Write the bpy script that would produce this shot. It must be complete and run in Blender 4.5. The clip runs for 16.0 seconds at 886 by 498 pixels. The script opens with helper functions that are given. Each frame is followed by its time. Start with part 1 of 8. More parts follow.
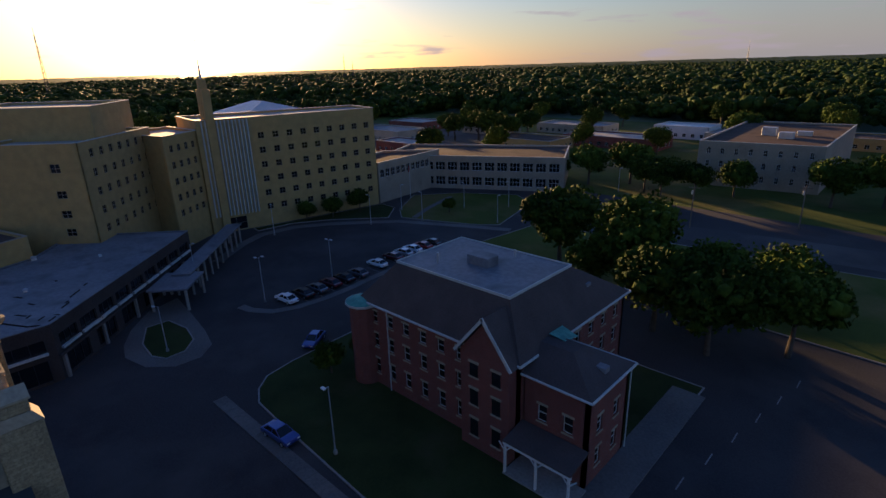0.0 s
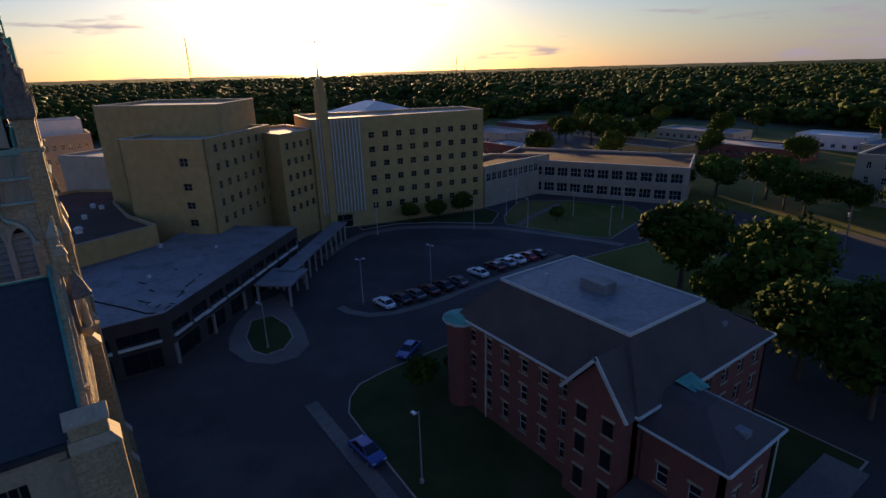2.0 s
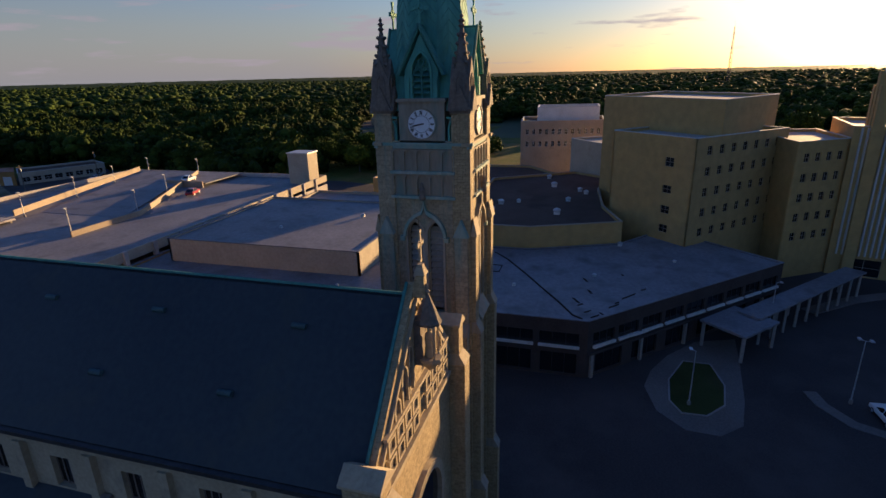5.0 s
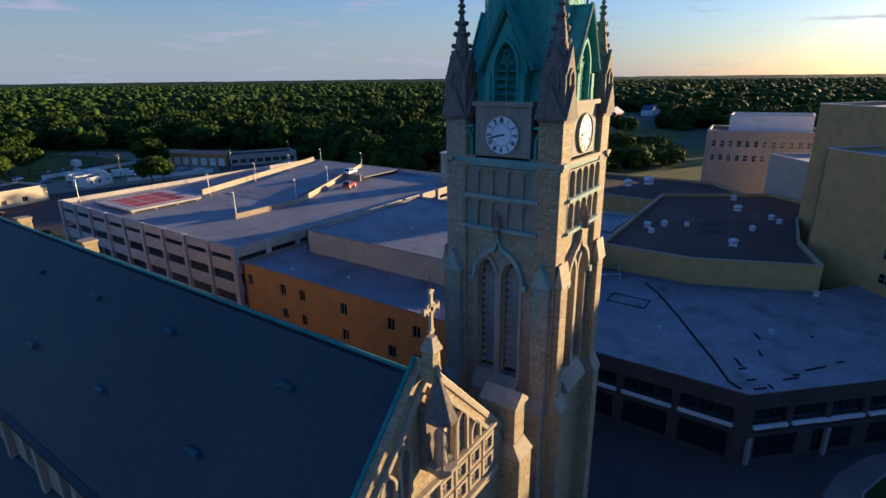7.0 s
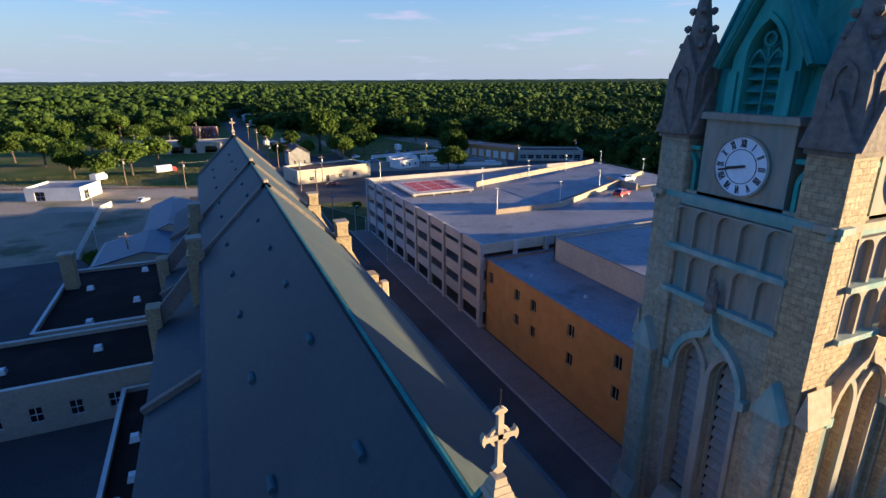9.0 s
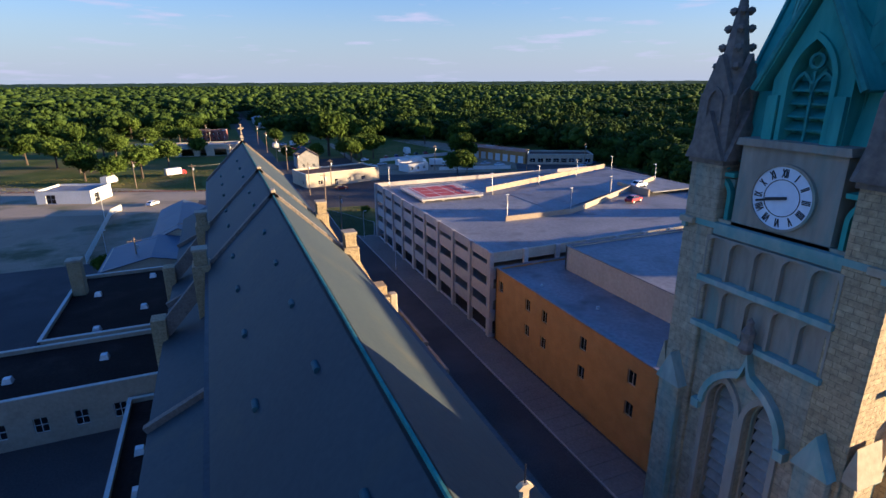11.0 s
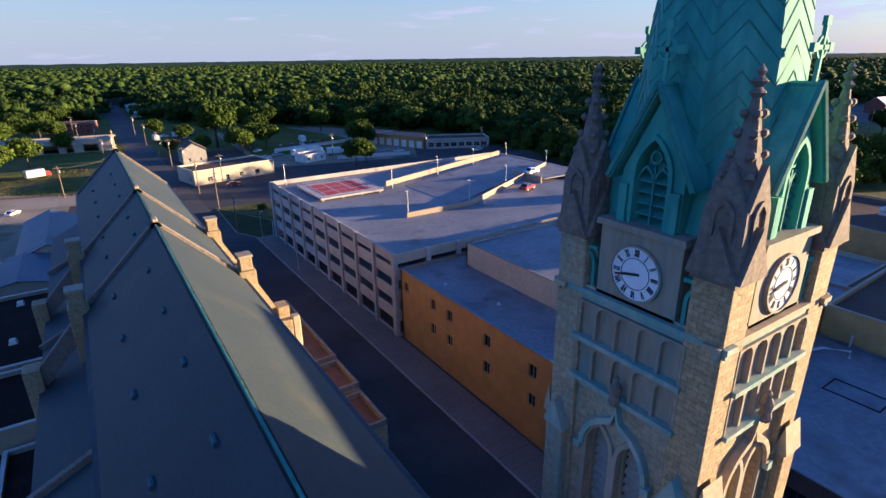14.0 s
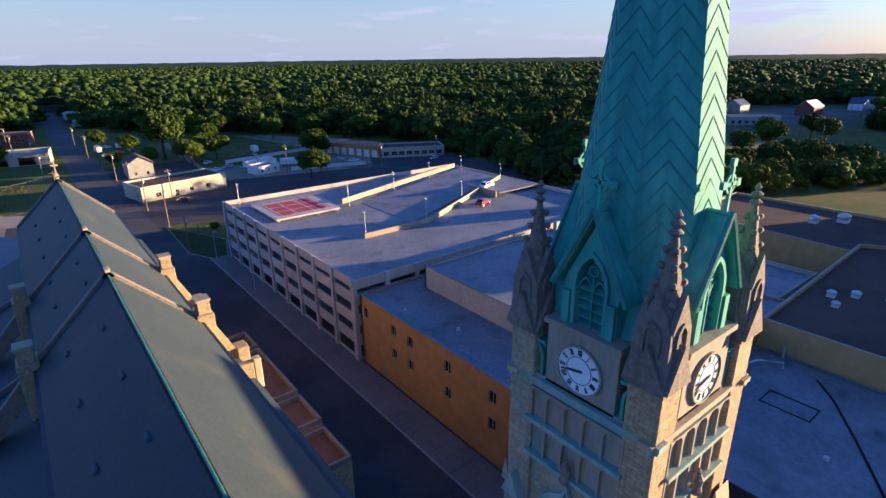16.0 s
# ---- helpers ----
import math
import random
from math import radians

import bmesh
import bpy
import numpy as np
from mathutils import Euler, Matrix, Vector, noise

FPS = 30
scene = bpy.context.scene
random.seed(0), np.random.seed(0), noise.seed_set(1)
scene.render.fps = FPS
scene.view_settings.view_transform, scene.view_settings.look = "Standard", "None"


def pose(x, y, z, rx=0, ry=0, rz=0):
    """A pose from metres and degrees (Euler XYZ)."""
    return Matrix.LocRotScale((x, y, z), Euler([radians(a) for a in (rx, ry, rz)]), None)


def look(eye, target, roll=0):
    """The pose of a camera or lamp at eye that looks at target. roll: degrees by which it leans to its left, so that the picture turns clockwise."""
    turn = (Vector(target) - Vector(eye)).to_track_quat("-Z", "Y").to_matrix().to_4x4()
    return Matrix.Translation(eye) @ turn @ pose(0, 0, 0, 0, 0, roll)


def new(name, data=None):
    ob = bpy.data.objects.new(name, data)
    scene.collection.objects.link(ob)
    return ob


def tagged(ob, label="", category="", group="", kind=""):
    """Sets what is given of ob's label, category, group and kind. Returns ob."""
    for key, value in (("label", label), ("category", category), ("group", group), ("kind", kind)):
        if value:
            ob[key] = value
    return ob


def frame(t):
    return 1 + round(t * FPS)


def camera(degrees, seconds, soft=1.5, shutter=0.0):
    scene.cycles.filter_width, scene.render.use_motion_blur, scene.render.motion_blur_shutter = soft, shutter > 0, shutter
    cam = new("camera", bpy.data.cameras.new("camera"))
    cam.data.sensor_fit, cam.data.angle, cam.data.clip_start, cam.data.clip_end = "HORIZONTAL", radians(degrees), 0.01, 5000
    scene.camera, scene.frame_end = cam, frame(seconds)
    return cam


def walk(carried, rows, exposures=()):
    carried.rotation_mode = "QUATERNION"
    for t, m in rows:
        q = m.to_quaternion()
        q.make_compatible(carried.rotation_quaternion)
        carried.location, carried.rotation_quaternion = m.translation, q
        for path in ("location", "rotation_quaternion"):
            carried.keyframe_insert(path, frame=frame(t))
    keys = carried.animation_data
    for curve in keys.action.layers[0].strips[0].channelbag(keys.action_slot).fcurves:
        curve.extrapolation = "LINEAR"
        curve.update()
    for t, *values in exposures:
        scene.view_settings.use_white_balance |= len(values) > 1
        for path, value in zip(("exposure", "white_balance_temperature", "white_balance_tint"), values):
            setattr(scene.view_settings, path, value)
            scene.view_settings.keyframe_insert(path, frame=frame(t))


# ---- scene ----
cam = camera(79.6, 16.0)
PATH = [
    (0, (-0.539, 1.685, 36.877), (0.767, 0.318, 36.224), -1.7),
    (0.5, (0.358, 1.497, 36.808), (1.723, 0.186, 36.161), -1.6),
    (1, (1.313, 0.981, 36.792), (2.723, -0.282, 36.146), -1.4),
    (1.5, (2.396, -0.064, 36.939), (3.864, -1.258, 36.292), -1.6),
    (2, (3.67, -1.253, 36.895), (5.222, -2.34, 36.254), -1.6),
    (2.5, (5.019, -2.464, 37.012), (6.686, -3.366, 36.374), -1.7),
    (3, (6.7, -3.622, 37.037), (8.476, -4.285, 36.4), -1.6),
    (3.5, (8.446, -4.829, 37.001), (10.309, -5.188, 36.369), -1.4),
    (4, (10.253, -6.19, 36.934), (12.153, -6.207, 36.309), -1.4),
    (4.5, (12.917, -6.737, 36.871), (14.79, -6.422, 36.247), -1.2),
    (4.7, (13.973, -6.989, 36.851), (15.824, -6.564, 36.225), -1.3),
    (6.8, (23.653, -9.052, 36.513), (25.292, -8.083, 35.899), -0.8),
    (7, (24.52, -9.099, 36.506), (26.075, -8.002, 35.892), -0.7),
    (7.5, (26.688, -9.111, 36.472), (27.948, -7.685, 35.858), -0.8),
    (8, (28.749, -8.786, 36.381), (29.71, -7.142, 35.77), -0.4),
    (8.5, (30.681, -8.265, 36.363), (31.495, -6.543, 35.751), -0.3),
    (9, (32.007, -7.782, 36.458), (32.775, -6.039, 35.847), -0.3),
    (9.2, (32.305, -7.546, 36.35), (33.066, -5.795, 35.753), -0.2),
    (11.3, (32.408, -6.485, 37.279), (33.148, -4.729, 36.673), -0.3),
    (11.5, (32.463, -6.505, 37.467), (33.24, -4.766, 36.859), -0.5),
    (12, (32.59, -6.484, 37.881), (33.466, -4.791, 37.274), -0.5),
    (12.5, (32.789, -6.426, 38.382), (33.71, -4.759, 37.771), -0.6),
    (13, (32.914, -6.403, 38.892), (33.894, -4.782, 38.248), -0.6),
    (13.5, (33.054, -6.361, 39.47), (34.07, -4.777, 38.793), -0.7),
    (14, (33.161, -6.341, 40.208), (34.197, -4.771, 39.528), -0.8),
    (14.5, (33.162, -6.368, 41.056), (34.215, -4.811, 40.374), -0.8),
    (15, (33.189, -6.367, 41.997), (34.258, -4.82, 41.316), -0.7),
    (15.5, (33.207, -6.379, 42.948), (34.313, -4.859, 42.266), -0.7),
    (16, (33.2, -6.394, 43.846), (34.363, -4.916, 43.166), -0.8),
]
EXPOSURES = [(0, 1.32, 6150, 28), (4.7, 1.2, 6150, 28), (5.8, 1.5, 5700, 21), (6.8, 1.58, 5150, 19), (7.5, 1.9, 5100, 18), (8.0, 2.02, 5050, 17), (9.0, 2.13, 5000, 18), (12.5, 2.15, 5050, 24), (16, 2.17, 5050, 26)]
walk(cam, [(t, look(*p)) for t, *p in PATH], EXPOSURES)

# ---- world, sun ----
SUN_AZ, SUN_EL = radians(113.5), radians(5.2)
sun_dir = Vector((math.sin(SUN_AZ) * math.cos(SUN_EL), math.cos(SUN_AZ) * math.cos(SUN_EL), math.sin(SUN_EL)))
world = bpy.data.worlds.new("evening_sky")
scene.world = world
world.use_nodes = True
wn, wl = world.node_tree.nodes, world.node_tree.links
wn.clear()
w_out = wn.new("ShaderNodeOutputWorld")
w_bg = wn.new("ShaderNodeBackground")
w_sky = wn.new("ShaderNodeTexSky")
w_sky.sky_type = "NISHITA"
w_sky.sun_disc = False
w_sky.sun_elevation, w_sky.sun_rotation = SUN_EL, SUN_AZ
w_sky.air_density, w_sky.dust_density, w_sky.ozone_density = 1.0, 0.5, 2.6
w_bg.inputs["Strength"].default_value = 0.066
# thin flat clouds laid over the sky
w_geo = wn.new("ShaderNodeTexCoord")
w_sep = wn.new("ShaderNodeSeparateXYZ")
wl.new(w_geo.outputs["Generated"], w_sep.inputs[0])
w_zz = wn.new("ShaderNodeMath")
w_zz.operation = "MAXIMUM"
w_zz.inputs[1].default_value = 0.015
wl.new(w_sep.outputs["Z"], w_zz.inputs[0])
w_com = wn.new("ShaderNodeCombineXYZ")
for w_k, w_axis in enumerate("XYZ"):
    w_m = wn.new("ShaderNodeMath")
    w_m.operation = "MULTIPLY"
    w_m.inputs[1].default_value = (6.0, 6.0, 46.0)[w_k]
    wl.new(w_sep.outputs[w_axis], w_m.inputs[0])
    wl.new(w_m.outputs[0], w_com.inputs[w_k])
w_no = wn.new("ShaderNodeTexNoise")
w_no.inputs["Scale"].default_value = 1.0
w_no.inputs["Detail"].default_value = 6.0
w_no.inputs["Roughness"].default_value = 0.55
wl.new(w_com.outputs[0], w_no.inputs["Vector"])
w_ra = wn.new("ShaderNodeValToRGB")
w_ra.color_ramp.elements[0].position, w_ra.color_ramp.elements[1].position = 0.57, 0.68
w_ra.color_ramp.elements[1].color = (0.75, 0.75, 0.75, 1)
wl.new(w_no.outputs[0], w_ra.inputs[0])
w_cl = wn.new("ShaderNodeMixRGB")
w_cl.blend_type = "MIX"
w_cl.inputs["Color2"].default_value = (2.45, 2.2, 2.2, 1)
wl.new(w_ra.outputs[0], w_cl.inputs["Fac"])
# pale evening haze low over the land, away from the sun
w_hz = wn.new("ShaderNodeMapRange")
w_hz.inputs["From Min"].default_value, w_hz.inputs["From Max"].default_value = 0.0, 0.22
w_hz.inputs["To Min"].default_value, w_hz.inputs["To Max"].default_value = 0.85, 0.0
wl.new(w_sep.outputs["Z"], w_hz.inputs["Value"])
w_away = wn.new("ShaderNodeVectorMath")
w_away.operation = "DOT_PRODUCT"
w_away.inputs[1].default_value = sun_dir
wl.new(w_geo.outputs["Generated"], w_away.inputs[0])
w_ar = wn.new("ShaderNodeMapRange")
w_ar.inputs["From Min"].default_value, w_ar.inputs["From Max"].default_value = 0.6, 1.12
w_ar.inputs["To Min"].default_value, w_ar.inputs["To Max"].default_value = 1.0, 0.0
wl.new(w_away.outputs["Value"], w_ar.inputs["Value"])
w_hm = wn.new("ShaderNodeMath")
w_hm.operation = "MULTIPLY"
wl.new(w_hz.outputs[0], w_hm.inputs[0])
wl.new(w_ar.outputs[0], w_hm.inputs[1])
w_hc = wn.new("ShaderNodeMixRGB")
w_hc.inputs["Color2"].default_value = (1.9, 2.0, 1.95, 1)
wl.new(w_hm.outputs[0], w_hc.inputs["Fac"])
wl.new(w_sky.outputs[0], w_hc.inputs["Color1"])
# the clear evening blue deepens overhead
w_up = wn.new("ShaderNodeMapRange")
w_up.inputs["From Min"].default_value, w_up.inputs["From Max"].default_value = 0.08, 0.36
wl.new(w_sep.outputs["Z"], w_up.inputs["Value"])
w_bl = wn.new("ShaderNodeMixRGB")
w_bl.blend_type = "MULTIPLY"
w_bl.inputs["Color2"].default_value = (0.52, 0.90, 1.36, 1)
wl.new(w_up.outputs[0], w_bl.inputs["Fac"])
wl.new(w_hc.outputs[0], w_bl.inputs["Color1"])
wl.new(w_bl.outputs[0], w_cl.inputs["Color1"])
# bright aureole round the low sun
w_dot = wn.new("ShaderNodeVectorMath")
w_dot.operation = "DOT_PRODUCT"
w_dot.inputs[1].default_value = sun_dir
wl.new(w_geo.outputs["Generated"], w_dot.inputs[0])
w_sum = w_cl.outputs[0]
for w_pow, w_gain in ((60.0, 5.0), (420.0, 40.0)):
    w_mx = wn.new("ShaderNodeMath")
    w_mx.operation = "MAXIMUM"
    w_mx.inputs[1].default_value = 0.0
    wl.new(w_dot.outputs["Value"], w_mx.inputs[0])
    w_pw = wn.new("ShaderNodeMath")
    w_pw.operation = "POWER"
    w_pw.inputs[1].default_value = w_pow
    wl.new(w_mx.outputs[0], w_pw.inputs[0])
    w_ad = wn.new("ShaderNodeMixRGB")
    w_ad.blend_type = "ADD"
    w_ad.inputs["Color2"].default_value = (w_gain, w_gain * 0.86, w_gain * 0.55, 1)
    wl.new(w_pw.outputs[0], w_ad.inputs["Fac"])
    wl.new(w_sum, w_ad.inputs["Color1"])
    w_sum = w_ad.outputs[0]
wl.new(w_sum, w_bg.inputs["Color"])
wl.new(w_bg.outputs[0], w_out.inputs["Surface"])

sun_lamp = bpy.data.lights.new("sun", "SUN")
sun_lamp.energy, sun_lamp.angle, sun_lamp.color = 5.0, radians(0.6), (1.0, 0.66, 0.25)
sun_ob = new("sun", sun_lamp)
sun_ob.matrix_world = look(sun_dir * 200, (0, 0, 0))


# ---- materials ----
def material(name, rough=0.8, metal=0.0):
    m = bpy.data.materials.new(name)
    m.use_nodes = True
    b = m.node_tree.nodes["Principled BSDF"]
    b.inputs["Roughness"].default_value, b.inputs["Metallic"].default_value = rough, metal
    return m, m.node_tree.nodes, m.node_tree.links, b


def surface(name, dark, light, big=0.4, fine=6.0, rough=0.8, bump=0.2, metal=0.0, stain=None, stain_scale=0.15, stain_at=(0.55, 0.75),
            stretch=(1, 1, 1), per_object=0.0, spec=None):
    """Two noises, coarse and fine, mix two colours; an optional third colour stains in patches; the fine noise gives the relief."""
    m, n, l, b = material(name, rough, metal)
    co = n.new("ShaderNodeTexCoord")
    mp = n.new("ShaderNodeMapping")
    mp.inputs["Scale"].default_value = stretch
    geo = n.new("ShaderNodeNewGeometry")
    l.new(geo.outputs["Position"], mp.inputs["Vector"])
    na, nb = n.new("ShaderNodeTexNoise"), n.new("ShaderNodeTexNoise")
    for node, sc in ((na, big), (nb, fine)):
        node.inputs["Scale"].default_value, node.inputs["Detail"].default_value = sc, 5.0
        l.new(mp.outputs[0], node.inputs["Vector"])
    av = n.new("ShaderNodeMath")
    av.operation = "ADD"
    l.new(na.outputs[0], av.inputs[0])
    l.new(nb.outputs[0], av.inputs[1])
    ra = n.new("ShaderNodeValToRGB")
    ra.color_ramp.elements[0].position, ra.color_ramp.elements[1].position = 0.36, 0.64
    ra.color_ramp.elements[0].color, ra.color_ramp.elements[1].color = (*dark, 1), (*light, 1)
    hf = n.new("ShaderNodeMath")
    hf.operation = "MULTIPLY"
    hf.inputs[1].default_value = 0.5
    l.new(av.outputs[0], hf.inputs[0])
    l.new(hf.outputs[0], ra.inputs[0])
    out = ra.outputs[0]
    if stain:
        ns = n.new("ShaderNodeTexNoise")
        ns.inputs["Scale"].default_value, ns.inputs["Detail"].default_value = stain_scale, 7.0
        ns.inputs["Roughness"].default_value = 0.62
        l.new(mp.outputs[0], ns.inputs["Vector"])
        rs = n.new("ShaderNodeValToRGB")
        rs.color_ramp.elements[0].position, rs.color_ramp.elements[1].position = stain_at
        l.new(ns.outputs[0], rs.inputs[0])
        mx = n.new("ShaderNodeMixRGB")
        mx.inputs["Color2"].default_value = (*stain, 1)
        l.new(rs.outputs[0], mx.inputs["Fac"])
        l.new(out, mx.inputs["Color1"])
        out = mx.outputs[0]
    if per_object:
        oi = n.new("ShaderNodeObjectInfo")
        hs = n.new("ShaderNodeHueSaturation")
        mr = n.new("ShaderNodeMapRange")
        mr.inputs["To Min"].default_value, mr.inputs["To Max"].default_value = 1 - per_object, 1 + per_object
        l.new(oi.outputs["Random"], mr.inputs["Value"])
        l.new(mr.outputs[0], hs.inputs["Value"])
        l.new(out, hs.inputs["Color"])
        out = hs.outputs[0]
    l.new(out, b.inputs["Base Color"])
    if spec is not None:
        b.inputs["Specular IOR Level"].default_value = spec
    if bump:
        bu = n.new("ShaderNodeBump")
        bu.inputs["Strength"].default_value, bu.inputs["Distance"].default_value = bump, 0.05
        l.new(nb.outputs[0], bu.inputs["Height"])
        l.new(bu.outputs[0], b.inputs["Normal"])
    return m


def brickwork(name, c1, c2, mortar, bw=0.6, bh=0.3, rough=0.85, gap=0.015, bump=0.5, streak=None, rough_face=False):
    """Courses on upright walls: runs along x + y and up z; streak: a stain that runs down; rough_face: pitched stone with strong grain."""
    m, n, l, b = material(name, rough)
    geo = n.new("ShaderNodeNewGeometry")
    sp = n.new("ShaderNodeSeparateXYZ")
    l.new(geo.outputs["Position"], sp.inputs[0])
    ad = n.new("ShaderNodeMath")
    l.new(sp.outputs["X"], ad.inputs[0])
    l.new(sp.outputs["Y"], ad.inputs[1])
    cb = n.new("ShaderNodeCombineXYZ")
    l.new(ad.outputs[0], cb.inputs["X"])
    l.new(sp.outputs["Z"], cb.inputs["Y"])
    br = n.new("ShaderNodeTexBrick")
    br.inputs["Scale"].default_value = 1.0
    br.inputs["Brick Width"].default_value, br.inputs["Row Height"].default_value = bw, bh
    br.inputs["Mortar Size"].default_value, br.inputs["Mortar Smooth"].default_value = gap, 0.3
    br.inputs["Color1"].default_value, br.inputs["Color2"].default_value = (*c1, 1), (*c2, 1)
    br.inputs["Mortar"].default_value = (*mortar, 1)
    l.new(cb.outputs[0], br.inputs["Vector"])
    no = n.new("ShaderNodeTexNoise")
    no.inputs["Scale"].default_value, no.inputs["Detail"].default_value = 0.7, 8.0
    l.new(geo.outputs["Position"], no.inputs["Vector"])
    mr = n.new("ShaderNodeMapRange")
    mr.inputs["From Min"].default_value, mr.inputs["From Max"].default_value = 0.3, 0.7
    mr.inputs["To Min"].default_value, mr.inputs["To Max"].default_value = 0.87, 1.1
    l.new(no.outputs[0], mr.inputs["Value"])
    hs = n.new("ShaderNodeHueSaturation")
    l.new(mr.outputs[0], hs.inputs["Value"])
    l.new(br.outputs["Color"], hs.inputs["Color"])
    shade = hs.outputs[0]
    if rough_face:
        ng = n.new("ShaderNodeTexNoise")
        ng.inputs["Scale"].default_value, ng.inputs["Detail"].default_value = 5.5, 6.0
        ng.inputs["Roughness"].default_value = 0.65
        l.new(geo.outputs["Position"], ng.inputs["Vector"])
        mg = n.new("ShaderNodeMapRange")
        mg.inputs["From Min"].default_value, mg.inputs["From Max"].default_value = 0.35, 0.65
        mg.inputs["To Min"].default_value, mg.inputs["To Max"].default_value = 0.72, 1.2
        l.new(ng.outputs[0], mg.inputs["Value"])
        hg = n.new("ShaderNodeHueSaturation")
        l.new(mg.outputs[0], hg.inputs["Value"])
        l.new(shade, hg.inputs["Color"])
        shade = hg.outputs[0]
    if streak:
        mp = n.new("ShaderNodeMapping")
        mp.inputs["Scale"].default_value = (1.3, 1.3, 0.16)
        l.new(geo.outputs["Position"], mp.inputs["Vector"])
        nk = n.new("ShaderNodeTexNoise")
        nk.inputs["Scale"].default_value, nk.inputs["Detail"].default_value = 1.0, 6.0
        l.new(mp.outputs[0], nk.inputs["Vector"])
        rk = n.new("ShaderNodeMapRange")
        rk.inputs["From Min"].default_value, rk.inputs["From Max"].default_value = 0.52, 0.72
        rk.inputs["To Max"].default_value = 0.75
        l.new(nk.outputs[0], rk.inputs["Value"])
        mk = n.new("ShaderNodeMixRGB")
        mk.inputs["Color2"].default_value = (*streak, 1)
        l.new(rk.outputs[0], mk.inputs["Fac"])
        l.new(shade, mk.inputs["Color1"])
        shade = mk.outputs[0]
    l.new(shade, b.inputs["Base Color"])
    nf = n.new("ShaderNodeTexNoise")
    nf.inputs["Scale"].default_value, nf.inputs["Detail"].default_value = 7.0, 4.0
    l.new(geo.outputs["Position"], nf.inputs["Vector"])
    sb = n.new("ShaderNodeMath")
    sb.operation = "SUBTRACT"
    l.new(nf.outputs[0], sb.inputs[0])
    l.new(br.outputs["Fac"], sb.inputs[1])
    bu = n.new("ShaderNodeBump")
    bu.inputs["Strength"].default_value, bu.inputs["Distance"].default_value = bump, 0.04
    l.new(sb.outputs[0], bu.inputs["Height"])
    l.new(bu.outputs[0], b.inputs["Normal"])
    return m


ASPHALT = surface("asphalt", (0.040, 0.036, 0.035), (0.068, 0.061, 0.058), 0.08, 5.0, 0.9, 0.15, stain=(0.088, 0.078, 0.072), stain_scale=0.06, stain_at=(0.5, 0.72), spec=0.2)
OLD_ASPHALT = surface("old_asphalt", (0.036, 0.032, 0.030), (0.066, 0.058, 0.052), 0.05, 3.0, 0.9, 0.15, stain=(0.11, 0.096, 0.08), stain_scale=0.03, stain_at=(0.5, 0.7))
CONCRETE = surface("concrete", (0.22, 0.195, 0.17), (0.34, 0.305, 0.27), 0.15, 4.0, 0.85, 0.15, stain=(0.18, 0.165, 0.15), stain_scale=0.25, stain_at=(0.56, 0.8))
PAVING = surface("pavement_concrete", (0.10, 0.09, 0.08), (0.17, 0.152, 0.135), 0.15, 4.0, 0.9, 0.12, stain=(0.12, 0.11, 0.10), stain_scale=0.3, stain_at=(0.55, 0.8))
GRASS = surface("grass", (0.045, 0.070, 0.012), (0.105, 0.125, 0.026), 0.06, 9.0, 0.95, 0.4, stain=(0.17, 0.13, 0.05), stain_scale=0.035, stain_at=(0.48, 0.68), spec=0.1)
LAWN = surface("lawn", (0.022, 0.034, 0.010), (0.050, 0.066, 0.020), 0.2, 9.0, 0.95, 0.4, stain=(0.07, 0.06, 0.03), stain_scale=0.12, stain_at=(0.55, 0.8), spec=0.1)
GRAVEL = surface("gravel", (0.22, 0.175, 0.115), (0.36, 0.29, 0.20), 0.06, 8.0, 0.95, 0.3, stain=(0.10, 0.11, 0.04), stain_scale=0.05, stain_at=(0.52, 0.7))
WOODS = surface("woodland_floor", (0.020, 0.034, 0.008), (0.045, 0.068, 0.015), 0.03, 0.5, 0.95, 0.3)
WHITE_ROOF = surface("white_membrane_roof", (0.140, 0.140, 0.150), (0.235, 0.234, 0.246), 0.12, 2.0, 0.62, 0.08, stain=(0.090, 0.089, 0.095), stain_scale=0.25, stain_at=(0.53, 0.72), spec=0.35)
BLOCK_ROOF = surface("pale_roof", (0.28, 0.26, 0.24), (0.40, 0.38, 0.35), 0.2, 2.0, 0.8, 0.08, stain=(0.22, 0.20, 0.19), stain_scale=0.25, stain_at=(0.58, 0.75))
TAR_ROOF = surface("brown_gravel_roof", (0.078, 0.050, 0.038), (0.135, 0.090, 0.070), 0.12, 6.0, 0.95, 0.25, stain=(0.045, 0.031, 0.026), stain_scale=0.15, spec=0.1)
DARK_ROOF = surface("black_flat_roof", (0.016, 0.011, 0.009), (0.030, 0.021, 0.017), 0.2, 4.0, 0.95, 0.2, stain=(0.042, 0.030, 0.025), stain_scale=0.2, spec=0.08)
YELLOW = brickwork("yellow_brick", (0.44, 0.29, 0.105), (0.415, 0.27, 0.096), (0.38, 0.26, 0.11), 0.4, 0.13, gap=0.012, bump=0.25)
ORANGE = brickwork("orange_brick", (0.40, 0.205, 0.06), (0.37, 0.186, 0.054), (0.36, 0.20, 0.075), 0.4, 0.13, gap=0.012, bump=0.25)
REDBRICK = brickwork("red_brick", (0.22, 0.055, 0.038), (0.16, 0.040, 0.030), (0.19, 0.11, 0.09), 0.25, 0.085, gap=0.010, bump=0.35)
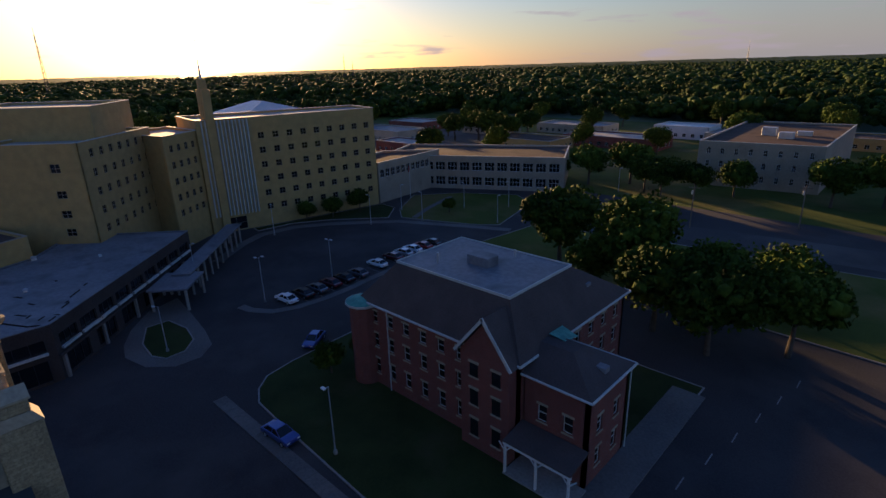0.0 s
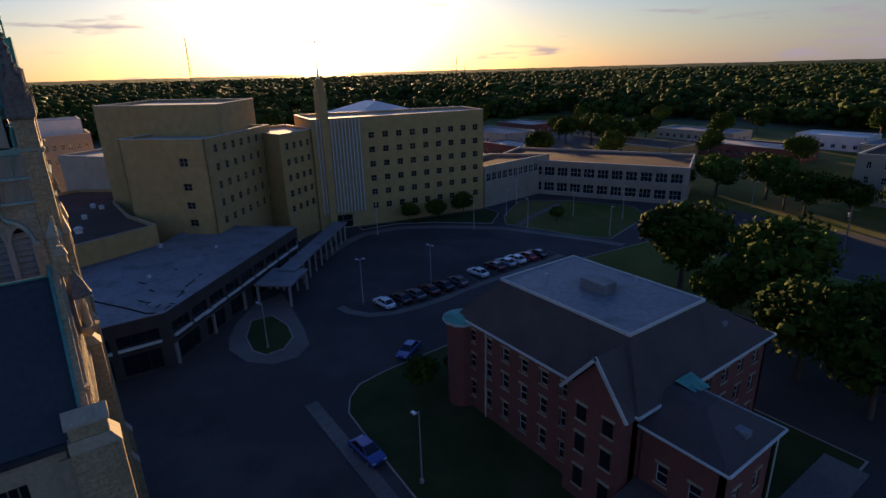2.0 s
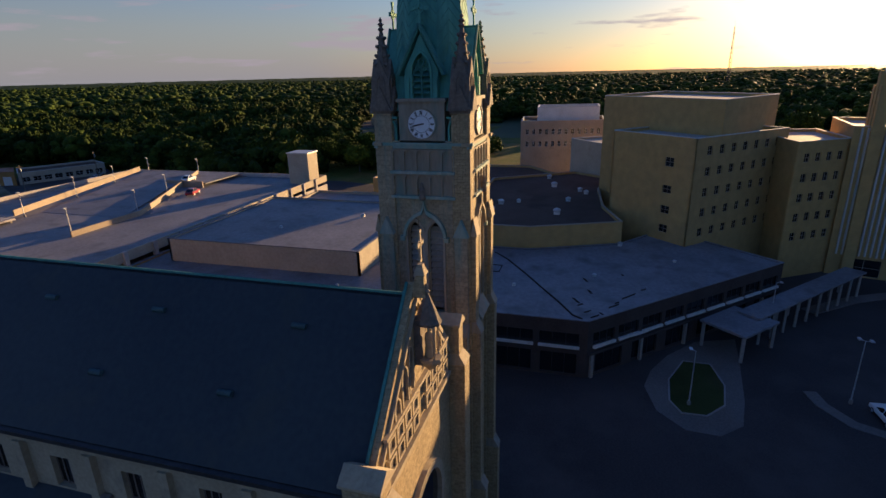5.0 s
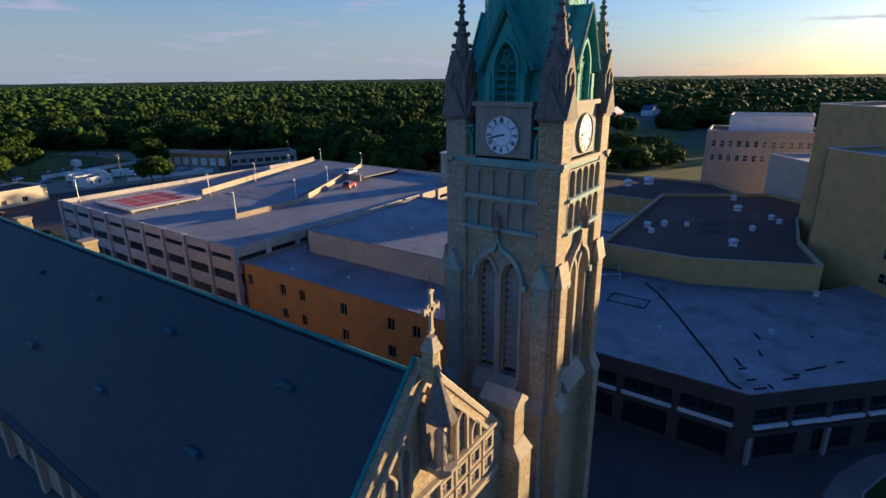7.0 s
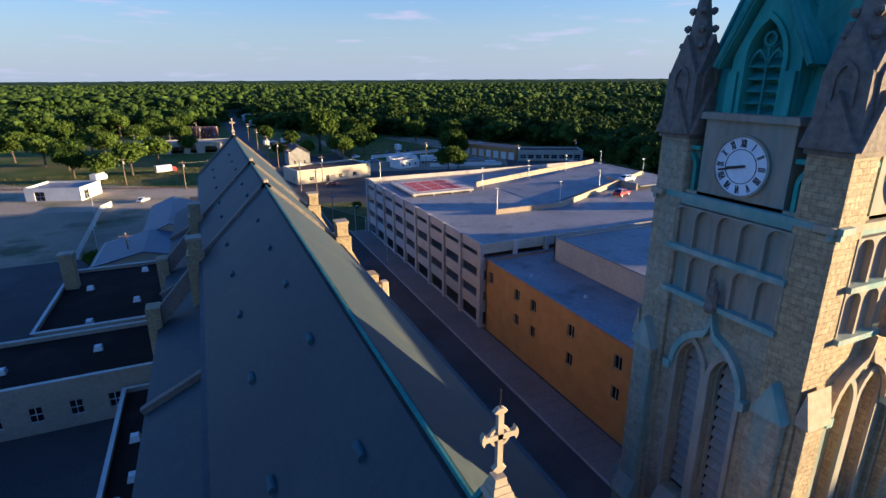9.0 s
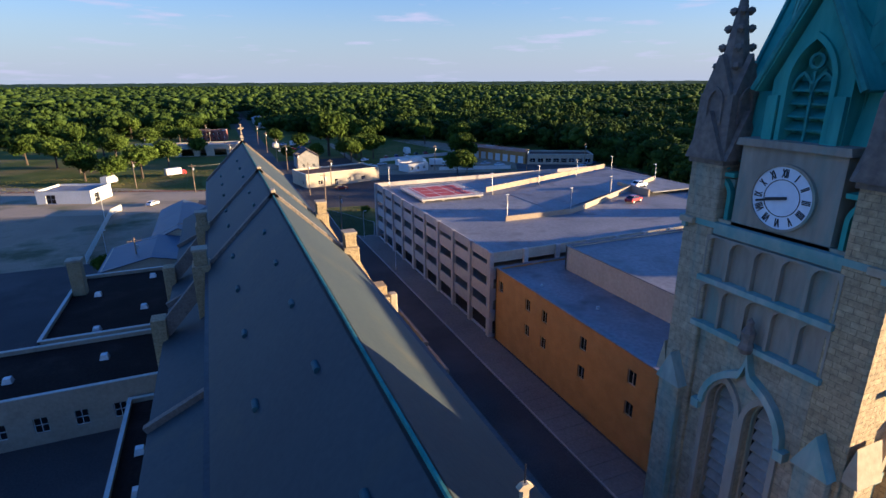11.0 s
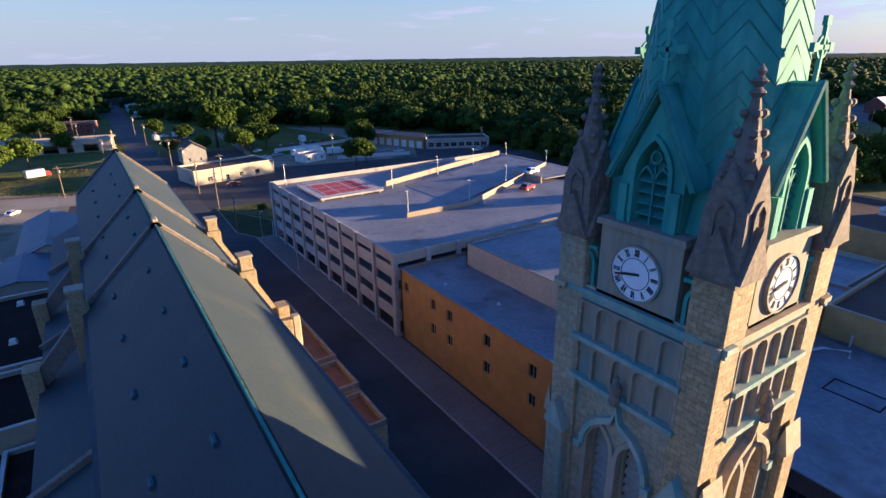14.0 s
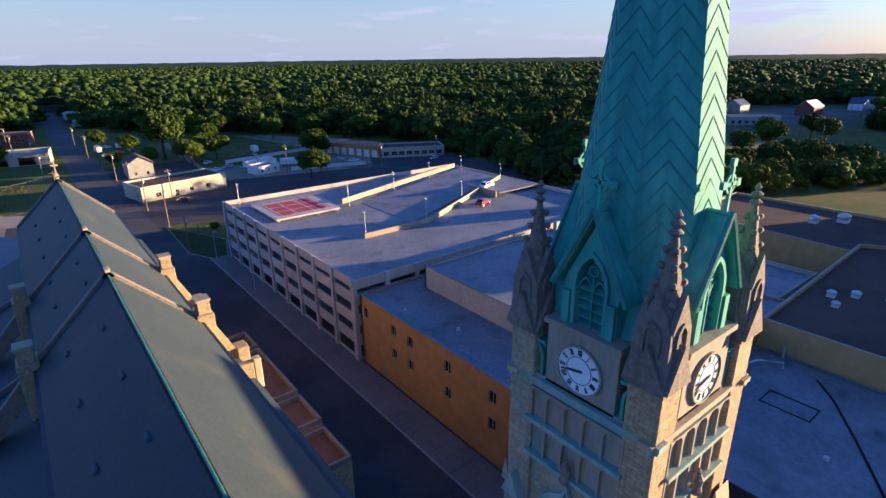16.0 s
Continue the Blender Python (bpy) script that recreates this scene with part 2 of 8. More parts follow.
STONE = brickwork("rough_limestone", (0.40, 0.305, 0.17), (0.32, 0.24, 0.13), (0.26, 0.20, 0.115), 0.34, 0.17, gap=0.010, bump=0.9, rough_face=True)
TOWERSTONE = brickwork("copper_streaked_limestone", (0.36, 0.30, 0.20), (0.29, 0.24, 0.155), (0.235, 0.195, 0.13), 0.62, 0.3, gap=0.010, bump=0.55, streak=(0.12, 0.24, 0.22), rough_face=True)
TOWERASH = surface("copper_streaked_ashlar", (0.235, 0.20, 0.15), (0.34, 0.295, 0.225), 0.5, 5.0, 0.85, 0.25, stain=(0.12, 0.23, 0.205), stain_scale=0.8, stain_at=(0.54, 0.74), stretch=(1, 1, 0.22))
ASHLAR = surface("smooth_limestone", (0.295, 0.237, 0.155), (0.42, 0.345, 0.235), 0.35, 5.0, 0.85, 0.2, stain=(0.16, 0.135, 0.11), stain_scale=0.6, stain_at=(0.56, 0.8))
GREENSTONE = surface("copper_stained_limestone", (0.22, 0.27, 0.24), (0.36, 0.40, 0.34), 0.5, 4.0, 0.85, 0.25, stain=(0.12, 0.29, 0.26), stain_scale=0.7, stain_at=(0.42, 0.66), stretch=(1, 1, 0.35))
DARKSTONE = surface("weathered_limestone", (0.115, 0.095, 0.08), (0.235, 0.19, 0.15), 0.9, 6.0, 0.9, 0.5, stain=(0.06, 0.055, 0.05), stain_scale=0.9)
COPPER = surface("green_copper", (0.040, 0.235, 0.195), (0.105, 0.38, 0.30), 0.5, 3.0, 0.82, 0.12, stain=(0.025, 0.15, 0.135), stain_scale=0.8, stain_at=(0.50, 0.74), stretch=(1, 1, 0.25))
COPPER_SEAM = surface("dark_copper", (0.025, 0.145, 0.125), (0.06, 0.25, 0.21), 0.5, 4.0, 0.82, 0.1)
SLATE = surface("grey_blue_roof", (0.023, 0.033, 0.041), (0.038, 0.050, 0.054), 0.12, 3.0, 0.62, 0.12, stain=(0.058, 0.060, 0.046), stain_scale=0.22, stain_at=(0.55, 0.8), spec=0.3)
SHINGLE = surface("brown_shingles", (0.058, 0.042, 0.038), (0.10, 0.075, 0.066), 0.3, 8.0, 0.9, 0.3)
TAN = surface("tan_wall", (0.27, 0.215, 0.155), (0.37, 0.30, 0.22), 0.2, 3.0, 0.85, 0.1, stain=(0.2, 0.16, 0.115), stain_scale=0.3, stain_at=(0.56, 0.8))
TRIM = surface("pale_trim", (0.42, 0.42, 0.38), (0.55, 0.55, 0.50), 0.5, 4.0, 0.7, 0.1)
WHITE = surface("white_paint", (0.54, 0.53, 0.50), (0.70, 0.69, 0.66), 0.3, 3.0, 0.5, 0.05)
CREAM = surface("cream_wall", (0.35, 0.30, 0.22), (0.46, 0.40, 0.30), 0.2, 3.0, 0.85, 0.1, stain=(0.30, 0.25, 0.17), stain_scale=0.3, stain_at=(0.56, 0.8))
METAL = surface("galvanised_metal", (0.40, 0.41, 0.42), (0.58, 0.59, 0.60), 0.8, 6.0, 0.45, 0.05, metal=0.6)
DARKMETAL = surface("dark_metal", (0.03, 0.03, 0.032), (0.06, 0.06, 0.06), 1.0, 6.0, 0.5, 0.05, metal=0.3)
LOUVRE = surface("grey_louvre", (0.26, 0.245, 0.215), (0.38, 0.36, 0.32), 0.8, 5.0, 0.8, 0.1)
# near-black for sheets that stand in for unlit depth behind openings
BLACKHOLE = surface("interior_shade_black", (0.012, 0.012, 0.013), (0.02, 0.02, 0.02), 1.0, 4.0, 0.9, 0.0)
POLEWOOD = surface("weathered_pole_wood", (0.14, 0.10, 0.07), (0.24, 0.18, 0.12), 1.0, 8.0, 0.9, 0.2, stretch=(1, 1, 0.1))
BARK = surface("bark", (0.05, 0.037, 0.026), (0.10, 0.075, 0.055), 1.5, 9.0, 0.95, 0.5)
REDPAINT = surface("red_court_paint", (0.36, 0.035, 0.04), (0.46, 0.06, 0.06), 0.4, 3.0, 0.8, 0.05, stain=(0.42, 0.13, 0.12), stain_scale=0.4, stain_at=(0.58, 0.8))
BROWNSTONE = surface("brown_planter_roof", (0.085, 0.040, 0.026), (0.15, 0.075, 0.048), 0.5, 5.0, 0.95, 0.3)
RUST = surface("rusty_metal_roof", (0.24, 0.075, 0.035), (0.40, 0.15, 0.07), 0.3, 4.0, 0.7, 0.1, stain=(0.45, 0.40, 0.34), stain_scale=0.15, stain_at=(0.55, 0.7))


def glass(name="window_glass"):
    m, n, l, b = material(name, 0.06)
    b.inputs["Base Color"].default_value = (0.012, 0.013, 0.016, 1)
    b.inputs["Specular IOR Level"].default_value = 0.6
    return m


GLASS = glass()


def leaves(name, dark, light):
    m, n, l, b = material(name, 0.75)
    geo = n.new("ShaderNodeNewGeometry")
    no = n.new("ShaderNodeTexNoise")
    no.inputs["Scale"].default_value, no.inputs["Detail"].default_value = 1.6, 6.0
    l.new(geo.outputs["Position"], no.inputs["Vector"])
    ad = n.new("ShaderNodeMath")
    ad.operation = "MULTIPLY_ADD"
    ad.inputs[1].default_value = 0.28
    l.new(geo.outputs["Random Per Island"], ad.inputs[0])
    mu = n.new("ShaderNodeMath")
    mu.operation = "MULTIPLY"
    mu.inputs[1].default_value = 0.75
    l.new(no.outputs[0], mu.inputs[0])
    nb = n.new("ShaderNodeTexNoise")
    nb.inputs["Scale"].default_value, nb.inputs["Detail"].default_value = 0.07, 2.0
    l.new(geo.outputs["Position"], nb.inputs["Vector"])
    mb = n.new("ShaderNodeMath")
    mb.operation = "MULTIPLY_ADD"
    mb.inputs[1].default_value, mb.inputs[2].default_value = 1.3, -0.62
    l.new(nb.outputs[0], mb.inputs[0])
    sm = n.new("ShaderNodeMath")
    l.new(mu.outputs[0], sm.inputs[0])
    l.new(mb.outputs[0], sm.inputs[1])
    l.new(sm.outputs[0], ad.inputs[2])
    ra = n.new("ShaderNodeValToRGB")
    ra.color_ramp.elements[0].position, ra.color_ramp.elements[1].position = 0.28, 0.85
    ra.color_ramp.elements[0].color, ra.color_ramp.elements[1].color = (*dark, 1), (*light, 1)
    l.new(ad.outputs[0], ra.inputs[0])
    l.new(ra.outputs[0], b.inputs["Base Color"])
    b.inputs["Specular IOR Level"].default_value = 0.05
    nf = n.new("ShaderNodeTexNoise")
    nf.inputs["Scale"].default_value, nf.inputs["Detail"].default_value = 2.2, 8.0
    nf.inputs["Roughness"].default_value = 0.7
    l.new(geo.outputs["Position"], nf.inputs["Vector"])
    bu = n.new("ShaderNodeBump")
    bu.inputs["Strength"].default_value, bu.inputs["Distance"].default_value = 0.7, 0.4
    l.new(nf.outputs[0], bu.inputs["Height"])
    l.new(bu.outputs[0], b.inputs["Normal"])
    return m


LEAF = leaves("leaves", (0.012, 0.028, 0.004), (0.085, 0.125, 0.016))
GARAGE_WALL = surface("pale_precast_concrete", (0.33, 0.30, 0.28), (0.46, 0.425, 0.395), 0.2, 4.0, 0.85, 0.12, stain=(0.30, 0.27, 0.25), stain_scale=0.3, stain_at=(0.58, 0.8), stretch=(1, 1, 0.4))
VENTMETAL = surface("dull_painted_vent", (0.025, 0.06, 0.066), (0.045, 0.10, 0.105), 1.0, 5.0, 0.7, 0.1)
DRYBLADE = leaves("dry_grass_blades", (0.07, 0.075, 0.02), (0.14, 0.125, 0.04))
WOODLEAF = leaves("wood_leaves", (0.008, 0.020, 0.004), (0.055, 0.088, 0.014))
BLUEMETAL = surface("blue_grey_metal_roof", (0.03, 0.05, 0.085), (0.05, 0.075, 0.12), 0.2, 3.0, 0.5, 0.05, stain=(0.08, 0.09, 0.10), stain_scale=0.2)
DRYLOT = surface("dry_worn_ground", (0.18, 0.14, 0.09), (0.30, 0.235, 0.15), 0.05, 3.0, 0.95, 0.2, stain=(0.06, 0.065, 0.02), stain_scale=0.05, stain_at=(0.5, 0.65))
CLINIC_WALL = surface("dark_brown_cladding", (0.052, 0.040, 0.036), (0.082, 0.066, 0.060), 0.3, 5.0, 0.85, 0.15, spec=0.15)


# ---- mesh helpers ----
class Geo:
    """Collects faces; ends as one mesh."""

    def __init__(self):
        self.v, self.f = [], []

    def add(self, verts, faces):
        k = len(self.v)
        self.v += [tuple(p) for p in verts]
        self.f += [tuple(i + k for i in q) for q in faces]
        return self

    def box(self, x0, y0, z0, x1, y1, z1):
        x0, x1, y0, y1, z0, z1 = min(x0, x1), max(x0, x1), min(y0, y1), max(y0, y1), min(z0, z1), max(z0, z1)
        return self.add([(x0, y0, z0), (x1, y0, z0), (x1, y1, z0), (x0, y1, z0), (x0, y0, z1), (x1, y0, z1), (x1, y1, z1), (x0, y1, z1)],
                        [(3, 2, 1, 0), (4, 5, 6, 7), (0, 1, 5, 4), (1, 2, 6, 5), (2, 3, 7, 6), (3, 0, 4, 7)])

    def prism(self, poly, z0, z1, top=None):
        """An upright prism on a ground outline; top: another outline for its upper end."""
        n = len(poly)
        area = sum(poly[i][0] * poly[(i + 1) % n][1] - poly[(i + 1) % n][0] * poly[i][1] for i in range(n))
        if area < 0:
            poly = poly[::-1]
            top = top[::-1] if top else None
        top = top or poly
        return self.add([(x, y, z0) for x, y in poly] + [(x, y, z1) for x, y in top],
                        [tuple(range(n - 1, -1, -1)), tuple(range(n, 2 * n))] + [(i, (i + 1) % n, n + (i + 1) % n, n + i) for i in range(n)])

    def slab(self, pts, thick):
        """A sheet through pts (three or more, in one plane), thick metres deep below it."""
        p = [Vector(q) for q in pts]
        nrm = (p[1] - p[0]).cross(p[2] - p[0]).normalized()
        if nrm.z < 0:
            p, nrm = p[::-1], -nrm
        n = len(p)
        return self.add(p + [q - nrm * thick for q in p],
                        [tuple(range(n)), tuple(range(2 * n - 1, n - 1, -1))] + [(i, n + i, n + (i + 1) % n, (i + 1) % n) for i in range(n)])

    def tube(self, pts, r, sides=8, r1=None):
        """A round bar along points, tapering from r to r1."""
        pts = [Vector(p) for p in pts]
        rows = []
        for i, p in enumerate(pts):
            d = (pts[min(i + 1, len(pts) - 1)] - pts[max(i - 1, 0)]).normalized()
            a = d.orthogonal().normalized() if abs(d.z) < 0.99 else Vector((1, 0, 0))
            b = d.cross(a).normalized()
            rr = r + ((r1 if r1 is not None else r) - r) * i / max(1, len(pts) - 1)
            rows.append([p + (a * math.cos(6.28319 * k / sides) + b * math.sin(6.28319 * k / sides)) * rr for k in range(sides)])
        n, s = len(rows), sides
        faces = [(i * s + k, i * s + (k + 1) % s, (i + 1) * s + (k + 1) % s, (i + 1) * s + k) for i in range(n - 1) for k in range(s)]
        faces += [tuple(range(s - 1, -1, -1)), tuple(range((n - 1) * s, n * s))]
        return self.add([q for row in rows for q in row], faces)

    def turn(self, profile, x, y, sides=12, phase=0.0):
        """Rings of (radius, z) round an upright axis, closed at both ends."""
        k = len(profile)
        vs = [(x + r * math.cos(phase + 6.28319 * s / sides), y + r * math.sin(phase + 6.28319 * s / sides), z) for r, z in profile for s in range(sides)]
        fs = [(i * sides + s, i * sides + (s + 1) % sides, (i + 1) * sides + (s + 1) % sides, (i + 1) * sides + s) for i in range(k - 1) for s in range(sides)]
        fs += [tuple(range(sides - 1, -1, -1)), tuple(range((k - 1) * sides, k * sides))]
        return self.add(vs, fs)

    def extrude(self, outline, place, depth):
        """An outline of (u, w) pushed depth along the third axis; place(u, w, d) gives the point in space."""
        n = len(outline)
        return self.add([place(u, w, 0) for u, w in outline] + [place(u, w, depth) for u, w in outline],
                        [tuple(range(n)), tuple(range(2 * n - 1, n - 1, -1))] + [(i, n + i, n + (i + 1) % n, (i + 1) % n) for i in range(n)])

    def ring(self, outer, inner, place, depth):
        """The band between two open outlines of equal length, pushed depth deep."""
        n = len(outer)
        vs = [place(*p, 0) for p in outer] + [place(*p, 0) for p in inner] + [place(*p, depth) for p in outer] + [place(*p, depth) for p in inner]
        fs = []
        for i in range(n - 1):
            fs += [(i, i + 1, n + i + 1, n + i), (2 * n + i, 3 * n + i, 3 * n + i + 1, 2 * n + i + 1),
                   (i, 2 * n + i, 2 * n + i + 1, i + 1), (n + i, n + i + 1, 3 * n + i + 1, 3 * n + i)]
        fs += [(0, n, 3 * n, 2 * n), (n - 1, 3 * n - 1, 4 * n - 1, 2 * n - 1)]
        return self.add(vs, fs)

    def moved(self, m):
        self.v = [tuple(m @ Vector(p)) for p in self.v]
        return self

    def mesh(self, name, mat, bevel=0.0, fix=True, smooth=False):
        me = bpy.data.meshes.new(name)
        me.from_pydata(self.v, [], self.f)
        if fix or bevel:
            bm = bmesh.new()
            bm.from_mesh(me)
            bmesh.ops.recalc_face_normals(bm, faces=bm.faces)
            if bevel:
                bmesh.ops.bevel(bm, geom=[e for e in bm.edges if e.is_manifold and e.calc_face_angle(0) > 0.6], offset=bevel, segments=1, affect="EDGES")
            bm.to_mesh(me)
            bm.free()
        if smooth:
            me.polygons.foreach_set("use_smooth", [True] * len(me.polygons))
        me.materials.append(mat)
        return me


def thing(name, label, category, at=(0, 0, 0), group="", kind=""):
    ob = tagged(new(name), label, category, group, kind)
    ob.empty_display_size = 0.3
    ob.location = at
    return ob


def part(name, geo, mat, parent, label="", bevel=0.0, fix=True, smooth=False):
    """One mesh under a thing or a part; geo is in the world's axes, measured from the parent's foot."""
    ob = new(name, geo if isinstance(geo, bpy.types.Mesh) else geo.mesh(name, mat, bevel, fix, smooth))
    ob.parent = parent
    if label:
        ob["label"] = label
    return ob


def solid(name, geo, mat, label="", category="", group="", kind="", bevel=0.0, fix=True, smooth=False):
    return tagged(new(name, geo.mesh(name, mat, bevel, fix, smooth)), label, category, group, kind)


def wall_panel(geo, p0, p1, z0, z1, holes, thick):
    """An upright wall from p0 to p1, its outer face on that line and its body to the left of the way; holes: (u0, u1, w0, w1)."""
    a, b = Vector((*p0, 0)), Vector((*p1, 0))
    d = (b - a).normalized()
    inn = Vector((-d.y, d.x, 0)) * thick
    us = sorted({0.0, (b - a).length, *[h[0] for h in holes], *[h[1] for h in holes]})
    ws = sorted({z0, z1, *[h[2] for h in holes], *[h[3] for h in holes]})
    def open_at(u, w):
        return any(h[0] < u < h[1] and h[2] < w < h[3] for h in holes)
    # one strip per band of heights, cut where a hole is
    for w0, w1 in zip(ws, ws[1:]):
        start = None
        for u0, u1 in zip(us, us[1:]):
            hole = open_at((u0 + u1) / 2, (w0 + w1) / 2)
            if not hole and start is None:
                start = u0
            if start is not None and (hole or u1 == us[-1]):
                end = u0 if hole else u1
                q = [a + d * start, a + d * end, a + d * end + inn, a + d * start + inn]
                geo.add([(p.x, p.y, w0) for p in q] + [(p.x, p.y, w1) for p in q],
                        [(3, 2, 1, 0), (4, 5, 6, 7), (0, 1, 5, 4), (1, 2, 6, 5), (2, 3, 7, 6), (3, 0, 4, 7)])
                start = None
    return geo


def window_unit(parent, p0, p1, u0, u1, w0, w1, mat=None, mullions=1, bars=1, depth=0.16, name="window", base=(0, 0, 0)):
    """A framed window in a hole of a wall_panel: frame with bars, and a pane behind it."""
    a, b = Vector((*p0, 0)), Vector((*p1, 0))
    d = (b - a).normalized()
    inn = Vector((-d.y, d.x, 0))
    def at(u, w, e):
        p = a + d * u + inn * (depth + e)
        return (p.x - base[0], p.y - base[1], w - base[2])
    g = Geo()
    t = 0.06
    def bar(ua, ub, wa, wb):
        g.extrude([(ua, wa), (ub, wa), (ub, wb), (ua, wb)], at, 0.05)
    bar(u0, u0 + t, w0, w1), bar(u1 - t, u1, w0, w1), bar(u0 + t, u1 - t, w0, w0 + t), bar(u0 + t, u1 - t, w1 - t, w1)
    for i in range(mullions):
        c = u0 + (u1 - u0) * (i + 1) / (mullions + 1)
        bar(c - t / 2, c + t / 2, w0 + t, w1 - t)
    for i in range(bars):
        c = w0 + (w1 - w0) * (i + 1) / (bars + 1)
        bar(u0 + t, u1 - t, c - t / 2 + 0.001, c + t / 2 + 0.001)
    win = part(name, g, mat or WHITE, parent)
    part("pane", Geo().extrude([(u0, w0), (u1, w0), (u1, w1), (u0, w1)], lambda u, w, e: at(u, w, 0.06 + e), 0.02), GLASS, win)
    return win


def grid_holes(u0, u1, count, width, rows):
    """Holes of one width, evenly spread between u0 and u1, in rows of (w0, w1)."""
    step = (u1 - u0) / count
    return [(u0 + step * (i + 0.5) - width / 2, u0 + step * (i + 0.5) + width / 2, w0, w1) for w0, w1 in rows for i in range(count)]


def block(name, label, category, poly, z1, wall_mat, roof_mat, holes=None, z0=0.0, thick=0.3, parapet=0.5, win_mat=None, bars=1, mullions=1, coping=None, windows=True, group=""):
    """A flat-roofed building on an outline that goes round anticlockwise; holes: by side number, lists of (u0, u1, w0, w1)."""
    holes = holes or {}
    t = thing(name, label, category, (poly[0][0], poly[0][1], z0), group)
    base = (poly[0][0], poly[0][1], z0)
    n = len(poly)
    for i in range(n):
        p0, p1 = poly[i], poly[(i + 1) % n]
        g = wall_panel(Geo(), p0, p1, z0, z1, holes.get(i, []), thick)
        g.moved(Matrix.Translation((-base[0], -base[1], -base[2])))
        part("wall", g, wall_mat, t)
        if windows:
            for h in holes.get(i, []):
                window_unit(t, p0, p1, *h, mat=win_mat, mullions=mullions, bars=bars, base=base)
    c = Vector((sum(p[0] for p in poly) / n, sum(p[1] for p in poly) / n))
    ins = inset(poly, thick + 0.004)
    part("roof", Geo().prism(ins, z1 - parapet - 0.3, z1 - parapet).moved(Matrix.Translation((-base[0], -base[1], -base[2]))), roof_mat, t)
    if coping:
        out, inn = inset(poly, -0.06), inset(poly, thick + 0.05)
        g = Geo()
        for i in range(n):
            j = (i + 1) % n
            g.add([(*out[i], z1 + 0.002), (*out[j], z1 + 0.002), (*inn[j], z1 + 0.002), (*inn[i], z1 + 0.002),
                   (*out[i], z1 + 0.12), (*out[j], z1 + 0.12), (*inn[j], z1 + 0.12), (*inn[i], z1 + 0.12)],
                  [(3, 2, 1, 0), (4, 5, 6, 7), (0, 1, 5, 4), (2, 3, 7, 6), (1, 2, 6, 5), (3, 0, 4, 7)])
        part("coping", g.moved(Matrix.Translation((-base[0], -base[1], -base[2]))), coping, t)
    return t


def inset(poly, d):
    """The outline (anticlockwise) moved d inwards."""
    n, out = len(poly), []
    for i in range(n):
        p, q, r = Vector(poly[i - 1]), Vector(poly[i]), Vector(poly[(i + 1) % n])
        a, b = (q - p).normalized(), (r - q).normalized()
        na, nb = Vector((-a.y, a.x)), Vector((-b.y, b.x))
        k = (na + nb)
        k = k / max(0.2, k.dot(na))
        out.append(tuple(q + k * d))
    return out


def rect(x0, y0, x1, y1):
    return [(x0, y0), (x1, y0), (x1, y1), (x0, y1)]


# ---- ground, roads, lots ----
solid("ground", Geo().add([(-5200, -5200, 0), (5200, -5200, 0), (5200, 5200, 0), (-5200, 5200, 0)], [(0, 1, 2, 3)]), WOODS,
      "dark green wooded plain reaching the horizon", "ground", kind="structure", fix=False)


def patch(name, poly, z, mat, label, category="ground"):
    g = Geo().prism(poly, -0.3, z)
    return solid(name, g, mat, label, category, kind="structure")


patch("clearing", [(-160, -330), (330, -330), (330, 60), (250, 200), (190, 330), (150, 395), (90, 470), (30, 470), (-60, 420), (-160, 380)], 0.01, GRASS,
      "dry patchy grass between the buildings and the woods")
patch("lot_campus", [(-30, -140), (165, -140), (185, 60), (215, 170), (150, 255), (80, 262), (56, 262), (56, 200), (-30, 160)], 0.02, ASPHALT,
      "dark worn asphalt around the church and hospital", "asphalt")
patch("lot_west", [(-60, 122), (22, 122), (26, 196), (-60, 246)], 0.03, DRYLOT, "dry worn lot of earth and weeds beside the railway", "lot")
patch("field_west", [(-62, 246), (-10, 222), (32, 193.5), (33, 236), (10, 247), (-20, 275), (-62, 290)], 0.045, GRASS, "sunlit dry grass beside the railway", "grass")
patch("verge_west", [(-60, 205), (-8, 192), (24, 176), (24, 168), (4, 170), (-60, 190)], 0.045, GRAVEL, "worn gravel and weeds beside the lot", "gravel")
patch("verge_church", [(60, 128), (71, 126.5), (76, 140), (73, 152), (60, 154)], 0.045, GRASS, "grass strip behind the parking garage", "grass")
patch("yard_grass", [(94, 236), (132, 222), (150, 262), (138, 330), (100, 335)], 0.045, GRASS, "patchy grass yard with parked vehicles", "grass")
patch("east_grass", [(190, 60), (236, 40), (236, 190), (196, 196)], 0.045, GRASS, "rough grass behind the garage", "grass")
patch("east_field", [(237, 60), (400, 60), (390, 115), (240, 188)], 0.045, GRASS, "open grass field before the eastern woods", "grass")
patch("gravel_verge", [(-90, 250), (-90, 218), (57, 172), (57, 190), (20, 208)], 0.035, GRAVEL, "gravel verge along the railway track", "gravel")
patch("road_far", [(43.5, 150), (58.5, 150), (59, 245), (66, 700), (52, 700), (47, 245)], 0.04, OLD_ASPHALT, "straight grey asphalt road running away to the woods", "road")
patch("road_side", [(-20, -131), (40, -123), (110, -112), (110, -101), (40, -112), (-20, -117)], 0.04, OLD_ASPHALT, "grey asphalt side road past the lawn", "road")
patch("lot_far", [(90, 205), (150, 190), (185, 255), (150, 330), (96, 330)], 0.04, DRYLOT, "pale yard with parked vehicles", "asphalt")
patch("lot_town", [(150, -240), (330, -240), (330, -60), (190, -40), (150, -110)], 0.03, OLD_ASPHALT, "broad grey lots among low town roofs", "asphalt")


